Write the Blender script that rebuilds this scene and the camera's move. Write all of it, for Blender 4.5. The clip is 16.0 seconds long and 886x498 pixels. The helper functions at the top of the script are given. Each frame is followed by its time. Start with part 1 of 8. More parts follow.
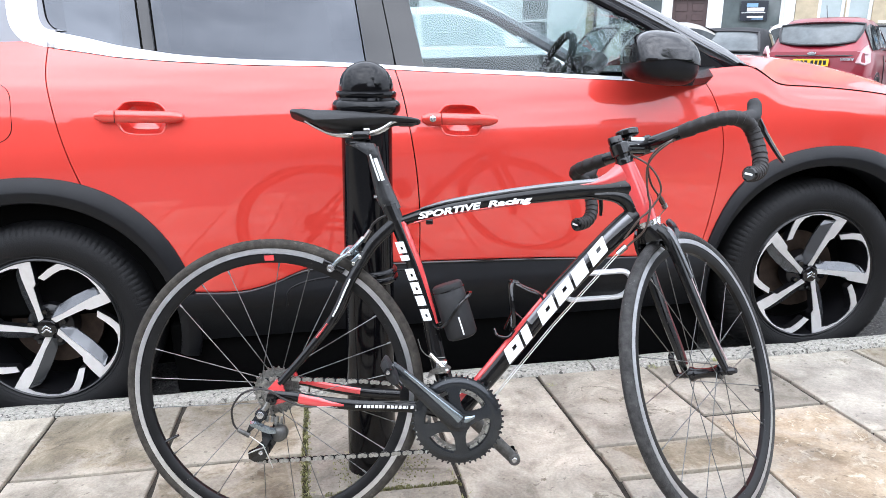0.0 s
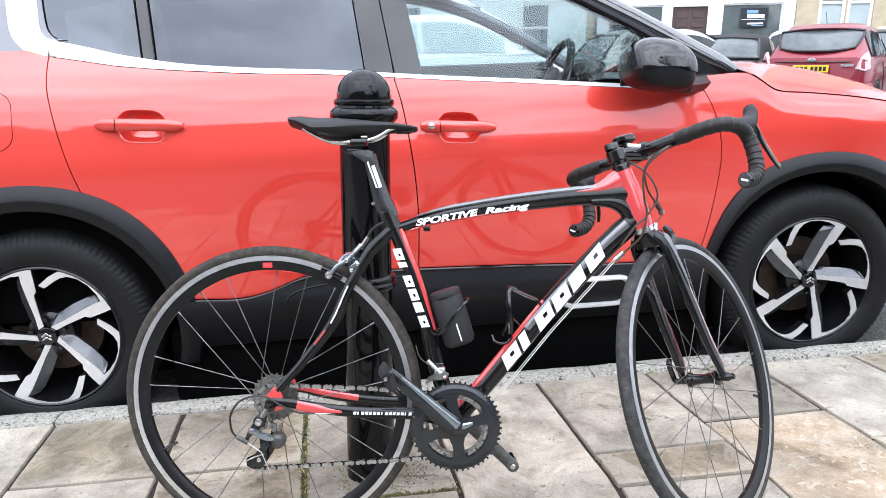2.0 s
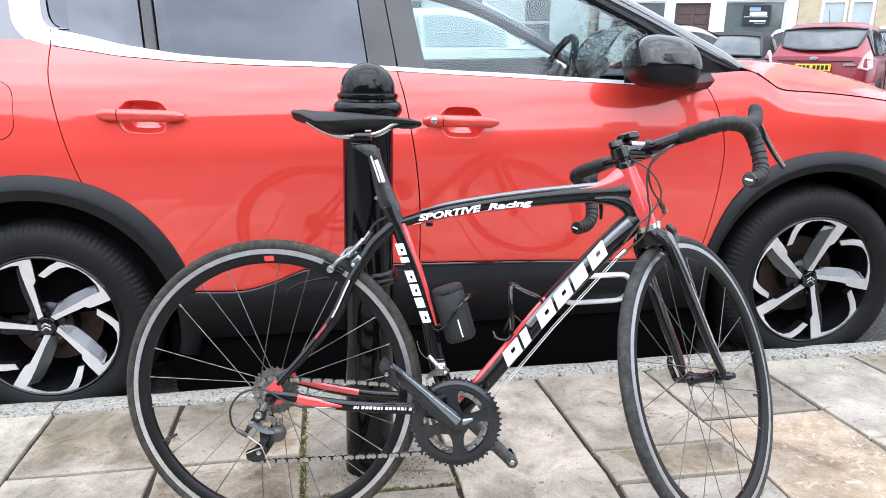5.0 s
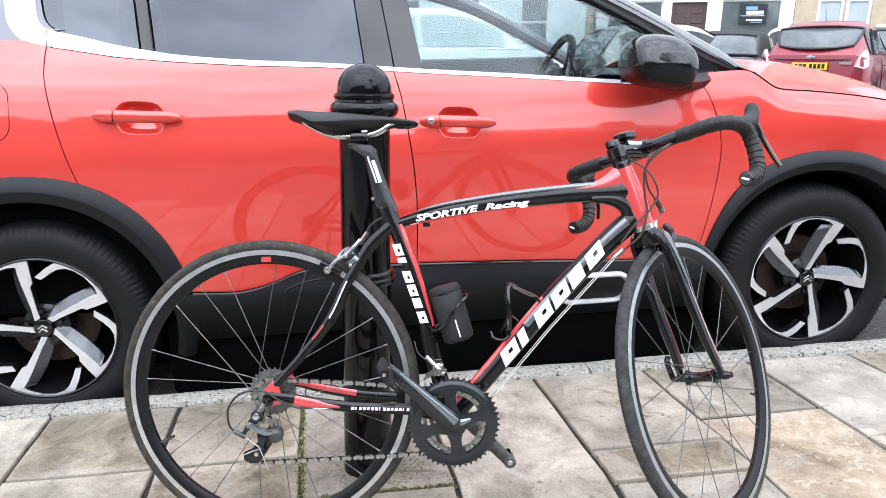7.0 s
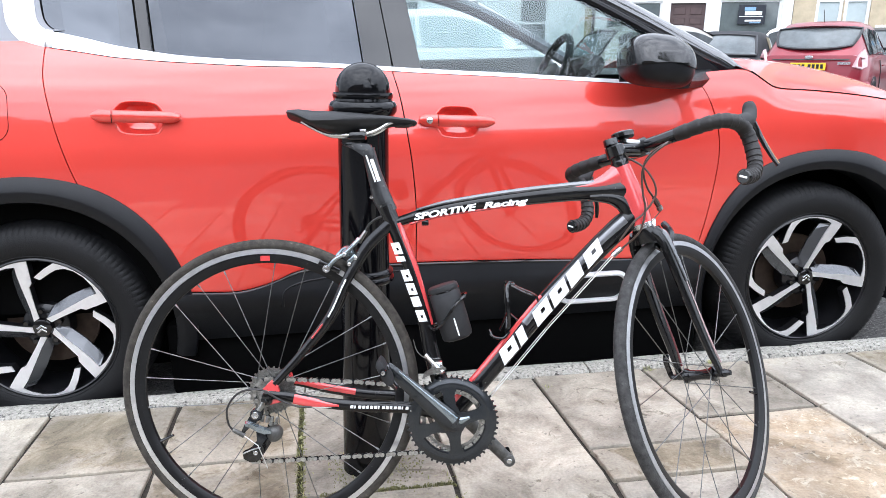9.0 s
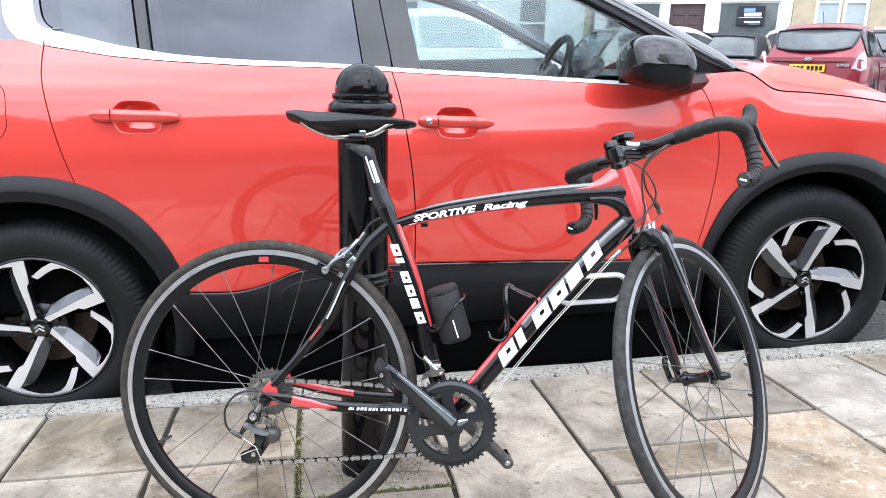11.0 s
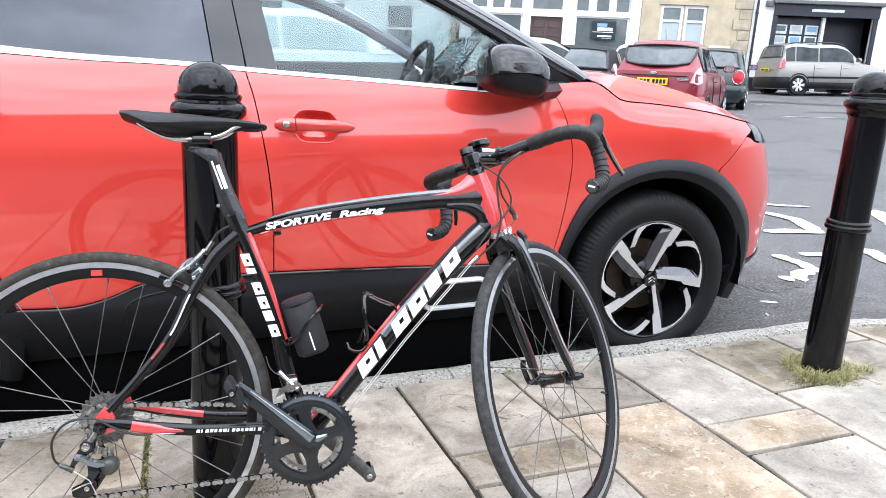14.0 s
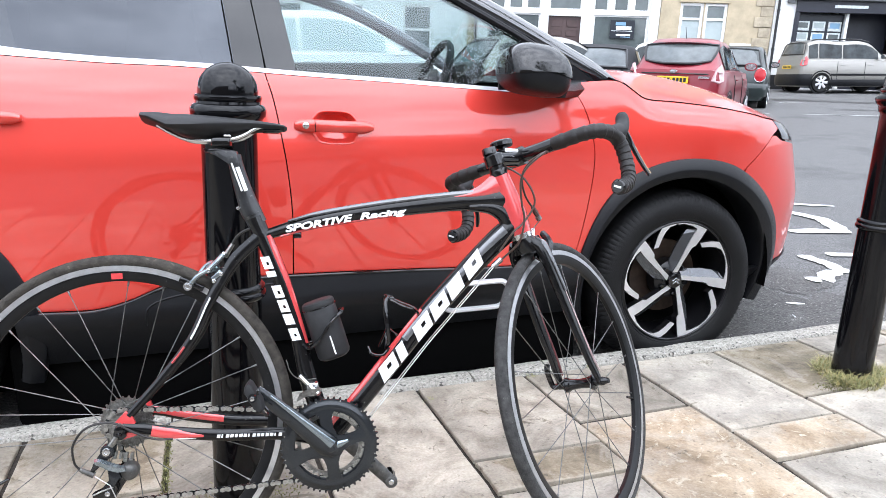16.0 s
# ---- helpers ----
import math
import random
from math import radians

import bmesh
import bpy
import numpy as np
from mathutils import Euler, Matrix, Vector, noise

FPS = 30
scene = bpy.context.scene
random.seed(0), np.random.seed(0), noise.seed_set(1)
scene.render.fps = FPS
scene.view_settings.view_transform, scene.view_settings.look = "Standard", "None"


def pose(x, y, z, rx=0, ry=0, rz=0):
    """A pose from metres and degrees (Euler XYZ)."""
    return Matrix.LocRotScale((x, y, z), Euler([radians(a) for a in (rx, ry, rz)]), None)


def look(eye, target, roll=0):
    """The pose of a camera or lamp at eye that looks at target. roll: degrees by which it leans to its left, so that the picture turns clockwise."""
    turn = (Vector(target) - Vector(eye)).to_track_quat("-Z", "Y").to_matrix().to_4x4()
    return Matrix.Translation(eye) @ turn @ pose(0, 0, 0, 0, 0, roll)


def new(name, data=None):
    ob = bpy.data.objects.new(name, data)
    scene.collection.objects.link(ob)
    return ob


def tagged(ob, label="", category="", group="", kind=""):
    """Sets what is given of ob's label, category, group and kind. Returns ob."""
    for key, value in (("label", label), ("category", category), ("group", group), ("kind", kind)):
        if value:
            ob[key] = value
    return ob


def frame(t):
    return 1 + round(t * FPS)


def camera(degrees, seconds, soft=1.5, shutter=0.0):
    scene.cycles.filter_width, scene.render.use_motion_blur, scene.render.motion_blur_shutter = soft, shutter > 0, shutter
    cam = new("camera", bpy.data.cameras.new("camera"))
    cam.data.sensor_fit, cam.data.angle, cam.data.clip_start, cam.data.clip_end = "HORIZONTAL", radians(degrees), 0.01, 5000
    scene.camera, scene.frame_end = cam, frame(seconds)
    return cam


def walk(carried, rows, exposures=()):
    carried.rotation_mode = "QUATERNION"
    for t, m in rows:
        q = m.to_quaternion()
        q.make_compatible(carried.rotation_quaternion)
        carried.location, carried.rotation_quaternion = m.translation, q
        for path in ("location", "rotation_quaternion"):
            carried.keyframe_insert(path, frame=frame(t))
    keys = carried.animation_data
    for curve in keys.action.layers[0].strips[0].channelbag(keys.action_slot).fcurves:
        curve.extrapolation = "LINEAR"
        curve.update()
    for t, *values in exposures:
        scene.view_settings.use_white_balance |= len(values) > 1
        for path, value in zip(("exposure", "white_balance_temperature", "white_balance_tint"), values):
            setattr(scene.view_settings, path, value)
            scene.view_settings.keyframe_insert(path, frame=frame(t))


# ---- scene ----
cam = camera(65.5, 16.0, soft=0.5)
# the street climbs along the kerb and the pavement falls towards it; STREET turns street coordinates into upright ones
SLOPE_X, FALL_Y, RISE_Y = 2.4, 1.3, 2.9
STREET = Matrix.Rotation(radians(-SLOPE_X), 4, "Y") @ Matrix.Rotation(radians(-FALL_Y), 4, "X")
PATH = [
    (0, (-0.304, -0.105, 1.015), (-0.075, 1.826, 0.545), -2.0),
    (0.5, (-0.3, -0.106, 1.016), (-0.079, 1.826, 0.549), -2.1),
    (1, (-0.298, -0.108, 1.012), (-0.085, 1.826, 0.549), -2.3),
    (1.5, (-0.299, -0.111, 1.014), (-0.082, 1.825, 0.561), -2.4),
    (2, (-0.295, -0.111, 1.015), (-0.07, 1.825, 0.565), -2.2),
    (2.5, (-0.299, -0.109, 1.019), (-0.078, 1.829, 0.574), -2.1),
    (3, (-0.301, -0.111, 1.018), (-0.086, 1.829, 0.581), -1.7),
    (3.5, (-0.301, -0.108, 1.015), (-0.081, 1.83, 0.573), -1.4),
    (4, (-0.305, -0.106, 1.019), (-0.083, 1.826, 0.554), -1.3),
    (6.5, (-0.299, -0.106, 1.018), (-0.064, 1.824, 0.549), -1.6),
    (7, (-0.301, -0.105, 1.019), (-0.067, 1.825, 0.551), -1.6),
    (7.5, (-0.298, -0.107, 1.015), (-0.054, 1.819, 0.537), -1.8),
    (8, (-0.298, -0.107, 1.014), (-0.063, 1.823, 0.543), -1.6),
    (8.5, (-0.298, -0.113, 1.011), (-0.062, 1.82, 0.555), -1.7),
    (9, (-0.3, -0.109, 1.014), (-0.064, 1.822, 0.549), -1.7),
    (11.5, (-0.301, -0.104, 1.018), (-0.062, 1.826, 0.552), -1.3),
    (12, (-0.3, -0.108, 1.012), (-0.062, 1.823, 0.55), -1.2),
    (12.5, (-0.295, -0.107, 1.014), (-0.019, 1.818, 0.549), -1.6),
    (13, (-0.287, -0.104, 1.023), (0.012, 1.825, 0.588), -2.1),
    (13.5, (-0.264, -0.092, 1.03), (0.285, 1.794, 0.655), -1.1),
    (14, (-0.263, -0.074, 1.017), (0.34, 1.777, 0.558), 0.2),
    (14.5, (-0.252, -0.051, 1.013), (0.364, 1.792, 0.539), 0.6),
    (15, (-0.255, -0.05, 1.008), (0.342, 1.795, 0.523), 0.7),
    (15.5, (-0.258, -0.041, 1.009), (0.32, 1.812, 0.527), 0.2),
    (16, (-0.264, -0.045, 1.014), (0.29, 1.822, 0.557), -0.3),
]
walk(cam, [(t, STREET @ look(eye, target, roll)) for t, eye, target, roll in PATH], [(0, 0.2)])

# ---- world, sun, exposure ----
SUN_ELEV, SUN_AZ = 52.0, 200.0
world = bpy.data.worlds.new("overcast_sky")
scene.world = world
world.use_nodes = True
wn, wl = world.node_tree.nodes, world.node_tree.links
wn.clear()
w_out = wn.new("ShaderNodeOutputWorld")
w_bg = wn.new("ShaderNodeBackground")
w_sky = wn.new("ShaderNodeTexSky")
w_sky.sky_type = "NISHITA"
w_sky.sun_disc = False
w_sky.sun_elevation = radians(SUN_ELEV)
w_sky.sun_rotation = radians(SUN_AZ)
w_dim = wn.new("ShaderNodeMix")
w_dim.data_type, w_dim.blend_type = "RGBA", "MULTIPLY"
w_dim.inputs[0].default_value = 1.0
w_dim.inputs[7].default_value = (0.10, 0.10, 0.10, 1)
w_co = wn.new("ShaderNodeTexCoord")
w_map = wn.new("ShaderNodeMapping")
w_map.inputs["Scale"].default_value = (1.0, 1.0, 3.2)
w_noise = wn.new("ShaderNodeTexNoise")
w_noise.inputs["Scale"].default_value = 3.4
w_noise.inputs["Detail"].default_value = 7
w_noise.inputs["Roughness"].default_value = 0.55
w_ramp = wn.new("ShaderNodeValToRGB")
w_ramp.color_ramp.elements[0].position = 0.31
w_ramp.color_ramp.elements[0].color = (0.42, 0.47, 0.57, 1)
w_ramp.color_ramp.elements[1].position = 0.68
w_ramp.color_ramp.elements[1].color = (1.14, 1.21, 1.36, 1)
w_mix = wn.new("ShaderNodeMix")
w_mix.data_type = "RGBA"
w_mix.inputs[0].default_value = 0.88
wl.new(w_sky.outputs[0], w_dim.inputs[6])
wl.new(w_co.outputs["Generated"], w_map.inputs[0])
wl.new(w_map.outputs[0], w_noise.inputs["Vector"])
wl.new(w_noise.outputs[0], w_ramp.inputs[0])
wl.new(w_dim.outputs[2], w_mix.inputs[6])
# the cloud is brighter round the hidden sun, behind and above the viewer
w_dot = wn.new("ShaderNodeVectorMath")
w_dot.operation = "DOT_PRODUCT"
w_dot.inputs[1].default_value = Vector((0.10, -0.76, 0.64)).normalized()
wl.new(w_co.outputs["Generated"], w_dot.inputs[0])
w_glow = wn.new("ShaderNodeMapRange")
w_glow.interpolation_type = "SMOOTHSTEP"
w_glow.inputs[1].default_value, w_glow.inputs[2].default_value = -0.10, 1.0
w_glow.inputs[3].default_value, w_glow.inputs[4].default_value = 1.05, 2.15
wl.new(w_dot.outputs["Value"], w_glow.inputs[0])
w_lit = wn.new("ShaderNodeMix")
w_lit.data_type, w_lit.blend_type = "RGBA", "MULTIPLY"
w_lit.inputs[0].default_value = 1.0
wl.new(w_ramp.outputs[0], w_lit.inputs[6])
wl.new(w_glow.outputs[0], w_lit.inputs[7])
# an overcast sky is darker towards the horizon
w_sep = wn.new("ShaderNodeSeparateXYZ")
wl.new(w_co.outputs["Generated"], w_sep.inputs[0])
w_rise = wn.new("ShaderNodeMapRange")
w_rise.inputs[1].default_value, w_rise.inputs[2].default_value = 0.0, 0.75
w_rise.inputs[3].default_value, w_rise.inputs[4].default_value = 0.62, 1.2
wl.new(w_sep.outputs[2], w_rise.inputs[0])
w_cie = wn.new("ShaderNodeMix")
w_cie.data_type, w_cie.blend_type = "RGBA", "MULTIPLY"
w_cie.inputs[0].default_value = 1.0
wl.new(w_lit.outputs[2], w_cie.inputs[6])
wl.new(w_rise.outputs[0], w_cie.inputs[7])
wl.new(w_cie.outputs[2], w_mix.inputs[7])
wl.new(w_mix.outputs[2], w_bg.inputs[0])
w_bg.inputs[1].default_value = 2.1
wl.new(w_bg.outputs[0], w_out.inputs[0])

sun = new("sun", bpy.data.lights.new("sun", "SUN"))
sun.data.energy, sun.data.angle, sun.data.color = 0.25, radians(70), (1.0, 0.96, 0.9)
sun.matrix_world = look((0, 0, 20), (-0.10, 0.70, 20 - 1.4))

# ---- small mesh tools ----
def part(name, bm, mat, parent=None, label="", smooth=True, m=None):
    """Links a bmesh as one mesh object under a thing or a part."""
    me = bpy.data.meshes.new(name)
    bmesh.ops.recalc_face_normals(bm, faces=bm.faces)
    bm.to_mesh(me)
    bm.free()
    me.materials.append(mat)
    if smooth:
        me.polygons.foreach_set("use_smooth", [True] * len(me.polygons))
        me.set_sharp_from_angle(angle=radians(38))
    ob = new(name, me)
    if m is not None:
        ob.matrix_basis = m
    if parent is not None:
        ob.parent = parent
    if label:
        ob["label"] = label
    return ob


def thing(name, m, label, category, group="", kind=""):
    """An Empty at the base of a thing, to parent its parts."""
    ob = new(name)
    ob.empty_display_size = 0.1
    ob.matrix_basis = m
    return tagged(ob, label, category, group, kind)


def box(bm, lo, hi, bevel=0.0, m=None, seg=2):
    x0, y0, z0 = lo
    x1, y1, z1 = hi
    vs = [bm.verts.new(v) for v in ((x0, y0, z0), (x1, y0, z0), (x1, y1, z0), (x0, y1, z0),
                                    (x0, y0, z1), (x1, y0, z1), (x1, y1, z1), (x0, y1, z1))]
    fs = [bm.faces.new([vs[i] for i in f]) for f in ((0, 3, 2, 1), (4, 5, 6, 7), (0, 1, 5, 4), (1, 2, 6, 5), (2, 3, 7, 6), (3, 0, 4, 7))]
    if bevel > 0:
        es = {e for f in fs for e in f.edges}
        res = bmesh.ops.bevel(bm, geom=list(es), offset=bevel, segments=seg, profile=0.5, affect="EDGES")
        vs = list({v for f in res["faces"] for v in f.verts} | {v for v in vs if v.is_valid})
    if m is not None:
        bmesh.ops.transform(bm, matrix=m, verts=vs)
    return bm


def boxed(lo, hi, bevel=0.0, m=None, seg=2):
    return box(bmesh.new(), lo, hi, bevel, m, seg)


def ring_loft(bm, rings, closed=True, caps=True, loop=False):
    """Skins rings of equally many points."""
    vr = [[bm.verts.new(p) for p in r] for r in rings]
    n = len(vr[0])
    pairs = list(zip(vr, vr[1:]))
    if loop:
        pairs.append((vr[-1], vr[0]))
    for a, b in pairs:
        for i in range(n if closed else n - 1):
            j = (i + 1) % n
            bm.faces.new((a[i], a[j], b[j], b[i]))
    if caps and closed and not loop:
        bm.faces.new(vr[0][::-1])
        bm.faces.new(vr[-1])
    return bm


def smooth_line(pts, n=8, loop=False):
    """Catmull-Rom through the points."""
    P = [Vector(p) for p in pts]
    out = []
    k = len(P)
    for i in range(k if loop else k - 1):
        p1, p2 = P[i], P[(i + 1) % k]
        p0 = P[i - 1] if (i > 0 or loop) else p1 * 2 - p2
        p3 = P[(i + 2) % k] if (i + 2 < k or loop) else p2 * 2 - p1
        for j in range(n):
            t = j / n
            out.append(0.5 * ((2 * p1) + (p2 - p0) * t + (2 * p0 - 5 * p1 + 4 * p2 - p3) * t * t + (3 * p1 - p0 - 3 * p2 + p3) * t ** 3))
    if not loop:
        out.append(P[-1])
    return out


def tube(bm, pts, r, seg=10, loop=False, caps=True, up=(0, 0, 1)):
    """A sweep along pts. r: one radius, a list, or a list of (wide, high) pairs; wide lies across up."""
    pts = [Vector(p) for p in pts]
    n = len(pts)
    rs = r if isinstance(r, (list, tuple)) else [r] * n
    rings, side = [], None
    for i, p in enumerate(pts):
        a = pts[i - 1] if (i > 0 or loop) else p
        b = pts[(i + 1) % n] if (i < n - 1 or loop) else p
        t = (b - a).normalized()
        if side is None:
            side = t.cross(Vector(up))
            if side.length < 1e-3:
                side = t.cross(Vector((1, 0, 0.1)))
        side = (side - t * side.dot(t)).normalized()
        v = side.cross(t).normalized()
        w, h = rs[i] if isinstance(rs[i], (list, tuple)) else (rs[i], rs[i])
        rings.append([p + side * (w * math.cos(2 * math.pi * k / seg)) + v * (h * math.sin(2 * math.pi * k / seg)) for k in range(seg)])
    return ring_loft(bm, rings, True, caps, loop)


def tubed(pts, r, seg=10, **kw):
    return tube(bmesh.new(), pts, r, seg, **kw)


def lathe(bm, profile, seg=32, m=None, loop=False):
    """Turns (radius, height) pairs about z."""
    rings = [[Vector((r * math.cos(2 * math.pi * k / seg), r * math.sin(2 * math.pi * k / seg), z)) for k in range(seg)] for r, z in profile]
    if m is not None:
        rings = [[m @ p for p in ring] for ring in rings]
    return ring_loft(bm, rings, True, not loop, loop)


def lathed(profile, seg=32, m=None, loop=False):
    return lathe(bmesh.new(), profile, seg, m, loop)


def prism(bm, outline, depth, m=None, bevel=0.0):
    """A plate from an outline in x, z, that reaches from y = 0 to depth."""
    a = [bm.verts.new((x, 0, z)) for x, z in outline]
    b = [bm.verts.new((x, depth, z)) for x, z in outline]
    f0, f1 = bm.faces.new(a), bm.faces.new(b[::-1])
    n = len(a)
    for i in range(n):
        j = (i + 1) % n
        bm.faces.new((a[j], a[i], b[i], b[j]))
    vs = a + b
    if bevel > 0:
        res = bmesh.ops.bevel(bm, geom=list(f0.edges), offset=bevel, segments=2, profile=0.5, affect="EDGES")
        vs = list({v for f in res["faces"] for v in f.verts} | {v for v in vs if v.is_valid})
    if m is not None:
        bmesh.ops.transform(bm, matrix=m, verts=vs)
    return bm


def prismed(outline, depth, m=None, bevel=0.0):
    return prism(bmesh.new(), outline, depth, m, bevel)


def sheet(fn, us, vs, thick=0.0, keep=None):
    """A surface fn(u, v) over two lists; keep(p) drops faces by their centre; thick is laid behind it (towards +y)."""
    bm = bmesh.new()
    g = [[Vector(fn(u, v)) for v in vs] for u in us]
    vv = {}

    def vert(i, j):
        if (i, j) not in vv:
            vv[i, j] = bm.verts.new(g[i][j])
        return vv[i, j]
    for i in range(len(us) - 1):
        for j in range(len(vs) - 1):
            c = (g[i][j] + g[i + 1][j] + g[i][j + 1] + g[i + 1][j + 1]) / 4
            if keep and not keep(c):
                continue
            bm.faces.new((vert(i, j), vert(i + 1, j), vert(i + 1, j + 1), vert(i, j + 1)))
    if thick:
        bmesh.ops.recalc_face_normals(bm, faces=bm.faces)
        edges = [e for e in bm.edges if e.is_boundary]
        res = bmesh.ops.extrude_edge_only(bm, edges=edges)
        for v in [x for x in res["geom"] if isinstance(x, bmesh.types.BMVert)]:
            v.co.y += thick
    return bm


def steps(a, b, n):
    return [a + (b - a) * i / n for i in range(n + 1)]


def curve_at(pts, x):
    """Straight interpolation in a table of (x, value)."""
    if x <= pts[0][0]:
        return pts[0][1]
    for (x0, a), (x1, b) in zip(pts, pts[1:]):
        if x <= x1:
            return a + (b - a) * (x - x0) / (x1 - x0)
    return pts[-1][1]


def soft_at(pts, x):
    """Smooth (monotone-ish cubic) interpolation in a table of (x, value)."""
    n = len(pts)
    if x <= pts[0][0]:
        return pts[0][1]
    if x >= pts[-1][0]:
        return pts[-1][1]
    for i in range(n - 1):
        if x <= pts[i + 1][0]:
            break
    x0, y0 = pts[i]
    x1, y1 = pts[i + 1]
    d = (y1 - y0) / (x1 - x0)
    m0 = d if i == 0 else (y1 - pts[i - 1][1]) / (x1 - pts[i - 1][0])
    m1 = d if i == n - 2 else (pts[i + 2][1] - y0) / (pts[i + 2][0] - x0)
    h = x1 - x0
    t = (x - x0) / h
    return (2 * t ** 3 - 3 * t * t + 1) * y0 + (t ** 3 - 2 * t * t + t) * h * m0 + (3 * t * t - 2 * t ** 3) * y1 + (t ** 3 - t * t) * h * m1


def lettering(name, text, size, m, mat, parent, extrude=0.0006, shear=0.0, width=1.0, label=""):
    """A word in the built-in font, turned into a mesh; it starts at m and runs along its x, in its x-y plane."""
    cu = bpy.data.curves.new(name, "FONT")
    cu.body, cu.size, cu.extrude, cu.shear, cu.resolution_u = text, size, extrude, shear, 3
    cu.offset = size * 0.045
    tmp = bpy.data.objects.new(name, cu)
    scene.collection.objects.link(tmp)
    me = bpy.data.meshes.new_from_object(tmp.evaluated_get(bpy.context.evaluated_depsgraph_get()))
    bpy.data.objects.remove(tmp)
    me.transform(m @ Matrix.Diagonal((width, 1, 1, 1)))
    me.materials.clear()
    me.materials.append(mat)
    ob = new(name, me)
    ob.parent = parent
    if label:
        ob["label"] = label
    return ob


# ---- materials ----
def mat(name, color, rough=0.5, metal=0.0, spec=0.5, coat=0.0, coat_rough=0.03, var=0.0, scale=8.0, bump=0.0, bscale=60.0,
        coat_ior=1.6, stain=None, stain_at=0.55, stain_scale=3.0, rough_var=0.0, island=0.0, world_space=False, speck=None):
    """A principled material with grain, stains and fine relief."""
    ma = bpy.data.materials.new(name)
    ma.use_nodes = True
    nt = ma.node_tree
    n, l = nt.nodes, nt.links
    b = n["Principled BSDF"]
    b.inputs["Base Color"].default_value = (*color, 1)
    b.inputs["Roughness"].default_value = rough
    b.inputs["Metallic"].default_value = metal
    b.inputs["Specular IOR Level"].default_value = spec
    b.inputs["Coat Weight"].default_value = coat
    b.inputs["Coat Roughness"].default_value = coat_rough
    b.inputs["Coat IOR"].default_value = coat_ior
    if not (var or bump or stain or rough_var or island):
        return ma
    co = n.new("ShaderNodeTexCoord")
    vec = co.outputs["Object"]
    if world_space:
        geo = n.new("ShaderNodeNewGeometry")
        vec = geo.outputs["Position"]
    base = None
    if var or stain or island:
        rgb = n.new("ShaderNodeRGB")
        rgb.outputs[0].default_value = (*color, 1)
        base = rgb.outputs[0]
    if var:
        t = n.new("ShaderNodeTexNoise")
        t.inputs["Scale"].default_value, t.inputs["Detail"].default_value, t.inputs["Roughness"].default_value = scale, 8, 0.62
        l.new(vec, t.inputs["Vector"])
        r = n.new("ShaderNodeMapRange")
        r.inputs[1].default_value, r.inputs[2].default_value = 0.3, 0.7
        r.inputs[3].default_value, r.inputs[4].default_value = 1 - var, 1 + var
        l.new(t.outputs[0], r.inputs[0])
        mx = n.new("ShaderNodeMix")
        mx.data_type, mx.blend_type = "RGBA", "MULTIPLY"
        mx.inputs[0].default_value = 1
        l.new(base, mx.inputs[6])
        l.new(r.outputs[0], mx.inputs[7])
        base = mx.outputs[2]
    if stain:
        t = n.new("ShaderNodeTexNoise")
        t.inputs["Scale"].default_value, t.inputs["Detail"].default_value, t.inputs["Roughness"].default_value = stain_scale, 6, 0.7
        l.new(vec, t.inputs["Vector"])
        r = n.new("ShaderNodeMapRange")
        r.inputs[1].default_value, r.inputs[2].default_value = stain_at, stain_at + 0.12
        l.new(t.outputs[0], r.inputs[0])
        mx = n.new("ShaderNodeMix")
        mx.data_type = "RGBA"
        mx.inputs[7].default_value = (*stain, 1)
        l.new(r.outputs[0], mx.inputs[0])
        l.new(base, mx.inputs[6])
        base = mx.outputs[2]
    if speck:
        t = n.new("ShaderNodeTexNoise")
        t.inputs["Scale"].default_value, t.inputs["Detail"].default_value = speck[2], 3
        l.new(vec, t.inputs["Vector"])
        r = n.new("ShaderNodeMapRange")
        r.inputs[1].default_value, r.inputs[2].default_value = speck[1], speck[1] + 0.04
        l.new(t.outputs[0], r.inputs[0])
        mx = n.new("ShaderNodeMix")
        mx.data_type = "RGBA"
        mx.inputs[7].default_value = (*speck[0], 1)
        l.new(r.outputs[0], mx.inputs[0])
        l.new(base, mx.inputs[6])
        base = mx.outputs[2]
    if island:
        oi = n.new("ShaderNodeObjectInfo")
        r = n.new("ShaderNodeMapRange")
        r.inputs[3].default_value, r.inputs[4].default_value = 1 - island, 1 + island
        l.new(oi.outputs["Random"], r.inputs[0])
        mx = n.new("ShaderNodeMix")
        mx.data_type, mx.blend_type = "RGBA", "MULTIPLY"
        mx.inputs[0].default_value = 1
        l.new(base, mx.inputs[6])
        l.new(r.outputs[0], mx.inputs[7])
        base = mx.outputs[2]
    if base is not None:
        l.new(base, b.inputs["Base Color"])
    if bump or rough_var:
        t = n.new("ShaderNodeTexNoise")
        t.inputs["Scale"].default_value, t.inputs["Detail"].default_value = bscale, 6
        l.new(vec, t.inputs["Vector"])
        if bump:
            bp = n.new("ShaderNodeBump")
            bp.inputs["Strength"].default_value = bump
            bp.inputs["Distance"].default_value = 0.01
            l.new(t.outputs[0], bp.inputs["Height"])
            l.new(bp.outputs[0], b.inputs["Normal"])
        if rough_var:
            r = n.new("ShaderNodeMapRange")
            r.inputs[3].default_value, r.inputs[4].default_value = max(0.02, rough - rough_var), min(1, rough + rough_var)
            l.new(t.outputs[0], r.inputs[0])
            l.new(r.outputs[0], b.inputs["Roughness"])
    return ma


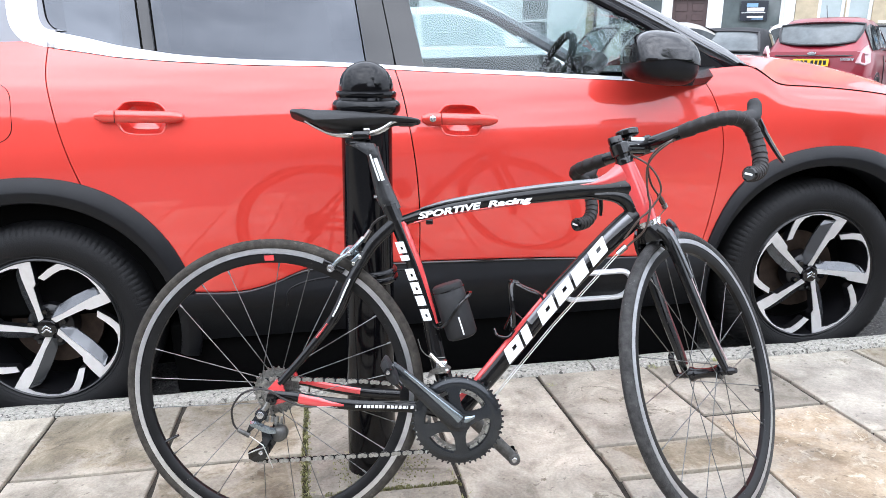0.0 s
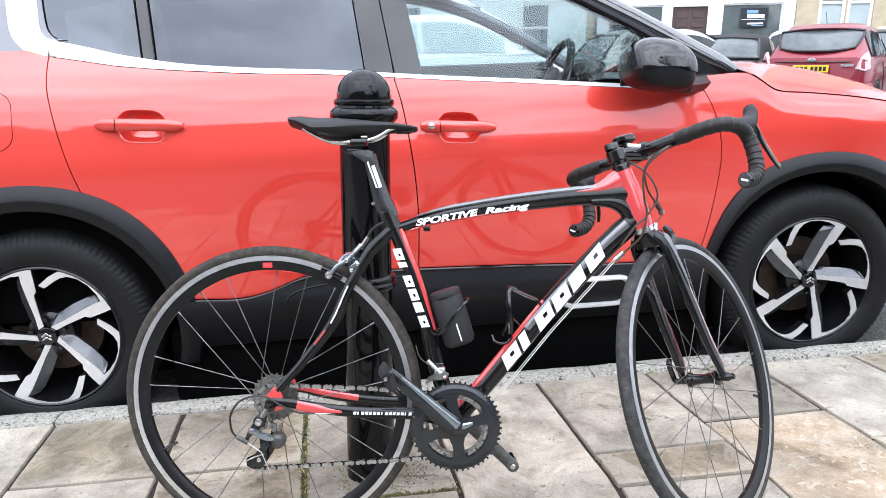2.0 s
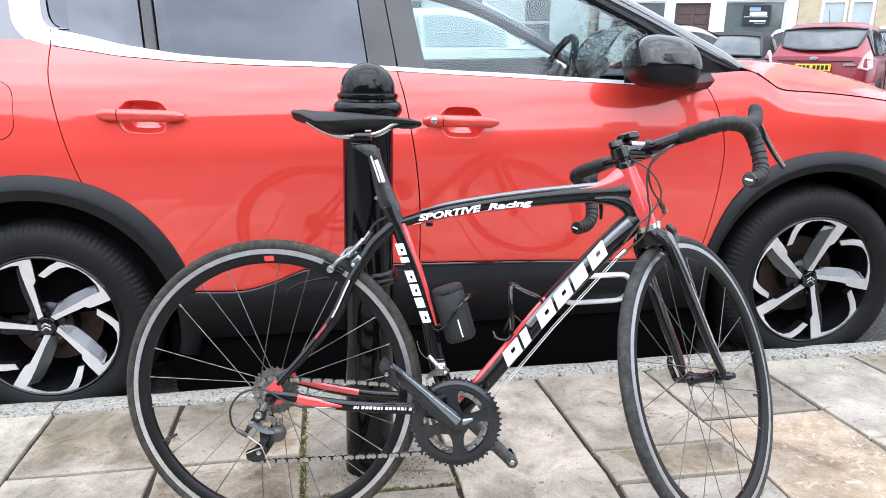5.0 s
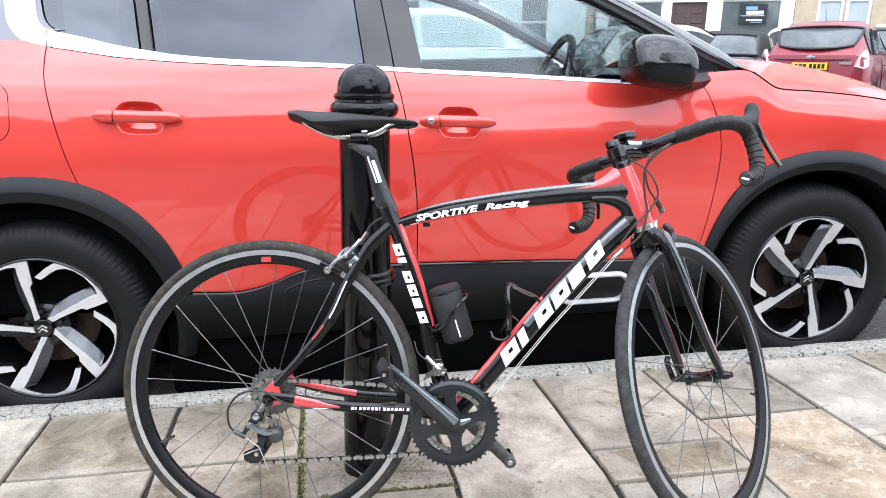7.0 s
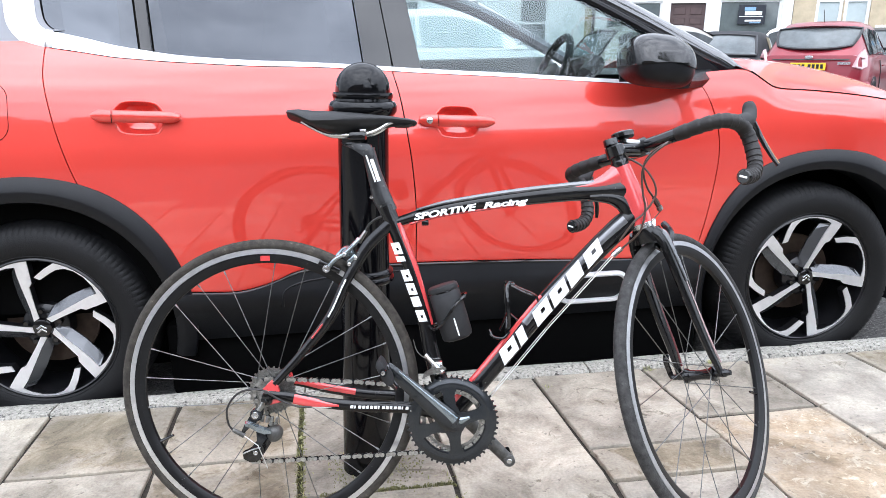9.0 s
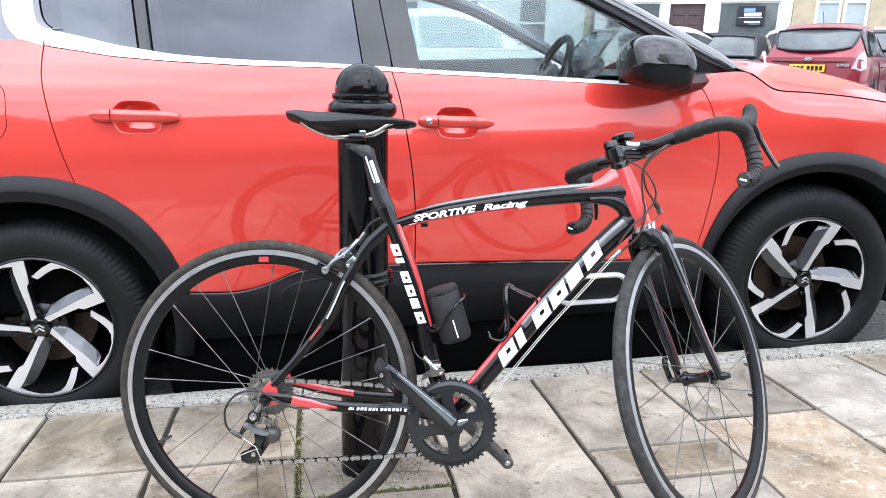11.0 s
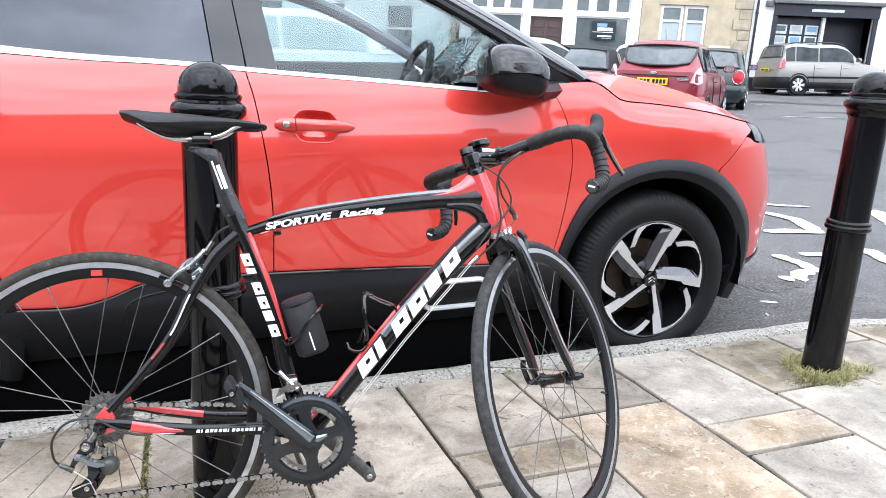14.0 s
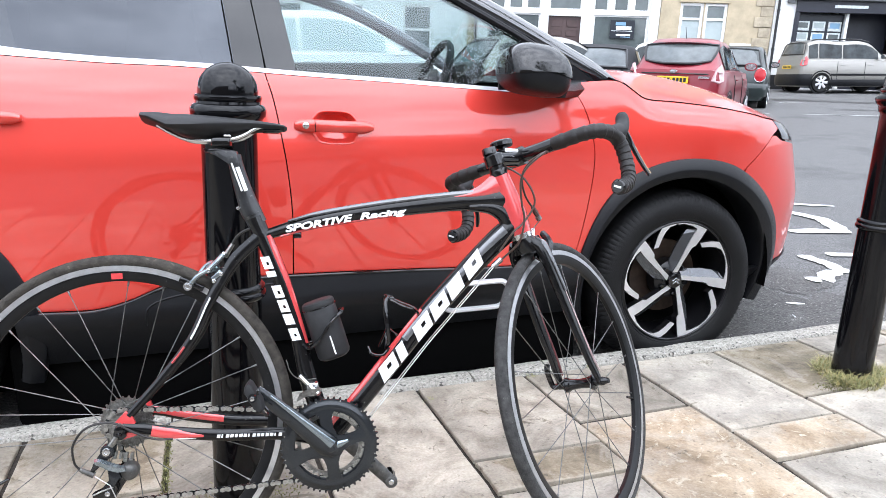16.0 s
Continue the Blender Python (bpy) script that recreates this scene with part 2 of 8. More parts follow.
def glass(name, tint, gloss=(1.0, 1.0, 1.0), rough=0.0, ior=1.5):
    """A thin pane: clear through with its tint, mirror by Fresnel."""
    ma = bpy.data.materials.new(name)
    ma.use_nodes = True
    n, l = ma.node_tree.nodes, ma.node_tree.links
    n.clear()
    o = n.new("ShaderNodeOutputMaterial")
    tr = n.new("ShaderNodeBsdfTransparent")
    tr.inputs[0].default_value = (*tint, 1)
    gl = n.new("ShaderNodeBsdfGlossy")
    gl.inputs["Roughness"].default_value = rough
    gl.inputs[0].default_value = (*gloss, 1)
    fr = n.new("ShaderNodeFresnel")
    fr.inputs[0].default_value = ior
    mx = n.new("ShaderNodeMixShader")
    l.new(fr.outputs[0], mx.inputs[0])
    l.new(tr.outputs[0], mx.inputs[1])
    l.new(gl.outputs[0], mx.inputs[2])
    l.new(mx.outputs[0], o.inputs[0])
    return ma


M_RED = mat("red_car_paint", (0.69, 0.052, 0.038), 0.36, 0.3, 0.25, coat=0.8, coat_rough=0.03, coat_ior=1.77, var=0.03, scale=3)
M_CLAD = mat("black_plastic_cladding", (0.0040, 0.0044, 0.0058), 0.40, spec=0.28, var=0.25, scale=20, bump=0.12, bscale=700)
M_GLOSSBLACK = mat("gloss_black_paint", (0.004, 0.004, 0.0045), 0.08, spec=0.5, coat=0.25, coat_ior=1.5)
# near black puts the shade inside and under the car into the colour
M_DARK = mat("shade_and_joint_black", (0.002, 0.002, 0.002), 0.9, spec=0.05)
M_TYRE = mat("tyre_rubber", (0.0050, 0.0050, 0.0055), 0.6, spec=0.25, var=0.3, scale=9, bump=0.15, bscale=220, stain=(0.014, 0.0135, 0.013), stain_at=0.60)
M_ALLOY = mat("machined_alloy", (0.80, 0.80, 0.82), 0.34, 0.75, var=0.05, scale=40)
M_ALLOYDARK = mat("dark_alloy_paint", (0.006, 0.006, 0.007), 0.3, 0.0, 0.3, coat=0.2)
M_ALLOYFACET = mat("glossy_grey_alloy_paint", (0.085, 0.088, 0.094), 0.2, 0.6, coat=0.5)
M_BRAKE = mat("worn_brake_steel", (0.05, 0.034, 0.026), 0.5, 0.6, var=0.4, scale=25)
M_CHROME = mat("satin_chrome_trim", (0.60, 0.61, 0.63), 0.25, 1.0)
M_WHITETRIM = mat("satin_white_metal", (0.66, 0.665, 0.68), 0.32, 0.4, coat=0.2, var=0.04, scale=5)
M_GLASSDARK = glass("privacy_glass", (0.03, 0.033, 0.037), (0.84, 0.90, 1.0), ior=1.80)
M_GLASS = glass("clear_car_glass", (0.60, 0.70, 0.70), ior=1.5)
M_BOLLARD = mat("bollard_gloss_paint", (0.003, 0.003, 0.0038), 0.10, 0.0, 0.30, coat=0.0, bump=0.006, bscale=50, stain=(0.13, 0.13, 0.135), stain_at=0.74, stain_scale=45)
M_PILLAR = mat("gloss_black_pillar", (0.012, 0.013, 0.016), 0.1, spec=0.5, coat=1.0, coat_ior=1.9)
M_GREYTRIM = mat("pale_grey_trim", (0.17, 0.175, 0.195), 0.34, coat=0.3, var=0.06, scale=6)
# pale blotches paint white glints into the dark lamp glass
M_LAMPGLASS = mat("smoky_lamp_glass", (0.02, 0.02, 0.022), 0.12, 0.0, 0.4, var=0.9, scale=45, stain=(0.35, 0.36, 0.38), stain_at=0.60, stain_scale=38)
M_KERB = mat("granite_kerb", (0.36, 0.342, 0.300), 0.85, var=0.5, scale=110, bump=0.8, bscale=110, stain=(0.15, 0.138, 0.115), stain_at=0.58, stain_scale=18, island=0.08, speck=((0.085, 0.08, 0.07), 0.61, 75))
M_ROAD = mat("asphalt", (0.116, 0.114, 0.112), 0.82, var=0.9, scale=95, bump=1.0, bscale=95, stain=(0.082, 0.081, 0.080), stain_at=0.53, stain_scale=0.9, speck=((0.33, 0.325, 0.315), 0.655, 110))
M_JOINT = mat("joint_soil", (0.022, 0.018, 0.013), 0.95, var=0.4, scale=60, bump=0.5, bscale=80)
M_MARK = mat("worn_road_paint", (0.72, 0.72, 0.70), 0.7, var=0.2, scale=50)
M_WHITE = mat("white_painted_render", (0.78, 0.78, 0.76), 0.8, var=0.08, scale=3, bump=0.1, bscale=30)

# ---- ground: road, pavement, kerb ----
def stone(name, cols, stain, at, flake=7.0):
    """Riven sandstone: bedding colours, blotches, fine pits."""
    ma = bpy.data.materials.new(name)
    ma.use_nodes = True
    n, l = ma.node_tree.nodes, ma.node_tree.links
    b = n["Principled BSDF"]
    b.inputs["Roughness"].default_value = 0.82
    geo, oi = n.new("ShaderNodeTexCoord"), n.new("ShaderNodeObjectInfo")
    off = n.new("ShaderNodeVectorMath")
    off.operation = "MULTIPLY_ADD"
    off.inputs[1].default_value = (1, 1, 1)
    cmb = n.new("ShaderNodeCombineXYZ")
    mul = n.new("ShaderNodeMath")
    mul.operation, mul.inputs[1].default_value = "MULTIPLY", 37.0
    l.new(oi.outputs["Random"], mul.inputs[0])
    for k in range(3):
        l.new(mul.outputs[0], cmb.inputs[k])
    l.new(geo.outputs["Object"], off.inputs[0])
    l.new(cmb.outputs[0], off.inputs[2])
    big = n.new("ShaderNodeTexNoise")
    big.inputs["Scale"].default_value, big.inputs["Detail"].default_value = 4.2, 10
    big.inputs["Roughness"].default_value, big.inputs["Distortion"].default_value = 0.70, 1.4
    l.new(off.outputs[0], big.inputs["Vector"])
    ramp = n.new("ShaderNodeValToRGB")
    e = ramp.color_ramp.elements
    e[0].position, e[0].color = 0.38, (*cols[0], 1)
    e[1].position, e[1].color = 0.60, (*cols[2], 1)
    mid = e.new(0.49)
    mid.color = (*cols[1], 1)
    l.new(big.outputs[0], ramp.inputs[0])
    edge = n.new("ShaderNodeTexNoise")
    edge.inputs["Scale"].default_value, edge.inputs["Detail"].default_value, edge.inputs["Roughness"].default_value = flake, 10, 0.72
    edge.inputs["Distortion"].default_value = 1.6
    l.new(off.outputs[0], edge.inputs["Vector"])
    r = n.new("ShaderNodeMapRange")
    r.inputs[1].default_value, r.inputs[2].default_value = at, at + 0.05
    l.new(edge.outputs[0], r.inputs[0])
    mx = n.new("ShaderNodeMix")
    mx.data_type = "RGBA"
    mx.inputs[7].default_value = (*stain, 1)
    l.new(r.outputs[0], mx.inputs[0])
    l.new(ramp.outputs[0], mx.inputs[6])
    pale = n.new("ShaderNodeTexNoise")
    pale.inputs["Scale"].default_value, pale.inputs["Detail"].default_value, pale.inputs["Roughness"].default_value = 2.6, 8, 0.66
    pale.inputs["Distortion"].default_value = 0.6
    shift = n.new("ShaderNodeVectorMath")
    shift.operation = "ADD"
    shift.inputs[1].default_value = (13.7, 5.1, 2.2)
    l.new(off.outputs[0], shift.inputs[0])
    l.new(shift.outputs[0], pale.inputs["Vector"])
    rp = n.new("ShaderNodeMapRange")
    rp.inputs[1].default_value, rp.inputs[2].default_value, rp.inputs[4].default_value = 0.53, 0.60, 0.55
    l.new(pale.outputs[0], rp.inputs[0])
    mp = n.new("ShaderNodeMix")
    mp.data_type = "RGBA"
    mp.inputs[7].default_value = (0.40, 0.388, 0.36, 1)
    l.new(rp.outputs[0], mp.inputs[0])
    l.new(mx.outputs[2], mp.inputs[6])
    sep = n.new("ShaderNodeSeparateXYZ")
    l.new(geo.outputs["Generated"], sep.inputs[0])
    near = []
    for k in range(2):
        pp = n.new("ShaderNodeMath")
        pp.operation, pp.inputs[1].default_value = "PINGPONG", 0.5
        l.new(sep.outputs[k], pp.inputs[0])
        near.append(pp)
    mn = n.new("ShaderNodeMath")
    mn.operation = "MINIMUM"
    l.new(near[0].outputs[0], mn.inputs[0])
    l.new(near[1].outputs[0], mn.inputs[1])
    wob = n.new("ShaderNodeMath")
    wob.operation, wob.inputs[1].default_value = "MULTIPLY_ADD", 0.55
    l.new(edge.outputs[0], wob.inputs[0])
    l.new(mn.outputs[0], wob.inputs[2])
    rw = n.new("ShaderNodeMapRange")
    rw.inputs[1].default_value, rw.inputs[2].default_value, rw.inputs[3].default_value, rw.inputs[4].default_value = 0.30, 0.37, 0.65, 0.0
    l.new(wob.outputs[0], rw.inputs[0])
    mw = n.new("ShaderNodeMix")
    mw.data_type = "RGBA"
    mw.inputs[7].default_value = (0.375, 0.355, 0.318, 1)
    l.new(rw.outputs[0], mw.inputs[0])
    l.new(mp.outputs[2], mw.inputs[6])
    pit = n.new("ShaderNodeTexNoise")
    pit.inputs["Scale"].default_value, pit.inputs["Detail"].default_value = 52.0, 4
    l.new(off.outputs[0], pit.inputs["Vector"])
    rq = n.new("ShaderNodeMapRange")
    rq.inputs[1].default_value, rq.inputs[2].default_value, rq.inputs[3].default_value, rq.inputs[4].default_value = 0.655, 0.70, 1.0, 0.60
    l.new(pit.outputs[0], rq.inputs[0])
    mq = n.new("ShaderNodeMix")
    mq.data_type, mq.blend_type, mq.inputs[0].default_value = "RGBA", "MULTIPLY", 1
    l.new(mw.outputs[2], mq.inputs[6])
    l.new(rq.outputs[0], mq.inputs[7])
    fine = n.new("ShaderNodeTexNoise")
    fine.inputs["Scale"].default_value, fine.inputs["Detail"].default_value = 130, 4
    l.new(off.outputs[0], fine.inputs["Vector"])
    fr = n.new("ShaderNodeMapRange")
    fr.inputs[1].default_value, fr.inputs[2].default_value, fr.inputs[3].default_value, fr.inputs[4].default_value = 0.3, 0.7, 0.86, 1.12
    l.new(fine.outputs[0], fr.inputs[0])
    m2 = n.new("ShaderNodeMix")
    m2.data_type, m2.blend_type, m2.inputs[0].default_value = "RGBA", "MULTIPLY", 1
    l.new(mq.outputs[2], m2.inputs[6])
    l.new(fr.outputs[0], m2.inputs[7])
    pr = n.new("ShaderNodeMapRange")
    pr.inputs[3].default_value, pr.inputs[4].default_value = 0.86, 1.14
    l.new(oi.outputs["Random"], pr.inputs[0])
    m3 = n.new("ShaderNodeMix")
    m3.data_type, m3.blend_type, m3.inputs[0].default_value = "RGBA", "MULTIPLY", 1
    l.new(m2.outputs[2], m3.inputs[6])
    l.new(pr.outputs[0], m3.inputs[7])
    dirt = n.new("ShaderNodeTexNoise")
    dirt.inputs["Scale"].default_value, dirt.inputs["Detail"].default_value, dirt.inputs["Roughness"].default_value = 3.2, 5, 0.6
    turn = n.new("ShaderNodeVectorMath")
    turn.operation = "ADD"
    turn.inputs[1].default_value = (-7.3, 3.9, 8.8)
    l.new(off.outputs[0], turn.inputs[0])
    l.new(turn.outputs[0], dirt.inputs["Vector"])
    rd = n.new("ShaderNodeMapRange")
    rd.inputs[1].default_value, rd.inputs[2].default_value, rd.inputs[3].default_value, rd.inputs[4].default_value = 0.40, 0.60, 0.68, 1.10
    l.new(dirt.outputs[0], rd.inputs[0])
    m4 = n.new("ShaderNodeMix")
    m4.data_type, m4.blend_type, m4.inputs[0].default_value = "RGBA", "MULTIPLY", 1
    l.new(m3.outputs[2], m4.inputs[6])
    l.new(rd.outputs[0], m4.inputs[7])
    m5 = n.new("ShaderNodeMix")
    m5.data_type, m5.blend_type, m5.inputs[0].default_value = "RGBA", "MULTIPLY", 1
    m5.inputs[7].default_value = (0.995, 0.93, 0.835, 1)
    l.new(m4.outputs[2], m5.inputs[6])
    l.new(m5.outputs[2], b.inputs["Base Color"])
    add = n.new("ShaderNodeMath")
    add.operation = "ADD"
    l.new(edge.outputs[0], add.inputs[0])
    l.new(fine.outputs[0], add.inputs[1])
    bp = n.new("ShaderNodeBump")
    bp.inputs["Strength"].default_value, bp.inputs["Distance"].default_value = 0.35, 0.008
    l.new(add.outputs[0], bp.inputs["Height"])
    l.new(bp.outputs[0], b.inputs["Normal"])
    return ma


M_SLAB_GREY = stone("grey_sandstone", ((0.21, 0.197, 0.172), (0.32, 0.304, 0.271), (0.42, 0.404, 0.366)), (0.15, 0.136, 0.108), 0.60)
M_SLAB_PALE = stone("pale_sandstone", ((0.25, 0.24, 0.222), (0.32, 0.31, 0.29), (0.385, 0.375, 0.35)), (0.21, 0.195, 0.165), 0.61)
M_SLAB_TAN = stone("tan_sandstone", ((0.235, 0.185, 0.132), (0.325, 0.27, 0.205), (0.39, 0.335, 0.27)), (0.46, 0.425, 0.36), 0.565, 13.0)
M_SLAB_BROWN = stone("brown_sandstone", ((0.145, 0.123, 0.090), (0.225, 0.20, 0.153), (0.30, 0.275, 0.222)), (0.115, 0.095, 0.062), 0.585)

KERB_NEAR, KERB_FAR, ROAD_Z = 2.108, 2.214, -0.122
BEND_X, BEND_R = 2.1, 1.6


def road_z(x, y):
    """The road's height in the street's own frame: a gutter, then a long rise to the far side."""
    d = max(0.0, y - 2.3)
    return ROAD_Z + math.tan(radians(RISE_Y)) * min(d, 60) - math.tan(radians(SLOPE_X)) * (max(0, abs(x) - 35) * (1 if x > 0 else -1))


def kerb_line(s, inset=0.0):
    """A point of the kerb's outer edge, s metres along it; s = x until the bend."""
    if s <= BEND_X:
        return Vector((s, KERB_FAR - inset, 0))
    a = min((s - BEND_X) / BEND_R, math.pi / 2)
    rest = max(0, s - BEND_X - BEND_R * math.pi / 2)
    c = Vector((BEND_X, KERB_FAR - BEND_R, 0))
    return c + Vector(((BEND_R - inset) * math.sin(a), (BEND_R - inset) * math.cos(a) - rest, 0))


xs = sorted(set([-400, -250, -150, -90, -60, -35, -20, -10, 35, 60, 90, 150, 250, 400] + [i * 2.0 for i in range(-4, 18)]))
ys = sorted(set([-400, -200, -80, -30, -10, -4, 0, 2.0, 2.3, 63, 90, 150, 250, 500] + [2.3 + i * 1.5 for i in range(1, 40)]))
ground = part("ground", sheet(lambda x, y: (x, y, road_z(x, y)), xs, ys), M_ROAD, m=STREET, smooth=False)
tagged(ground, "grey asphalt road of a sloping town square", "road", kind="structure")

pavement = thing("pavement", STREET, "riven sandstone flag pavement with mossy joints", "pavement", kind="structure")
bm = bmesh.new()
edge = [kerb_line(s, 0.05) for s in [-14, -8, -4, -2, 0, 2.1] + [2.1 + BEND_R * math.pi / 2 * i / 14 for i in range(1, 15)] + [8, 12]]
top = [bm.verts.new((p.x, p.y, -0.011)) for p in edge]
back = [bm.verts.new((x, -6, -0.011)) for x in (edge[-1].x, -14)]
low = [bm.verts.new((v.co.x, v.co.y, -0.16)) for v in top + back]
loop = top + back
bm.faces.new(loop)
for i in range(len(loop)):
    j = (i + 1) % len(loop)
    bm.faces.new((loop[j], loop[i], low[i], low[j]))
part("pavement_bed", bm, M_JOINT, pavement, "dark soil and moss in the joints", smooth=False)

# kerb stones along the edge, each a bevelled granite block
cuts = [-9.3, -8.0, -6.6, -5.3, -3.9, -2.55, -1.345, -0.52, 0.49, 1.31, 1.93, 2.55, 3.2, 3.9, 4.7, 5.6, 6.8, 8.2]
rng = random.Random(4)
for s0, s1 in zip(cuts, cuts[1:]):
    bm = bmesh.new()
    rings = []
    n = 10
    for i in range(n + 1):
        s = s0 + 0.003 + (s1 - s0 - 0.006) * i / n
        q = []
        end = 0.004 if i in (0, n) else 0.0
        for inset, z in ((KERB_FAR - KERB_NEAR, -0.14), (KERB_FAR - KERB_NEAR, -0.008), (KERB_FAR - KERB_NEAR - 0.008, 0.004), (0.055, 0.006), (0.02, 0.003), (0.006, -0.006), (0.0, -0.022), (-0.004, -0.16)):
            p = kerb_line(s, inset + rng.uniform(-0.002, 0.002))
            q.append((p.x, p.y, z - end + rng.uniform(-0.0012, 0.0012)))
        rings.append(q)
    ring_loft(bm, rings, True, True)
    part("kerb_stone", bm, M_KERB, pavement, "speckled pale granite kerb stone")

# flags in columns across the pavement
def joint_x(k, y):
    return 0.313 + 0.401 * k - 0.040 * min(1, max(0, (y - 1.45) / 0.65))


CROSS = {-4: (2.1, 1.62, 1.1), -3: (2.03, 1.703, 1.2), -2: (2.03, 1.703, 1.18), -1: (1.488, 0.95), 0: (1.31, 0.8), 1: (1.589, 1.424, 0.9), 2: (1.717, 0.98),
         3: (1.53, 1.347, 0.85), 4: (1.66, 1.2), 5: (1.95, 1.50, 1.0), 6: (1.72, 1.15)}
TONE = {(-3, 0): M_SLAB_BROWN, (-2, 0): M_SLAB_BROWN, (-3, 1): M_SLAB_GREY, (-3, 2): M_SLAB_BROWN, (-2, 1): M_SLAB_BROWN, (-2, 2): M_SLAB_GREY, (-1, 0): M_SLAB_GREY, (-1, 1): M_SLAB_BROWN, (0, 0): M_SLAB_GREY, (0, 1): M_SLAB_PALE, (1, 0): M_SLAB_GREY, (1, 1): M_SLAB_BROWN,
        (1, 2): M_SLAB_PALE, (2, 0): M_SLAB_GREY, (2, 1): M_SLAB_TAN, (3, 0): M_SLAB_PALE, (3, 1): M_SLAB_TAN, (3, 2): M_SLAB_PALE, (4, 0): M_SLAB_BROWN, (4, 1): M_SLAB_PALE, (5, 0): M_SLAB_PALE}
rng = random.Random(11)
for k in range(-9, 10):
    rows_y = [KERB_NEAR - 0.006, *[y for y in CROSS.get(k + 1, ()) if y < 2.0]]
    while rows_y[-1] > -2.2:
        rows_y.append(rows_y[-1] - rng.uniform(0.4, 0.85))
    for i, (y1, y0) in enumerate(zip(rows_y, rows_y[1:])):
        xm = joint_x(k, y1) + 0.2
        g = 0.0068
        jit = [rng.uniform(-0.004, 0.004) for _ in range(4)]
        c = [(joint_x(k, y1) + g + jit[0], y1 - g), (joint_x(k + 1, y1) - g + jit[1], y1 - g), (joint_x(k + 1, y0) - g + jit[2], y0 + g), (joint_x(k, y0) + g + jit[3], y0 + g)]
        if xm + 0.2 > BEND_X:                           # the corner flags are cut to the bend of the kerb
            tops = []
            for f in steps(0, 1, 6):
                x = c[0][0] + (c[1][0] - c[0][0]) * f
                reach = (BEND_R - 0.118) ** 2 - max(0, x - BEND_X) ** 2
                if reach > 0:
                    tops.append((x, min(y1 - g, KERB_FAR - BEND_R + math.sqrt(reach))))
            tops = [p for p in tops if p[1] > y0 + 0.03]
            if len(tops) < 2:
                continue
            c = tops + [(tops[-1][0], y0 + g), (tops[0][0], y0 + g)]
        tilt = rng.uniform(-0.003, 0.002), rng.uniform(-0.002, 0.002)
        bm = bmesh.new()
        rings = []
        cx, cy = sum(p[0] for p in c) / len(c), sum(p[1] for p in c) / len(c)
        pts = []
        cut = xm + 0.2 > BEND_X
        for side, (a, b) in enumerate(zip(c, c[1:] + c[:1])):
            for s in range(5):
                t = s / 5
                w = rng.uniform(-0.0022, 0.0022)
                x, y = a[0] + (b[0] - a[0]) * t + w, a[1] + (b[1] - a[1]) * t + w
                if not cut and side in (1, 3):          # the long sides follow the joint
                    x = joint_x(k + 1, y) - g + w if side == 1 else joint_x(k, y) + g + w
                pts.append((x, y))
        for grow, z in ((1.0, -0.03), (1.0, -0.007), (0.993, -0.0015), (0.975, 0.0)):
            rings.append([(cx + (x - cx) * grow, cy + (y - cy) * grow, z + tilt[0] + tilt[1] * (x - cx) * 4) for x, y in pts])
        ring_loft(bm, rings, True, True)
        tone = TONE.get((k + 1, i)) or rng.choice((M_SLAB_GREY, M_SLAB_GREY, M_SLAB_PALE, M_SLAB_BROWN))
        if y1 > -0.62:
            part("flag", bm, tone, pavement, smooth=False)


# the rest of the pavement: more flags along the kerb
bm = bmesh.new()
rng = random.Random(23)
for k in range(-34, -9):
    y = KERB_NEAR - 0.006
    while y > -1.2:
        y0 = max(-1.25, y - rng.uniform(0.4, 0.85))
        x0, x1 = joint_x(k, y) + 0.006, joint_x(k + 1, y) - 0.006
        if x0 > -13.9:
            box(bm, (x0, y0 + 0.006, -0.03), (x1, y - 0.006, rng.uniform(-0.008, -0.004)))
        y = y0
tagged(part("far_flags", bm, M_SLAB_GREY, pavement, smooth=False), kind="stuff")
# unseen ground behind the viewer, added to darken what the doors reflect
part("tarmac_strip", boxed((-13.95, -5.98, -0.03), (BEND_X + BEND_R - 0.15, -0.62, -0.008)), M_ROAD, pavement, "unseen grey tarmac strip, added to darken reflections", smooth=False)

# ---- bollards ----
def bollard(x, y):
    base = STREET @ Vector((x, y, 0))
    ob = thing("bollard", Matrix.Translation(base), "black gloss cast-iron bollard with a domed top", "bollard", "bollards along the kerb")
    part("shaft", lathed([(0.066, -0.08), (0.066, 0.02), (0.0645, 0.03), (0.0635, 0.30), (0.0628, 0.50), (0.0622, 0.56), (0.0615, 0.92), (0.062, 0.935)], 48), M_BOLLARD, ob)
    part("ring", lathed([(r, z + 0.028) for r, z in ((0.060, 0.500), (0.068, 0.502), (0.0735, 0.508), (0.0745, 0.514), (0.072, 0.519), (0.0695, 0.522), (0.0715, 0.526), (0.0715, 0.531), (0.067, 0.537), (0.060, 0.54))], 48), M_BOLLARD, ob)
    part("collar", lathed([(0.060, 0.920), (0.066, 0.924), (0.070, 0.934), (0.0705, 0.945), (0.076, 0.950), (0.0815, 0.957), (0.083, 0.966), (0.0825, 0.973), (0.077, 0.980), (0.0715, 0.983), (0.0705, 0.988),
                          (0.0725, 0.991), (0.0735, 0.996), (0.0720, 1.001), (0.066, 1.003)], 48), M_BOLLARD, ob)
    dome = [(0.0655, 0.998), (0.066, 1.008)] + [(0.0655 * math.cos(a), 1.010 + 0.062 * math.sin(a)) for a in steps(0.06, math.pi / 2 - 0.02, 12)]
    part("dome", lathed(dome, 48), M_BOLLARD, ob)
    return ob


bollard(-0.316, 1.622)
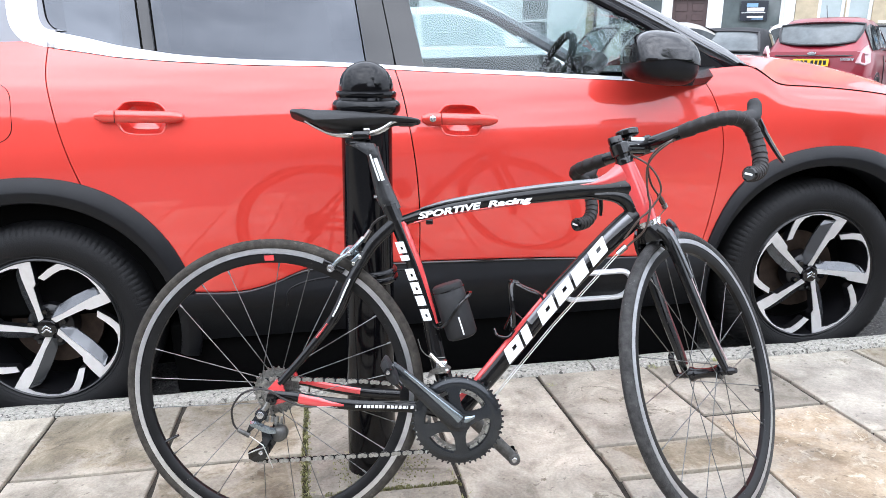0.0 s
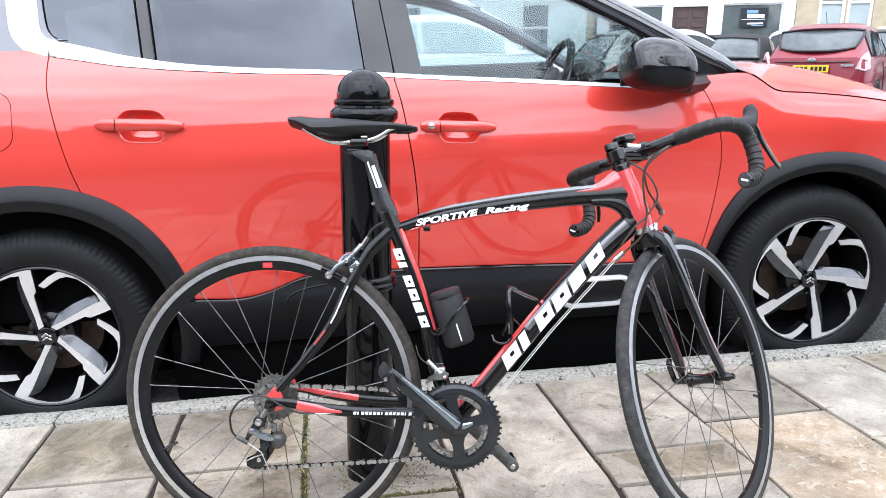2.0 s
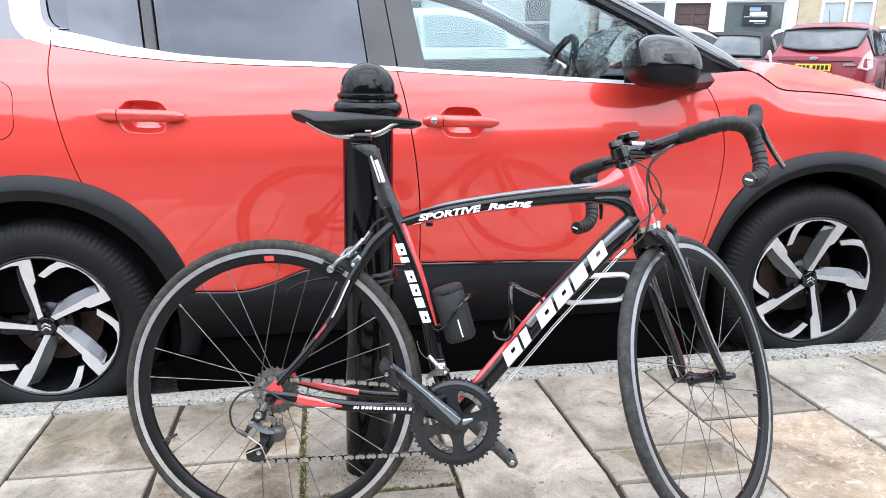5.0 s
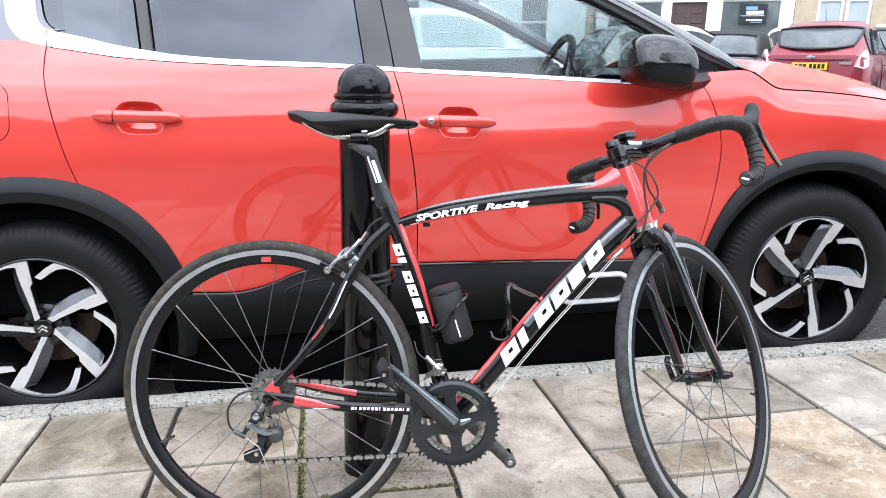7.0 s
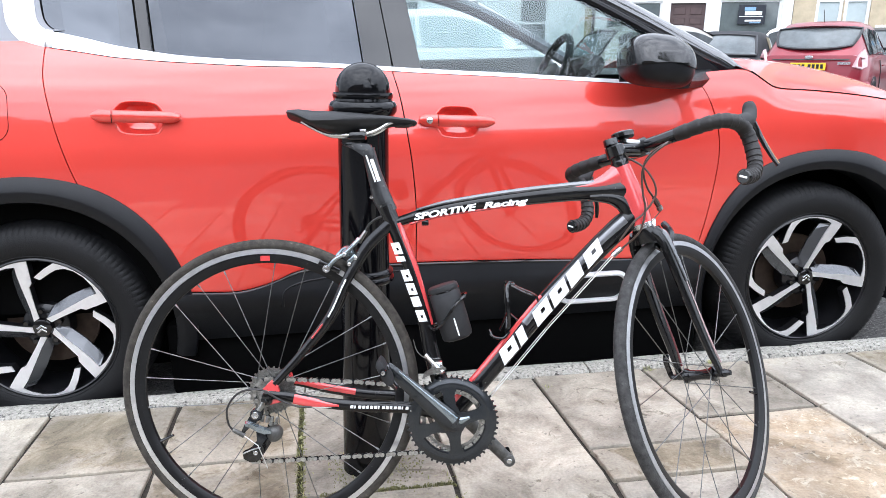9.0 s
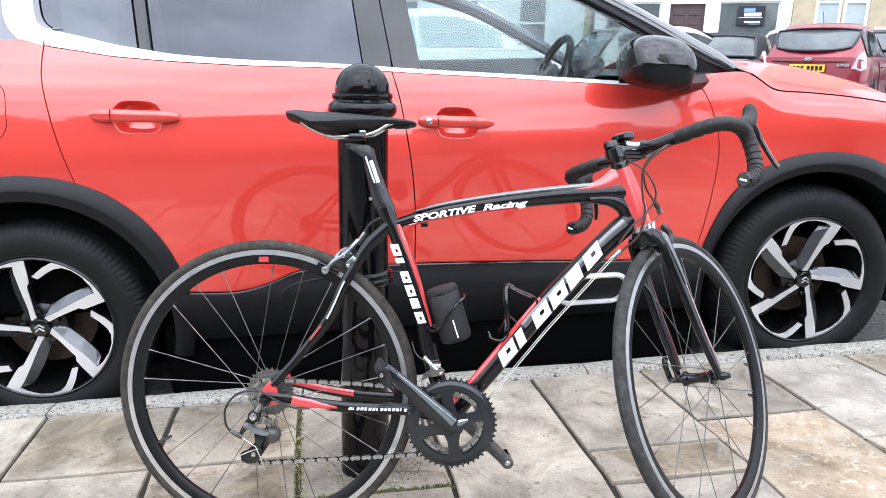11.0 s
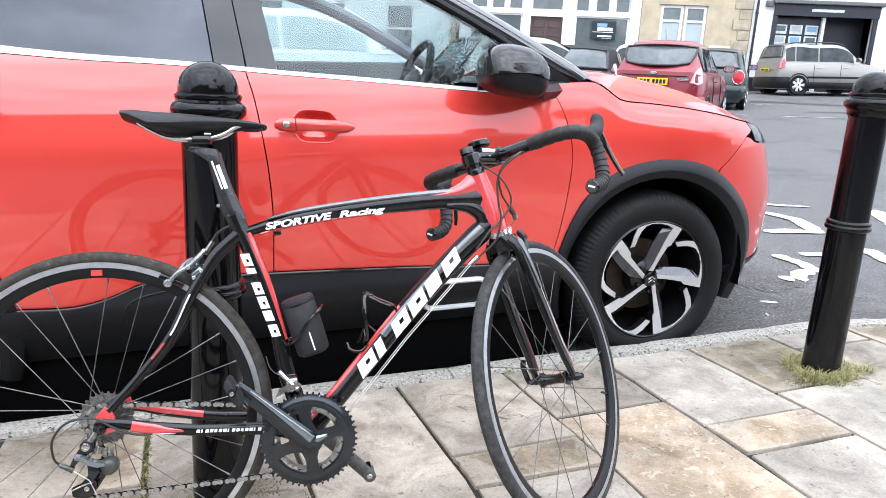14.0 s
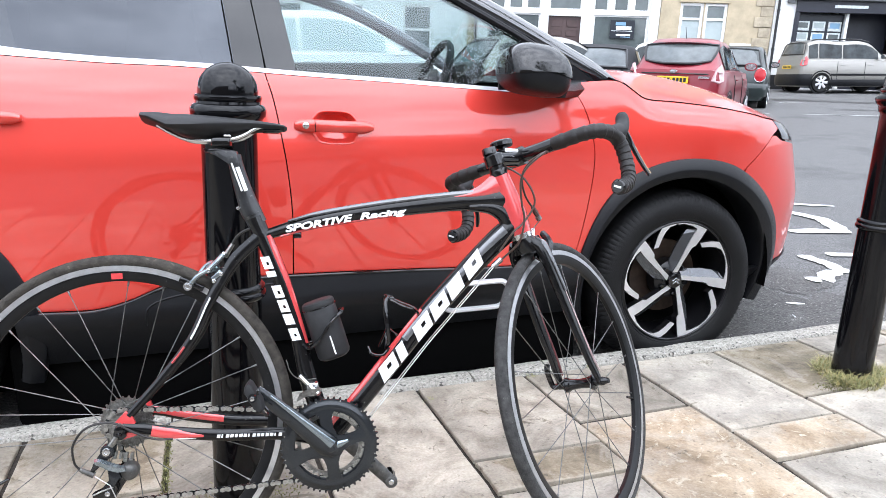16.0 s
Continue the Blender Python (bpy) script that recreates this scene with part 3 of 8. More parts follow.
bollard(1.812, 1.765)

# ---- the red car at the kerb ----
EYE0 = Vector((-0.295, -0.1, 1.015))
CAR_M = STREET @ Matrix.Translation(EYE0) @ Matrix.Scale(1.02, 4) @ Matrix.Translation(-EYE0)
car = thing("car", CAR_M, "shiny red family car with black plastic cladding, parked at the kerb", "car")
AX, AZ, CY = 1.365, 0.26, 3.12
TUCK = [(0.08, 0.06), (0.2, 0.03), (0.30, 0.012), (0.42, 0.002), (0.52, -0.003), (0.62, -0.0065), (0.72, -0.0088), (0.82, -0.0078), (0.90, 0.0030), (0.96, 0.0145), (1.02, 0.0305), (1.07, 0.0495), (1.12, 0.0755), (1.18, 0.1155)]


WING_TOP = [(0.84, 1.02), (1.0, 1.034), (1.09, 1.030), (1.135, 1.004), (1.18, 0.974), (1.22, 0.964), (1.32, 0.956), (1.45, 0.942), (1.58, 0.924), (1.73, 0.902), (1.82, 0.886), (2.2, 0.845), (2.9, 0.82)]
NOSE = [(0.1, 0.0), (0.2, 0.020), (0.3, 0.038), (0.4, 0.047), (0.5, 0.055), (0.6, 0.045), (0.7, 0.024), (0.8, 0.004), (0.9, 0.0), (1.1, 0.0)]


NOSE_L = 0.79


def plan(s):
    """Outline in plan: s runs along the flank, then round the nose."""
    if s > 1.55:
        a = min((s - 1.55) / 0.8, math.pi / 2)
        return 1.55 + NOSE_L * math.sin(a), 2.2 + 0.92 * (1 - math.cos(a)), math.sin(a)
    if s < -1.6:
        a = min((-1.6 - s) / 0.75, math.pi / 2)
        return -1.6 - 0.62 * math.sin(a), 2.2 + 0.92 * (1 - math.cos(a)), math.sin(a)
    return s, 2.2, 0.0


def flank(s, z, out=0.0):
    x, y, turn = plan(s)
    t = soft_at(TUCK, z) - out
    if s > 1.0:                                     # the wing's top rolls in towards the bonnet
        t += 0.10 * max(0, z - curve_at(((1.0, 1.0), (1.25, 0.90), (1.7, 0.82), (2.3, 0.78)), s)) * min(1, (s - 1.0) / 0.3)
        d = max(0, z - (soft_at(WING_TOP, s) - 0.085))
        t += 3.6 * d * d * min(1, max(0, (s - 1.08) / 0.2))
    sgn = 1 if s > 0 else -1
    x += (soft_at(NOSE, z) - 0.16 * max(0, z - 0.55)) * turn if s > 0 else 0
    return Vector((x - sgn * t * turn, y + t * math.sqrt(max(0, 1 - turn * turn)), z))


HANDLES = ((-1.108, -0.843, 0.950, 0.936, False), (-0.085, 0.166, 0.902, 0.888, True))


def cup_outline(x0, x1, z0, z1):
    """The recess behind a door handle, as points in x and z."""
    def mid(t):
        return x0 + (x1 - x0) * t, z0 + (z1 - z0) * t
    cup = [(mid(t)[0], mid(t)[1] + dz, 0) for t, dz in ((0.22, 0.004), (0.28, 0.030), (0.38, 0.044), (0.66, 0.043), (0.76, 0.026), (0.80, 0.0), (0.76, -0.034), (0.68, -0.052), (0.36, -0.052), (0.27, -0.034))]
    ring = smooth_line(cup, 4, loop=True)
    return ring, sum(ring, Vector()) / len(ring)


CUPS = [cup_outline(*h[:4]) for h in HANDLES]


def not_arch(c):
    if c.y < 2.5:
        for ring, mid in CUPS:
            if abs(c.x - mid.x) < 0.12 and abs(c.z - mid.y) < 0.08:
                x, z = mid.x + (c.x - mid.x) / 1.03, mid.y + (c.z - mid.y) / 1.03
                inside = False
                for p, q in zip(ring, ring[1:] + ring[:1]):
                    if (p.y > z) != (q.y > z) and x < p.x + (q.x - p.x) * (z - p.y) / (q.y - p.y):
                        inside = not inside
                if inside:
                    return False
    return all((c.x - sx * AX) ** 2 + (c.z - AZ) ** 2 > 0.440 ** 2 for sx in (-1, 1))


CUT_C = [(0.35, -1.06), (0.60, -1.13), (0.748, -1.182), (0.823, -1.204), (0.902, -1.224), (0.997, -1.243), (1.065, -1.254), (1.12, -1.256), (1.20, -1.254)]
CUT_B = [(0.35, -0.116), (0.42, -0.113), (0.60, -0.106), (0.742, -0.112), (0.872, -0.127), (0.982, -0.144), (1.055, -0.162), (1.10, -0.172)]
CUT_A = [(0.35, 0.895), (0.452, 0.927), (0.576, 0.953), (0.696, 0.970), (0.775, 0.973), (0.853, 0.961), (0.931, 0.937), (0.989, 0.905), (1.04, 0.86)]
BELT = [(-1.60, 1.20), (-1.30, 1.172), (-1.242, 1.163), (-1.13, 1.143), (-1.047, 1.127), (-0.963, 1.117), (-0.878, 1.108), (-0.791, 1.101), (-0.615, 1.088), (-0.415, 1.079), (-0.249, 1.067), (-0.061, 1.051), (0.229, 1.030), (0.529, 1.006), (0.928, 0.976), (1.05, 0.97)]
HEM = [(-1.2, 0.36), (-0.875, 0.358), (-0.72, 0.352), (-0.62, 0.372), (-0.505, 0.414), (-0.40, 0.420), (-0.119, 0.417), (0.3, 0.402), (0.657, 0.384), (0.95, 0.388)]
GAP = 0.0019


def panel(name, left, right, top, hem, nu, nv, label, material=M_RED):
    """One body panel between two shut lines, its hem and its top edge."""
    def fn(u, v):
        xg = left(0.8) + (right(0.8) - left(0.8)) * u
        for _ in range(3):
            z = hem(xg) + (top(xg) - hem(xg)) * v
            xg = left(z) + GAP + (right(z) - left(z) - 2 * GAP) * u
        return flank(xg, z)
    return part(name, sheet(fn, steps(0, 1, nu), steps(0, 1, nv), 0.016, not_arch), material, car, label)


def line(tab):
    return lambda v: soft_at(tab, v)


panel("rear_door", line(CUT_C), line(CUT_B), line(BELT), line(HEM), 210, 180, "red rear door panel")
panel("front_door", line(CUT_B), line(CUT_A), line(BELT), line(HEM), 200, 180, "red front door panel")
panel("rear_quarter", lambda z: -2.7, line(CUT_C), lambda x: 1.186, lambda x: 0.36, 80, 46, "red rear wing panel")
NOSE_CUT = [(0.2, 1.53), (0.696, 1.632), (0.822, 1.808), (0.845, 1.89), (0.895, 1.885), (0.96, 1.875)]
panel("front_wing", line(CUT_A), lambda z: curve_at(NOSE_CUT, z), line(WING_TOP), lambda x: 0.37, 70, 46, "red front wing")
panel("front_bumper", lambda z: curve_at(NOSE_CUT[:3], z) + 0.004, lambda z: 2.806, lambda x: curve_at(((1.62, 0.70), (1.81, 0.825), (1.884, 0.797), (2.2, 0.754)), x), lambda x: 0.285, 60, 34, "red front bumper")
panel("headlight", lambda z: curve_at(NOSE_CUT[3:], z) + 0.004, lambda z: 2.35, lambda x: soft_at(WING_TOP, x) - 0.003, lambda x: curve_at(((1.87, 0.822), (1.90, 0.802), (2.2, 0.770)), x), 30, 8, "smoky glass headlight", M_LAMPGLASS)
part("grille", sheet(lambda u, v: flank(2.352 + u * 0.45, 0.760 + v * 0.075), steps(0, 1, 10), steps(0, 1, 4), 0.02), M_CLAD, car)


def bonnet(u, v):
    """u from the windscreen to the nose, v from the near cut to the middle."""
    x = 1.10 + 1.19 * u
    s = x if x < 1.55 else 1.55 + 0.8 * math.asin(min(1, (x - 1.55) / NOSE_L))
    e = flank(s, soft_at(WING_TOP, s) + 0.002)
    rise = soft_at(((1.1, 0.11), (1.3, 0.14), (1.5, 0.158), (1.7, 0.165), (1.9, 0.155), (2.13, 0.10), (2.25, 0.03), (2.29, 0.0)), x)
    w = 1 - (1 - v) ** 1.8
    return (e.x, e.y + 0.004 + (CY - e.y) * v, e.z + rise * w)


hood = part("bonnet", sheet(bonnet, steps(0, 1, 40), [v ** 1.6 for v in steps(0, 1, 18)], 0.0), M_RED, car, "red bonnet")
part("bonnet_gap", tubed([flank(s, soft_at(WING_TOP, s) + 0.001, 0.0005) for s in steps(1.10, 1.90, 40)], 0.0024, 6), M_DARK, car)
m_far = Matrix.Translation((0, 2 * CY, 0)) @ Matrix.Diagonal((1, -1, 1, 1))
bm = sheet(bonnet, steps(0, 1, 40), [v ** 1.6 for v in steps(0, 1, 18)])
bmesh.ops.transform(bm, matrix=m_far, verts=bm.verts)
part("bonnet_half", bm, M_RED, car)
bm = sheet(lambda s, z: flank(s, z), steps(-2.7, 2.8, 90), steps(0.2, 1.0, 16), 0, not_arch)
bmesh.ops.transform(bm, matrix=m_far, verts=bm.verts)
part("far_flank", bm, M_RED, car, "red far side of the body")

# lower cladding with its raised pads
def clad(s, z, out=0.010):
    return flank(s, z, out + 0.018 - 0.42 * max(0, 0.300 - z) - 0.30 * max(0, z - 0.335))


part("sill_cladding", sheet(lambda x, v: clad(x, 0.165 + (soft_at(HEM, x) - 0.004 - 0.165) * v), steps(-1.0, 1.0, 90), steps(0, 1, 16), 0.06, not_arch), M_CLAD, car, "black plastic sill cladding")
part("hem_strip", tubed([flank(x, soft_at(HEM, x) - 0.004, 0.012) for x in steps(-0.87, 0.93, 60)], [(0.003, 0.004)] * 61, 6), M_GLOSSBLACK, car)
def rounded(x0, x1, z0, z1, r, n=6):
    pts = []
    for cx, cz, a0 in ((x1 - r, z1 - r, 0), (x0 + r, z1 - r, 90), (x0 + r, z0 + r, 180), (x1 - r, z0 + r, 270)):
        pts += [(cx + r * math.cos(radians(a0 + 90 * i / n)), cz + r * math.sin(radians(a0 + 90 * i / n))) for i in range(n + 1)]
    return pts


pad = [(x + (0.03 * (0.30 - z) / 0.1 if x < 0.5 else 0), z) for x, z in rounded(0.385, 0.645, 0.228, 0.338, 0.042)]
part("cladding_pad", tubed([clad(x, z, 0.013) for x, z in pad], [(0.010, 0.0125)] * len(pad), 8, loop=True, up=(0, -1, 0)), M_WHITETRIM, car, "silver-white frame of the cladding pad")
bm = bmesh.new()
bm.faces.new([bm.verts.new(clad(x, z, 0.011)) for x, z in pad])
part("pad_face", bm, M_CLAD, car)
part("pad_crease", tubed([clad(p.x, p.y, 0.009) for p in smooth_line([(-0.575, 0.29, 0), (-0.56, 0.35, 0), (-0.47, 0.378, 0), (-0.3, 0.388, 0), (-0.12, 0.392, 0)], 6)], 0.004, 6), M_CLAD, car)

# wheel arch cladding
ARCH_FRONT = [(-0.35, 0.53), (0.1, 0.525), (0.4, 0.52), (0.68, 0.510), (0.91, 0.505), (1.13, 0.501), (1.41, 0.490), (1.67, 0.486), (2.1, 0.488), (2.33, 0.480), (2.58, 0.462), (2.76, 0.454), (3.5, 0.445)]
ARCH_REAR = [(-0.35, 0.49), (0.39, 0.506), (0.66, 0.513), (0.98, 0.518), (1.16, 0.516), (1.49, 0.511), (2.0, 0.512), (3.5, 0.50)]
for sx, tab, r_in in ((1, ARCH_FRONT, 0.414), (-1, ARCH_REAR, 0.428)):
    rings = []
    for a in steps(-0.30, math.pi + 0.30, 60):
        ro = soft_at(tab, a)
        q = []
        for f, out in ((0.0, -0.09), (0.0, 0.006), (0.05, 0.016), (0.42, 0.026), (0.48, 0.025), (0.93, 0.010), (1.0, 0.004), (1.0, -0.02)):
            r = r_in + (ro - r_in) * f
            x, z = sx * AX + r * math.cos(a), AZ + r * math.sin(a)
            s = x if abs(x) < 1.55 else math.copysign(1.55 + 0.8 * math.asin(min(1, (abs(x) - 1.55) / NOSE_L)), x)
            q.append(flank(s, z, out))
        rings.append(q)
    part("wheel_arch", ring_loft(bmesh.new(), rings, True, True), M_CLAD, car, "black plastic wheel arch trim")
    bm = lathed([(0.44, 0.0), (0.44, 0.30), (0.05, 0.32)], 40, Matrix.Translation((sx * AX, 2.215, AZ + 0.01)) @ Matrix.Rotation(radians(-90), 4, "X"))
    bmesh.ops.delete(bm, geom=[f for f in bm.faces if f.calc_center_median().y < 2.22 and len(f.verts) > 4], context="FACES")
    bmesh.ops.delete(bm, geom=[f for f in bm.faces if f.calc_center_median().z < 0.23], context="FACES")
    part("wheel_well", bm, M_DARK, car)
# added low black boxes stand in for the shade beneath the sill
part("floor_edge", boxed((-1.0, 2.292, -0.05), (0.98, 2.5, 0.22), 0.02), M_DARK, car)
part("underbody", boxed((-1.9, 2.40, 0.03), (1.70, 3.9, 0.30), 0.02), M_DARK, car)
part("front_valance", sheet(lambda s, v: flank(s, curve_at(((1.70, 0.165), (1.95, 0.165), (2.15, 0.19), (2.8, 0.2)), s) + (0.281 - curve_at(((1.70, 0.165), (1.95, 0.165), (2.15, 0.19), (2.8, 0.2)), s)) * v, 0.008 - 0.09 * (1 - v) ** 1.5), steps(1.70, 2.8, 30), steps(0, 1, 6), 0.03), M_CLAD, car, "black lower bumper")

# glasshouse: belt trim, panes, pillars, roof
def pane(x, z, out=0.0):
    zb = soft_at(BELT, x)
    sunk = max(0, soft_at(TUCK, zb) - 0.072)
    return Vector((x + (x + 0.3) * 0.42 * sunk, 2.285 + sunk - out + (z - zb) * 0.40 + 0.12 * max(0, z - 1.40) ** 1.2, z))


part("belt_trim", sheet(lambda x, v: pane(x, soft_at(BELT, x) + 0.003 + v * curve_at(((-1.24, 0.052), (-1.13, 0.045), (-1.047, 0.037), (-0.963, 0.030), (-0.877, 0.023), (-0.79, 0.019), (-0.6, 0.017), (-0.4, 0.014), (0.95, 0.012)), x), 0.012), steps(-1.2235, 0.90, 60), steps(0, 1, 3), 0.03), M_WHITETRIM, car, "bright chrome window line")
part("trim_gap", tubed([pane(x, soft_at(BELT, x) + 0.0015, 0.0125) for x in steps(-1.23, 0.90, 60)], 0.0015, 6), M_DARK, car)
part("trim_joint", tubed([pane(-1.2415, z, 0.0165) for z in steps(1.166, 1.221, 6)], 0.0009, 6), M_DARK, car)
corner_in = smooth_line([(-1.222, 1.2165, 0), (-1.236, 1.2195, 0), (-1.255, 1.229, 0), (-1.270, 1.256, 0), (-1.277, 1.308, 0), (-1.287, 1.40, 0), (-1.305, 1.52, 0)], 6)
corner_out = smooth_line([(-1.224, 1.165, 0), (-1.25, 1.167, 0), (-1.288, 1.175, 0), (-1.320, 1.191, 0), (-1.356, 1.242, 0), (-1.370, 1.33, 0), (-1.392, 1.52, 0)], 6)
part("belt_trim_corner", sheet(lambda i, v: pane(corner_in[i].x + (corner_out[i].x - corner_in[i].x) * v, corner_in[i].y + (corner_out[i].y - corner_in[i].y) * v, 0.012 + 0.006 * math.sin(math.pi * v)), range(len(corner_in)), steps(0, 1, 6), 0.03), M_WHITETRIM, car, "white curved window corner trim")
inner = [(p.x + 0.030 - 0.0006 * i, max(p.y, soft_at(BELT, p.x + 0.03) + 0.050)) for i, p in enumerate(corner_in)]
part("quarter_frame", sheet(lambda i, v: pane(corner_in[i].x + (inner[i][0] - corner_in[i].x) * v, corner_in[i].y + (inner[i][1] - corner_in[i].y) * v, 0.007 - 0.005 * v), range(len(corner_in)), steps(0, 1, 3), 0.006), M_GREYTRIM, car, "grey quarter window frame")
part("frame_edge", tubed([pane(x, z, 0.004) for x, z in inner[9:]], 0.0016, 6), M_DARK, car)
part("rear_pillar_trim", sheet(lambda x, v: pane(x, 1.175 + v * 0.35, 0.009), steps(-1.75, -1.300, 8), steps(0, 1, 6), 0.03), M_GREYTRIM, car, "pale grey rear pillar panel")
A_TOP = [(-0.2, 1.53), (0.1, 1.50), (0.316, 1.437), (0.512, 1.325), (0.70, 1.225), (0.88, 1.11), (1.0, 1.03)]


def window(name, x0b, x0t, x1b, x1t, material, label, n=12):
    def fn(u, v):
        z0, z1 = soft_at(BELT, x0b + (x1b - x0b) * u) + 0.012, 1.50
        xb, xt = x0b + (x1b - x0b) * u, x0t + (x1t - x0t) * u
        zt = min(z1, soft_at(A_TOP, xb + (xt - xb) * 0.6) if xb > 0.2 else 1.50)
        return pane(xb + (xt - xb) * v, z0 + (zt - z0) * v)
    ob = part(name, sheet(fn, steps(0, 1, n * 3), steps(0, 1, n)), material, car, label)
    if sum(f.normal.y for f in ob.data.polygons) > 0:
        ob.data.flip_normals()
    ob.visible_shadow = False
    return ob


window("quarter_glass", -1.245, -1.32, -0.960, -1.00, M_GLASSDARK, "dark tinted rear quarter glass")
window("rear_window", -0.930, -0.975, -0.248, -0.30, M_GLASSDARK, "dark tinted rear door window")


def face_to(ob, p):
    """Turns a pane so that its front looks towards p."""
    me = ob.data
    if sum((Vector(p) - f.center).dot(f.normal) for f in me.polygons) < 0:
        me.flip_normals()
    return ob


def front_glass(u, v):
    xb = -0.066 + 0.991 * u
    z0, zt = soft_at(BELT, xb) + 0.010, soft_at(A_TOP, xb)
    z = z0 + (max(zt, z0 + 0.004) - z0) * v
    return pane(xb - 0.085 * v * (1 - u), z)


ob = face_to(part("front_window", sheet(front_glass, steps(0, 1, 40), steps(0, 1, 12)), M_GLASS, car, "clear front door window"), (0, -1, 1.2))
ob.visible_shadow = False
for name, xb, xt, w in (("door_pillar", -0.9445, -0.987, 0.0165), ("door_pillar", -0.207, -0.252, 0.0445), ("door_pillar", -0.110, -0.180, 0.047)):
    part(name, sheet(lambda u, v: pane(xb + (xt - xb) * v + w * (u - 0.5) * 2, soft_at(BELT, xb) + 0.012 + (1.50 - soft_at(BELT, xb)) * v, 0.006), steps(0, 1, 4), steps(0, 1, 8), 0.03), M_GLOSSBLACK, car, "gloss black window pillar")

for xb, xt in ((-0.9665, -1.009), (-0.923, -0.966), (-0.2565, -0.301), (-0.158, -0.2175)):
    part("pillar_seal", tubed([pane(xb + (xt - xb) * v, soft_at(BELT, xb) + 0.014 + (1.49 - soft_at(BELT, xb)) * v, 0.007) for v in steps(0, 1, 8)], 0.0020, 6), M_DARK, car)

# windscreen pillar, sweeping from the roof to the wing, with its seal
rail = smooth_line([(1.145, 2.350, 1.004), (1.02, 2.372, 1.075), (0.87, 2.395, 1.158), (0.69, 2.425, 1.256), (0.49, 2.455, 1.355), (0.29, 2.48, 1.435), (0.0, 2.495, 1.505), (-0.5, 2.505, 1.55), (-1.3, 2.51, 1.53)], 6)
part("windscreen_pillar", tubed(rail, [(curve_at(((0, 0.010), (6, 0.026), (20, 0.034), (60, 0.04)), i), curve_at(((0, 0.022), (5, 0.040), (60, 0.044)), i)) for i in range(len(rail))], 14), M_PILLAR, car, "gloss black windscreen pillar")
seal = smooth_line([(1.03, 2.318, 1.012), (0.90, 2.345, 1.098), (0.72, 2.375, 1.205), (0.52, 2.405, 1.312), (0.32, 2.44, 1.42), (0.1, 2.465, 1.487), (-0.3, 2.475, 1.512), (-1.2, 2.475, 1.50)], 6)
part("window_seal", tubed(seal, (0.014), 8), M_CLAD, car, "black rubber window seal")
part("sail_panel", prismed([(0.80, 1.000), (0.93, 0.988), (1.045, 0.985), (1.03, 1.02), (0.925, 1.085), (0.905, 1.085), (0.87, 1.01)], 0.02, Matrix.Translation((0, 2.283, 0))), M_CLAD, car, "black mirror sail panel")
part("roof", sheet(lambda x, v: (x, 2.50 + 1.24 * v, soft_at(((-1.7, 1.47), (-1.3, 1.54), (-0.5, 1.575), (0.0, 1.56), (0.30, 1.50)), x) + 0.03 * math.sin(math.pi * v)), steps(-1.7, 0.30, 20), steps(0, 1, 10)), M_GLOSSBLACK, car, "black roof")
face_to(part("windscreen", sheet(lambda u, v: (0.30 + 0.88 * u + 0.10 * math.sin(math.pi * v), 2.49 - 0.12 * u + (1.26 + 0.24 * u) * v, 1.50 - 0.47 * u + 0.02 * math.sin(math.pi * v)), steps(0, 1, 12), steps(0, 1, 12)), M_GLASS, car), (0.2, 3.0, 1.1)).visible_shadow = False
part("scuttle", boxed((1.02, 2.46, 0.975), (1.17, 3.78, 1.010), 0.012, Matrix.Identity(4)), M_CLAD, car, "black plastic scuttle")
for nm, x0, x1, ma in (("far_rear_window", -1.25, -0.28, M_GLASSDARK), ("far_front_window", -0.08, 0.95, M_GLASS)):
    bm = sheet(lambda x, v: pane(x, soft_at(BELT, x) + 0.01 + (min(1.50, soft_at(A_TOP, x)) - soft_at(BELT, x) - 0.01) * v), steps(x0, x1, 24), steps(0, 1, 8))
    bmesh.ops.transform(bm, matrix=m_far, verts=bm.verts)
    face_to(part(nm, bm, ma, car), (0, -1, 1.2)).visible_shadow = False
bm = tubed(rail, 0.035, 8)
bmesh.ops.transform(bm, matrix=m_far, verts=bm.verts)
part("far_pillar", bm, M_GREYTRIM, car, "pale grey pillar lining")
part("far_door_pillar", boxed((-0.30, 3.76, 1.05), (-0.07, 3.86, 1.53), 0.02), M_DARK, car)
part("rear_screen", boxed((-1.75, 2.6, 1.1), (-1.7, 3.7, 1.5), 0.01), M_GLOSSBLACK, car)

# inside
M_SEAT = mat("grey_seat_cloth", (0.13, 0.135, 0.14), 0.9, var=0.2, scale=60)
for sy in (2.70, 3.52):
    part("front_seat", boxed((-0.25, sy - 0.25, 0.45), (0.30, sy + 0.25, 0.70), 0.06), M_SEAT, car)
    rings = [[(cx + 0.07 * math.cos(a), sy + w * math.sin(a), z) for a in steps(0, 2 * math.pi, 20)[:-1]] for cx, w, z in ((-0.16, 0.2, 0.62), (-0.20, 0.25, 0.80), (-0.25, 0.25, 1.0), (-0.30, 0.20, 1.14), (-0.31, 0.12, 1.18))]
    part("seat_back", ring_loft(bmesh.new(), rings), M_SEAT, car)
    rings = [[(cx + 0.05 * math.cos(a), sy + w * math.sin(a), z) for a in steps(0, 2 * math.pi, 16)[:-1]] for cx, w, z in ((-0.315, 0.07, 1.17), (-0.325, 0.13, 1.21), (-0.335, 0.135, 1.30), (-0.345, 0.09, 1.35))]
    part("headrest", ring_loft(bmesh.new(), rings), M_SEAT, car)
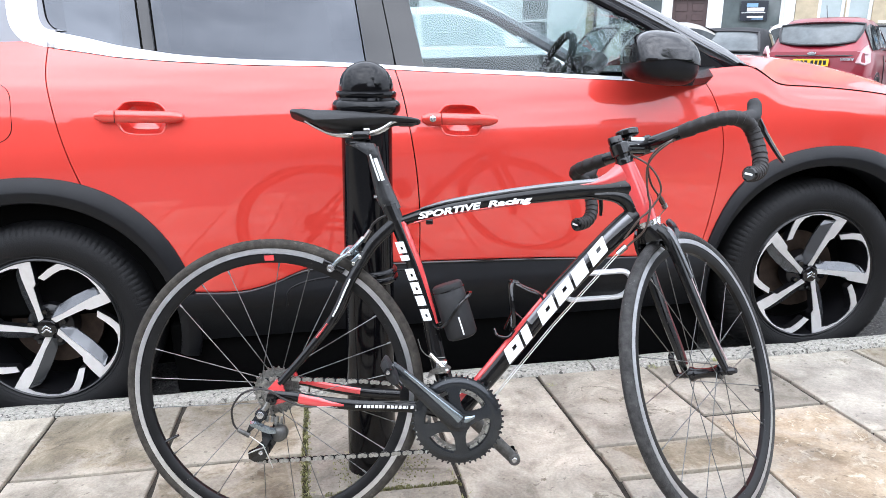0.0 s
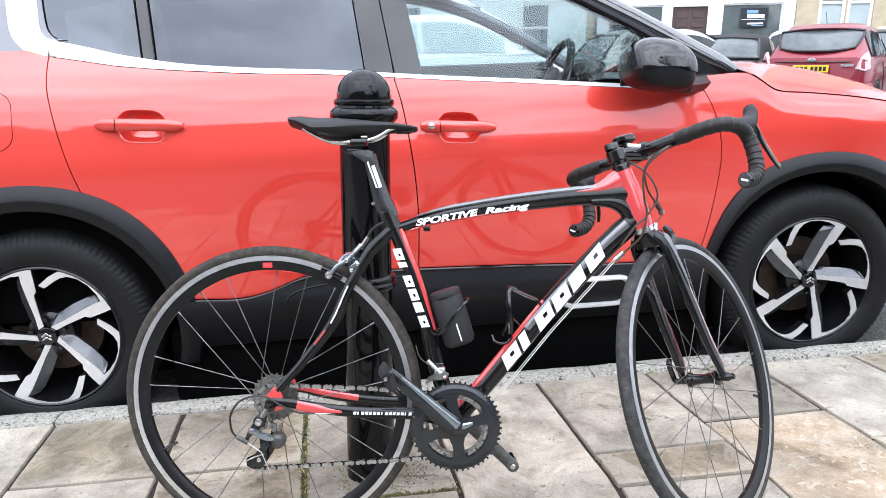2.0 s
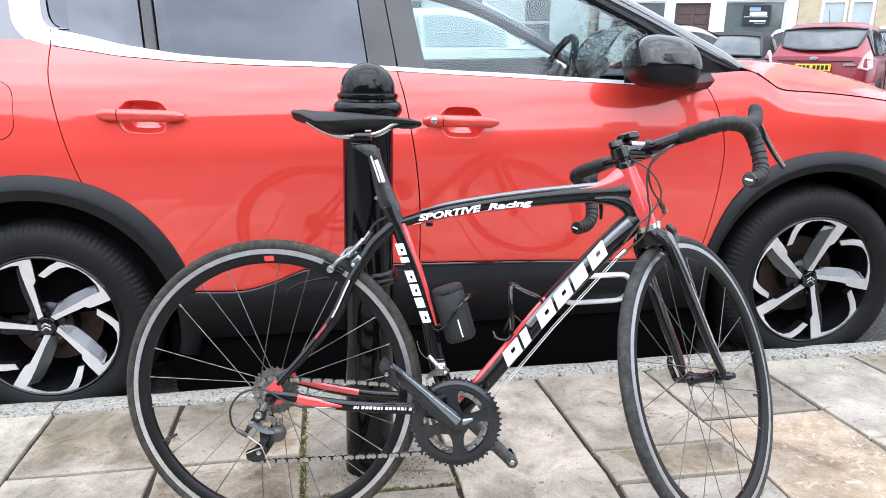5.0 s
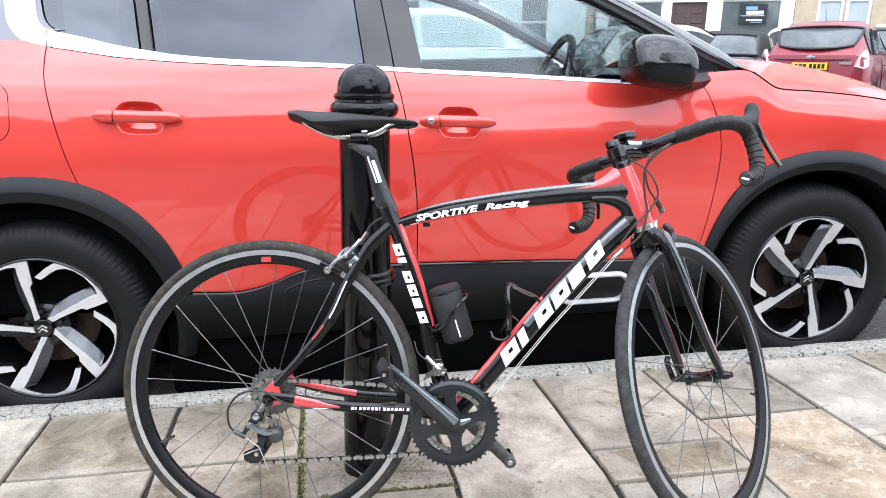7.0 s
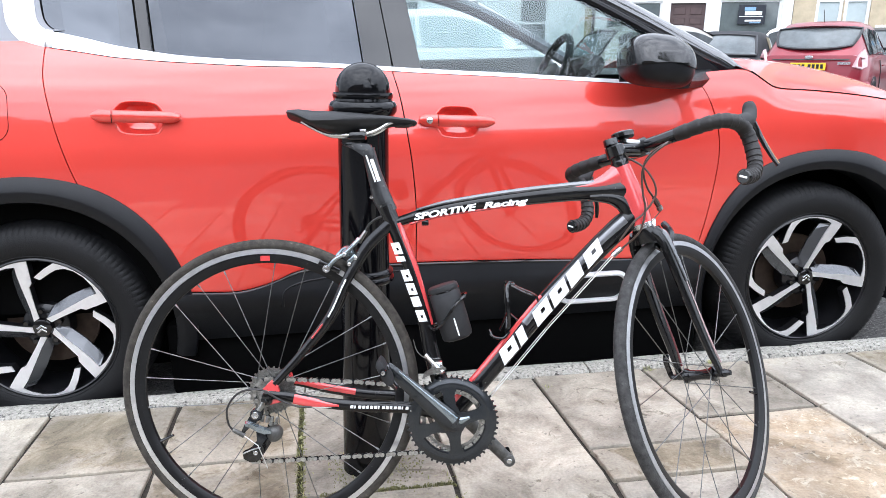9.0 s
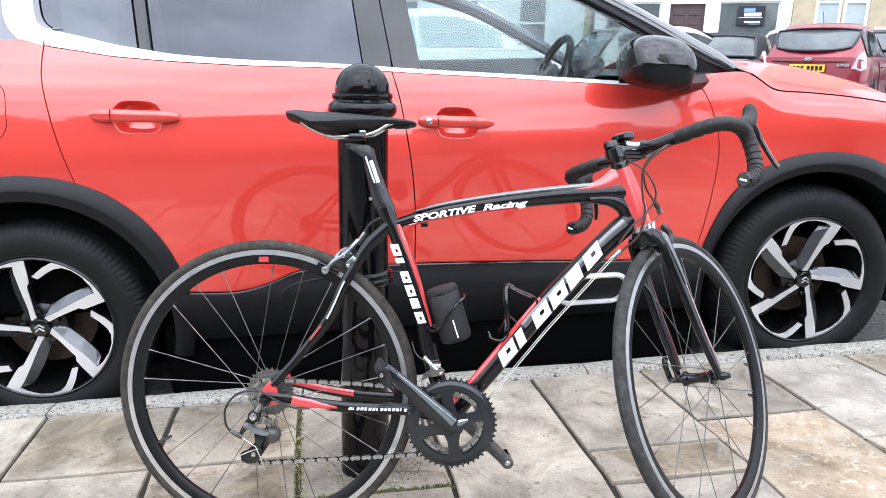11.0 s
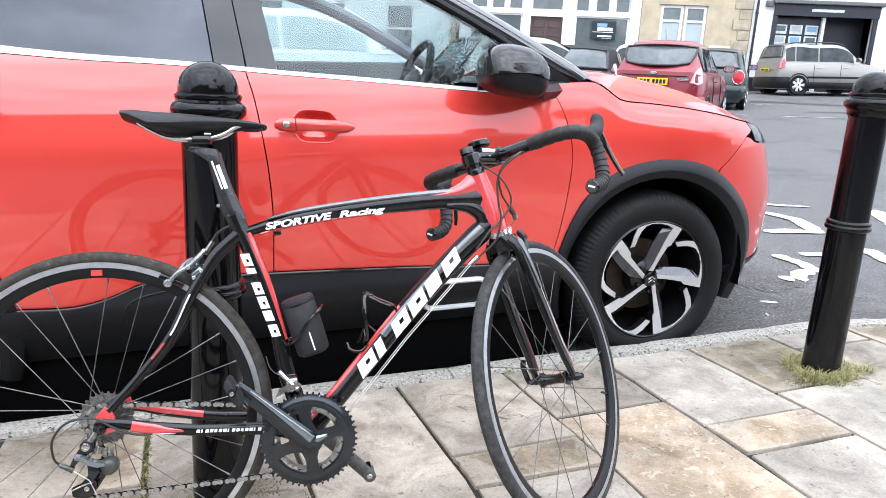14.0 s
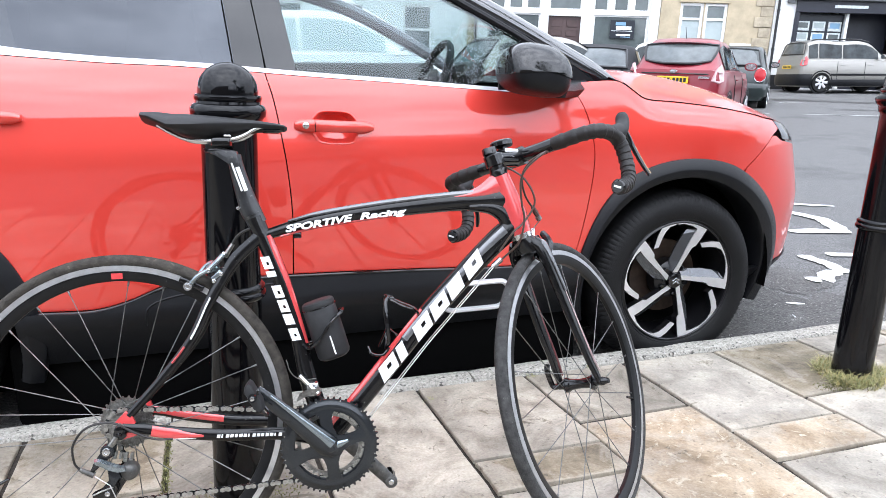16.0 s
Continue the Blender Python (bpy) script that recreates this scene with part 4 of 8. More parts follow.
part("rear_seat", boxed((-1.25, 2.45, 0.5), (-0.95, 3.8, 1.12), 0.08), M_SEAT, car)
rings = [[(x, 2.36 + 1.5 * v, z + 0.02 * math.sin(3 * v)) for x, z in ((1.10, 0.75), (0.62, 0.80), (0.58, 0.95), (0.66, 1.03), (0.85, 1.045), (1.10, 1.01))] for v in steps(0, 1, 8)]
part("dashboard", ring_loft(bmesh.new(), rings), M_CLAD, car, "dark dashboard")
part("instrument_hood", tubed([(0.60, 2.55, 1.03), (0.66, 2.60, 1.075), (0.68, 2.72, 1.085), (0.66, 2.84, 1.075), (0.60, 2.9, 1.03)], 0.035, 8), M_CLAD, car)
wheel_m = Matrix.Translation((0.50, 2.72, 1.02)) @ Matrix.Rotation(radians(-66), 4, "Y")
part("steering_wheel", tubed([wheel_m @ Vector((0.18 * math.cos(a), 0.18 * math.sin(a), 0)) for a in steps(0, 2 * math.pi, 36)[:-1]], 0.016, 8, loop=True), M_CLAD, car, "black steering wheel")
part("steering_hub", lathed([(0.001, -0.03), (0.06, -0.02), (0.075, 0.0), (0.05, 0.02), (0.001, 0.03)], 20, wheel_m), M_CLAD, car)
part("far_door_card", boxed((-1.3, 3.84, 0.4), (0.85, 3.92, 1.15), 0.03), M_SEAT, car)
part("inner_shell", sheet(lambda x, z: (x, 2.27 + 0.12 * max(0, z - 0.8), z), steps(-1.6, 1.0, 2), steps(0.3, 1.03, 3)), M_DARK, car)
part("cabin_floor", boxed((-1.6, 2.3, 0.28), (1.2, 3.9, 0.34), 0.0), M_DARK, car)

# door handles
for x0, x1, z0, z1, lock in HANDLES:
    mid = lambda t: (x0 + (x1 - x0) * t, z0 + (z1 - z0) * t)
    ring, c = cup_outline(x0, x1, z0, z1)
    bm = bmesh.new()
    ring_loft(bm, [[flank(c.x + (p.x - c.x) * f, c.y + (p.y - c.y) * f, o) for p in ring] for f, o in ((1.09, -0.0005), (1.04, 0.0022), (1.0, 0.0018), (0.95, -0.003), (0.88, -0.016), (0.75, -0.034), (0.4, -0.042), (0.02, -0.044))], True, False)
    part("handle_cup", bm, M_RED, car, "red recessed handle cup")
    pts, rs = [], []
    for t in steps(0, 1, 24):
        x, z = mid(t)
        pts.append(flank(x, z, 0.012 + 0.016 * math.sin(math.pi * min(1, max(0, (t - 0.05) / 0.9)))))
        rs.append((0.014, 0.0205 * math.sqrt(min(1, 0.22 + 9 * t)) * math.sqrt(min(1, 0.22 + 8 * (1 - t))) * (1.0 - 0.10 * t)))
    h = part("door_handle", tubed(pts, rs, 14, up=(0, 0, 1)), M_RED, car, "red body-coloured door handle")
    xg, zg = mid(0.245)
    part("handle_gap", tubed([flank(xg, zg - 0.019, 0.036), flank(xg, zg, 0.040), flank(xg, zg + 0.019, 0.036)], 0.0012, 6), M_DARK, h)
    if lock:
        p = flank(*mid(0.13), 0.033)
        part("key_lock", lathed([(0.0005, 0.006), (0.006, 0.006), (0.0105, 0.003), (0.011, -0.01)], 20, Matrix.Translation(p) @ Matrix.Rotation(radians(90), 4, "X")), M_CHROME, h, "chrome key lock")

# mirror: an upper and a lower shell that meet in a seam
def mirror_shell(scale):
    def fn(a, t):
        u = min(1, t / 0.5)
        w = (1 - (1 - u) ** 3.2) ** (1 / 3.2) * (1 - 0.14 * max(0, (t - 0.5) / 0.5) ** 2)
        ca, sa = math.cos(a), math.sin(a)
        px = math.copysign(abs(ca) ** 0.55, ca) * 0.112 * w * scale
        pz = math.copysign(abs(sa) ** 0.72, sa) * (0.091 if sa > 0 else 0.079) * w * scale
        if pz > 0:
            pz *= 1 - 0.26 * abs(px / 0.111) ** 2.2 - 0.4 * px
        else:
            pz *= 1 + 0.9 * px
        return (0.668 + px + 0.015 * t, 1.952 + 0.24 * t + 0.36 * max(0, pz) * (1 - t) + (1 - scale) * 0.10, 1.060 + pz - 0.075 * px)
    return fn


mir = part("wing_mirror", sheet(mirror_shell(1.0), steps(radians(-6), radians(186), 44), [t ** 2.2 for t in steps(0, 1, 22)]), M_GLOSSBLACK, car, "gloss black door mirror")
part("mirror_underside", sheet(mirror_shell(0.965), steps(radians(172), radians(368), 44), [t ** 2.2 for t in steps(0, 1, 22)]), M_CLAD, mir, "black lower mirror shell")
part("mirror_back", prismed([(0.59, 1.005), (0.755, 1.000), (0.765, 1.05), (0.74, 1.095), (0.64, 1.105), (0.59, 1.08)], 0.01, Matrix.Translation((0, 2.165, 0))), M_CLAD, mir)
part("mirror_foot", ring_loft(bmesh.new(), [[(x + sx * w, y, z + sz * h) for sx, sz in ((-1, -1), (1, -1), (1.3, 0), (1, 1), (-1, 1), (-1.2, 0))] for x, y, z, w, h in ((0.74, 2.05, 1.000, 0.035, 0.022), (0.80, 2.15, 1.000, 0.05, 0.022), (0.87, 2.26, 1.008, 0.08, 0.026), (0.90, 2.30, 1.010, 0.09, 0.03))]), M_CLAD, mir, "black mirror foot")

# fuel flap outline on the rear wing
flap = rounded(-1.56, -1.36, 0.88, 1.06, 0.05)
part("fuel_flap", tubed([flank(x, z, 0.0005) for x, z in flap], 0.0011, 6, loop=True), M_DARK, car)

# wheels
ARM_R = ((0.14, 10), (0.30, 7), (0.50, 4.5), (0.59, 4.0), (0.645, 0.0), (0.80, -0.5), (0.965, -0.5))
ARM_L = ((0.14, 44), (0.30, 20), (0.50, 14.5), (0.59, 13.2), (0.645, 12.6), (0.80, 11), (0.90, 9.5))
BAND_IN = ((0.90, 9.5), (0.925, 16), (0.943, 26), (0.945, 35), (0.925, 42.5), (0.875, 48), (0.79, 54), (0.69, 62))
BAND_OUT = ((0.965, -0.5), (0.988, 10), (1.0, 22), (1.0, 36), (0.985, 45.5), (0.95, 51.5), (0.86, 58), (0.725, 68.2))
FACET_A = ((0.15, 42), (0.30, 20), (0.59, 13.2), (0.86, 10.0), (0.90, 10.5))
FACET_B = ((0.20, 62), (0.34, 40), (0.56, 27), (0.76, 20), (0.85, 17))


def wheel(x, turn):
    """A five-armed two-tone alloy wheel in its tyre; the axle runs along y."""
    R = 0.2450
    base = Matrix.Translation((x, 2.2, AZ + 0.003)) @ Matrix.Rotation(radians(90), 4, "X")     # local z looks out of the car
    w = part("wheel", lathed([(R, 0.0), (R - 0.006, 0.004), (R - 0.010, 0.001), (R - 0.016, -0.03), (R - 0.03, -0.08), (R - 0.032, -0.17), (R + 0.004, -0.185), (R + 0.004, -0.02)], 64, base, loop=True), M_ALLOYDARK, car, "two-tone five-arm alloy wheel")
    tyre = [(R - 0.004, -0.004), (R + 0.004, 0.004), (R + 0.026, 0.012), (R + 0.050, 0.014), (R + 0.075, 0.008), (R + 0.093, -0.004), (R + 0.105, -0.022), (R + 0.112, -0.045), (R + 0.115, -0.09), (R + 0.112, -0.15), (R + 0.100, -0.19), (R + 0.05, -0.205), (R, -0.19)]
    bm = bmesh.new()
    seg = 432
    rings = []
    for k in range(seg):
        a = 2 * math.pi * k / seg
        q = []
        for i, (r, z) in enumerate(tyre):
            if 5 <= i <= 6 and k % 4 == 0:
                r -= 0.0022
                z -= 0.0026
            q.append(base @ Vector((r * math.cos(a), r * math.sin(a), z)))
        rings.append(q)
    ring_loft(bm, rings, True, False, True)
    part("tyre", bm, M_TYRE, w, "black road tyre with shoulder tread blocks")
    part("tyre_bead", lathed([(R + 0.003, 0.004), (R + 0.006, 0.0065), (R + 0.009, 0.004)], 64, base, loop=True), M_TYRE, w)
    for k in range(5):
        rot = base @ Matrix.Rotation(radians(turn + 72 * k), 4, "Z")

        def plate(strips, z_hub, z_rim, thick, f=1.0, drop=0.0):
            bm = bmesh.new()
            for ea, eb in strips:
                rows_v = []
                for (ra, ta), (rb, tb) in zip(ea, eb):
                    q = []
                    for r, th, low in ((ra, ta, 0), (rb, tb, drop)):
                        z = z_hub + (z_rim - z_hub) * min(1, r / 0.9) ** 1.3 - low
                        q.append(rot @ Vector((R * r * f * math.cos(radians(th)), R * r * f * math.sin(radians(th)), z)))
                    for r, th in ((rb, tb), (ra, ta)):
                        z = z_hub + (z_rim - z_hub) * min(1, r / 0.9) ** 1.3 - thick
                        q.append(rot @ Vector((R * r * f * math.cos(radians(th)), R * r * f * math.sin(radians(th)), z)))
                    rows_v.append(q)
                ring_loft(bm, rows_v)
            return bm
        PETAL, FACET = ((ARM_R, ARM_L), (BAND_IN, BAND_OUT)), ((FACET_A, FACET_B),)
        arm = part("wheel_arm", plate(PETAL, -0.020, 0.000, 0.004), M_ALLOY, w, "machined silver wheel arm", smooth=False)
        part("arm_side", plate(PETAL, -0.0245, -0.0045, 0.030, 0.995), M_ALLOYDARK, arm, smooth=False)
        part("arm_facet", plate(FACET, -0.022, -0.004, 0.03, 1.0, 0.022), M_ALLOYFACET, arm, "glossy grey facet", smooth=False)
        a = radians(turn + 72 * k - 2)
        part("wheel_bolt", lathed([(0.0005, -0.018), (0.008, -0.018), (0.010, -0.021), (0.0105, -0.05)], 6, base @ Matrix.Translation((0.056 * math.cos(a), 0.056 * math.sin(a), 0))), M_GLOSSBLACK, w, smooth=False)
    part("hub_face", lathed([(0.0005, -0.034), (0.06, -0.034), (0.075, -0.045), (0.08, -0.09)], 40, base), M_ALLOYDARK, w)
    cap = part("hub_cap", lathed([(0.0005, -0.008), (0.022, -0.009), (0.029, -0.012), (0.031, -0.018), (0.031, -0.04)], 32, base), M_GLOSSBLACK, w, "black hub cap")
    for dz in (-0.004, 0.008):
        bm = bmesh.new()
        tube(bm, [base @ Vector((-0.014, dz - 0.008, -0.0075)), base @ Vector((0, dz + 0.003, -0.006)), base @ Vector((0.014, dz - 0.008, -0.0075))], [(0.0028, 0.001)] * 3, 6, up=(0, -1, 0))
        part("badge_bar", bm, M_CHROME, cap, "small silver bar")
    part("brake_disc", lathed([(0.05, -0.105), (0.150, -0.105), (0.150, -0.125), (0.05, -0.125)], 40, base), M_BRAKE, w, "rusty brake disc")
    # black disc paints the shade seen between the wheel arms
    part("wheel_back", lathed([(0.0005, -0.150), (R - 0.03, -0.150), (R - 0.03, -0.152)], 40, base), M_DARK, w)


wheel(-AX, 21.0)
wheel(AX, 60.0)

# ---- the road bicycle leaning on the bollard ----
M_CARBON = mat("gloss_carbon", (0.005, 0.005, 0.0055), 0.22, 0.0, 0.18, coat=0.5, coat_rough=0.04, coat_ior=1.5, var=0.5, scale=90, stain=(0.20, 0.19, 0.17), stain_at=0.645, stain_scale=130)
M_DUSTCARBON = mat("dusty_carbon", (0.016, 0.017, 0.0185), 0.36, 0.0, 0.35, coat=0.3, var=0.5, scale=60, stain=(0.20, 0.195, 0.18), stain_at=0.60, stain_scale=90)
M_GREYANDSHEEN = mat("silver_grey_paint_and_sheen", (0.15, 0.152, 0.16), 0.26, 0.4, coat=0.5, var=0.15, scale=40)
M_BIKERED = mat("bike_red_gloss", (0.62, 0.060, 0.062), 0.25, 0.1, coat=1.0, var=0.1, scale=30)
M_DULLRED = mat("dull_red_carbon", (0.12, 0.012, 0.016), 0.3, coat=0.6, var=0.5, scale=60)
M_BRASS = mat("worn_brass", (0.36, 0.25, 0.14), 0.35, 0.8)
M_PALELINE = mat("pale_pink_line", (0.55, 0.40, 0.40), 0.3, 0.2, coat=0.6)
M_DUSTYCRANK = mat("dusty_far_crank", (0.075, 0.073, 0.068), 0.42, 0.3, var=0.5, scale=60, stain=(0.2, 0.19, 0.17), stain_at=0.6, stain_scale=80)
M_DECAL = mat("white_decal", (0.80, 0.80, 0.80), 0.35, coat=0.4)
M_TYREBIKE = mat("worn_bike_tyre", (0.040, 0.035, 0.029), 0.8, spec=0.3, var=0.6, scale=60, bump=0.3, bscale=300, stain=(0.17, 0.15, 0.12), stain_at=0.63, stain_scale=60)
M_TYREFRONT = mat("grey_bike_tyre", (0.036, 0.035, 0.034), 0.75, spec=0.3, var=0.6, scale=60, bump=0.3, bscale=300, stain=(0.15, 0.145, 0.14), stain_at=0.64, stain_scale=70)
M_RIM = mat("black_rim", (0.007, 0.007, 0.0075), 0.38, spec=0.25, var=0.4, scale=30, stain=(0.22, 0.21, 0.195), stain_at=0.655, stain_scale=130)
M_TRACK = mat("aluminium_brake_track", (0.70, 0.705, 0.72), 0.28, 0.9, var=0.12, scale=60)
M_TRACKDULL = mat("dull_brake_track", (0.42, 0.42, 0.43), 0.38, 0.9, var=0.15, scale=60)
M_SPOKE = mat("worn_steel_spoke", (0.15, 0.15, 0.147), 0.32, 0.9, var=0.5, scale=70)
M_STEEL = mat("bright_steel", (0.62, 0.62, 0.62), 0.25, 1.0, var=0.1, scale=60)
M_GRIME = mat("greasy_steel", (0.27, 0.265, 0.25), 0.3, 0.9, var=0.5, scale=120)
M_CRANK = mat("dark_anodised_crank", (0.022, 0.025, 0.028), 0.26, 0.45, 0.4, coat=0.35, var=0.15, scale=30, stain=(0.10, 0.10, 0.095), stain_at=0.70, stain_scale=70)
M_CHAIN = mat("bright_worn_chain", (0.36, 0.35, 0.32), 0.36, 0.8, var=0.4, scale=160)
M_CRANKLIGHT = mat("grey_metal_and_crank_glint", (0.26, 0.30, 0.32), 0.22, 0.8, coat=0.3)
M_TAPE = mat("black_bar_tape", (0.0105, 0.0085, 0.0080), 0.48, spec=0.4, var=0.35, scale=60, bump=0.12, bscale=260)
M_RUBBER = mat("hood_rubber", (0.016, 0.016, 0.017), 0.6, spec=0.35, var=0.25, scale=70)
M_SADDLE = mat("saddle_cover", (0.010, 0.010, 0.011), 0.45, spec=0.35, var=0.2, scale=50, bump=0.1, bscale=400)
M_CABLE = mat("black_cable", (0.016, 0.014, 0.013), 0.4)
M_CABLEBROWN = mat("brown_cable_housing", (0.045, 0.024, 0.017), 0.4)
M_WIRE = mat("bright_cable_wire", (0.6, 0.6, 0.58), 0.35, 0.8)

bike = thing("bicycle", STREET @ pose(-0.517, 1.412, 0.3405, -9.3, 0, -8.5), "black and red carbon road bicycle leaning on a bollard", "bicycle")
AXLE = Matrix.Rotation(radians(90), 4, "X")           # turns a lathe's z into -y


def P(x, z, y=0.0):
    return Vector((x, y, z))


def bike_wheel(name, m, tyre_mat, track, spokes, hub_w, hub_r, label, valve, grow=1.0):
    """A road wheel; spokes: (angle at the rim, side, turn along the hub flange), all in degrees."""
    ax = m @ AXLE
    g = grow
    rim = part(name, lathed([(r * g, y) for r, y in ((0.289, 0.0), (0.2895, -0.005), (0.298, -0.0105), (0.3115, -0.0112), (0.3120, 0.0), (0.3115, 0.0112), (0.298, 0.0105), (0.2895, 0.005))], 96, ax, loop=True), M_RIM, bike, label)
    for s in (-1, 1):
        part("brake_track", lathed([(0.3105 * g, s * 0.0110), (0.3110 * g, s * 0.0118), (0.3218 * g, s * 0.0115), (0.3226 * g, s * 0.0095)], 96, ax, loop=True), track, rim, "machined brake track")
        part("track_line", lathed([(0.3088 * g, s * 0.0112), (0.3090 * g, s * 0.0119), (0.3102 * g, s * 0.0119), (0.3104 * g, s * 0.0112)], 96, ax, loop=True), M_RIM, rim)
    prof = []
    for k in range(12):
        a = 2 * math.pi * k / 12
        prof.append((0.3298 * g + 0.0130 * math.cos(a), 0.0132 * math.sin(a)))
    part("tyre", lathed(prof, 120, ax, loop=True), tyre_mat, rim, "thin worn road tyre")
    part("tyre_tread", lathed([(0.3298 * g + 0.0120, 0.0045), (0.3298 * g + 0.0131, 0.002), (0.3298 * g + 0.0135, 0), (0.3298 * g + 0.0131, -0.002), (0.3298 * g + 0.0120, -0.0045)], 120, ax, loop=True), tyre_mat, rim)
    part("hub", lathed([(0.005, -hub_w / 2 - 0.022), (0.009, -hub_w / 2 - 0.020), (0.009, -hub_w / 2 - 0.004), (hub_r * 1.35, -hub_w / 2 - 0.002), (hub_r * 1.35, -hub_w / 2 + 0.003), (hub_r, -hub_w / 2 + 0.012), (hub_r * 0.85, 0),
                        (hub_r, hub_w / 2 - 0.012), (hub_r * 1.35, hub_w / 2 - 0.003), (hub_r * 1.35, hub_w / 2 + 0.002), (0.009, hub_w / 2 + 0.004), (0.009, hub_w / 2 + 0.020), (0.005, hub_w / 2 + 0.022)], 28, ax), M_GLOSSBLACK, rim, "black hub")
    for deg, side, turn in spokes:
        a, b = radians(deg), radians(deg + turn)
        p0 = m @ Vector((hub_r * 1.25 * math.cos(b), side * hub_w / 2, hub_r * 1.25 * math.sin(b)))
        p1 = m @ Vector((0.2915 * g * math.cos(a), side * 0.001, 0.2915 * g * math.sin(a)))
        part("spoke", tubed([p0, p0.lerp(p1, 0.955), p0.lerp(p1, 0.957), p1], [0.00105, 0.00105, 0.0021, 0.0021], 6), M_SPOKE, rim)
    a = radians(valve)
    part("valve", tubed([m @ Vector((r * g * math.cos(a), 0, r * g * math.sin(a))) for r in (0.292, 0.27, 0.255, 0.254)], [0.004, 0.0035, 0.003, 0.001], 8), M_GLOSSBLACK, rim)
    return rim


# rear: seven groups of three, the middle one straight to the far flange; front: crossed pairs
REAR_SPOKES = [(20.0 + 360 / 7 * k + d, s, t) for k in range(7) for d, s, t in ((-13.8, -1, -82), (0.0, 1, 0), (13.8, -1, 82))]
FRONT_SPOKES = [(8.0 + 20 * k, 1 if k % 2 else -1, 70 if (k // 2) % 2 else -70) for k in range(18)]
REAR_AT = Matrix.Translation((-0.0105, 0, 0))
rear = bike_wheel("rear_wheel", REAR_AT, M_TYREBIKE, M_TRACK, REAR_SPOKES, 0.066, 0.020, "rear wheel with a black rim", 205, 1.007)
part("rim_sticker", prismed([(-0.011, -0.006), (0.011, -0.006), (0.011, 0.006), (-0.011, 0.006)], 0.0006, Matrix.Translation((-0.006, -0.0118, 0.3025))), M_BIKERED, rear, "small red rim sticker")

# frame
tt = smooth_line([P(0.2682, 0.3688), P(0.3098, 0.3811), P(0.3591, 0.3945), P(0.4181, 0.4064), P(0.5423, 0.4223), P(0.6684, 0.4332), P(0.7532, 0.4373), P(0.8156, 0.4388)], 6)
top_tube = part("top_tube", tubed(tt, [(curve_at(((0, 0.011), (12, 0.0155), (30, 0.0185), (42, 0.019)), i), curve_at(((0, 0.010), (6, 0.0115), (18, 0.0165), (30, 0.0198), (36, 0.0215), (42, 0.026)), i)) for i in range(len(tt))], 20, up=(0, 0, 1)), M_CARBON, bike, "curved carbon top tube")
# pale strip paints the gloss reflection along the tube's top
part("tube_stripe", tubed([p + Vector((0, -0.0065, 0.0135 + 0.0005 * i / 4)) for i, p in enumerate(tt[10:38])], [(0.011, curve_at(((0, 0.003), (8, 0.0055), (27, 0.0075)), i)) for i in range(28)], 10), M_GREYANDSHEEN, top_tube, "silver-grey sheen painted along the upper face")
part("tube_red_edge", tubed([p + Vector((0, -0.0075, -0.0128 - 0.00016 * i)) for i, p in enumerate(tt[8:26])], [(0.004, 0.0028)] * 18, 8), M_BIKERED, top_tube, "red lower edge")
HT_A, HT_B = P(0.7976, 0.5020), P(0.8478, 0.3565)
AXIS = (HT_A - HT_B).normalized()
ht = [HT_A - AXIS * 0.012, HT_A - AXIS * 0.05, HT_B + AXIS * 0.05, HT_B + AXIS * 0.005]
head = part("head_tube", tubed(ht, [(0.020, 0.0205), (0.0205, 0.024), (0.0215, 0.030), (0.0225, 0.0245)], 20), M_BIKERED, bike, "glossy red head tube")
part("headset_cup", tubed([HT_A - AXIS * 0.014, HT_A - AXIS * 0.004, HT_A + AXIS * 0.002], [0.0195, 0.020, 0.0185], 20), M_GLOSSBLACK, head)
part("lower_cup", tubed([HT_B + AXIS * 0.006, HT_B - AXIS * 0.006], [0.0235, 0.023], 20), M_STEEL, head, "silver lower headset ring")
part("head_gusset", tubed(smooth_line([P(0.655, 0.4435), P(0.715, 0.4475), P(0.760, 0.4545), P(0.795, 0.470)], 4), [(curve_at(((0, 0.012), (6, 0.0195), (12, 0.020)), i), curve_at(((0, 0.004), (6, 0.011), (12, 0.026)), i)) for i in range(13)], 16), M_BIKERED, head, "red fairing into the top tube")
dt = smooth_line([P(0.8357, 0.3885), P(0.8188, 0.3708), P(0.7582, 0.3165), P(0.6332, 0.1886), P(0.5445, 0.0859), P(0.4842, 0.0158), P(0.4175, -0.0597)], 6)
down_tube = part("down_tube", tubed(dt, [(curve_at(((0, 0.018), (12, 0.0215), (36, 0.022)), i), curve_at(((0, 0.020), (8, 0.0255), (20, 0.0235), (36, 0.022)), i)) for i in range(len(dt))], 20), M_CARBON, bike, "carbon down tube")
part("tube_crook", tubed(smooth_line([P(0.7294, 0.4235), P(0.7775, 0.4210), P(0.8085, 0.4057), P(0.8244, 0.3738)], 5), [(0.0185, curve_at(((0, 0.010), (8, 0.019), (15, 0.020)), i)) for i in range(16)], 14), M_CARBON, down_tube, "curved junction of top and down tube")
lo = [dt[i] for i in range(18, 36)]
part("tube_red_edge", tubed([p + Vector((-0.0125, -0.0115, 0.0125)) for p in lo], [(0.007, curve_at(((0, 0.002), (6, 0.006), (17, 0.008)), i)) for i in range(18)], 8, up=(0, 1, 0)), M_BIKERED, down_tube, "red upper edge")
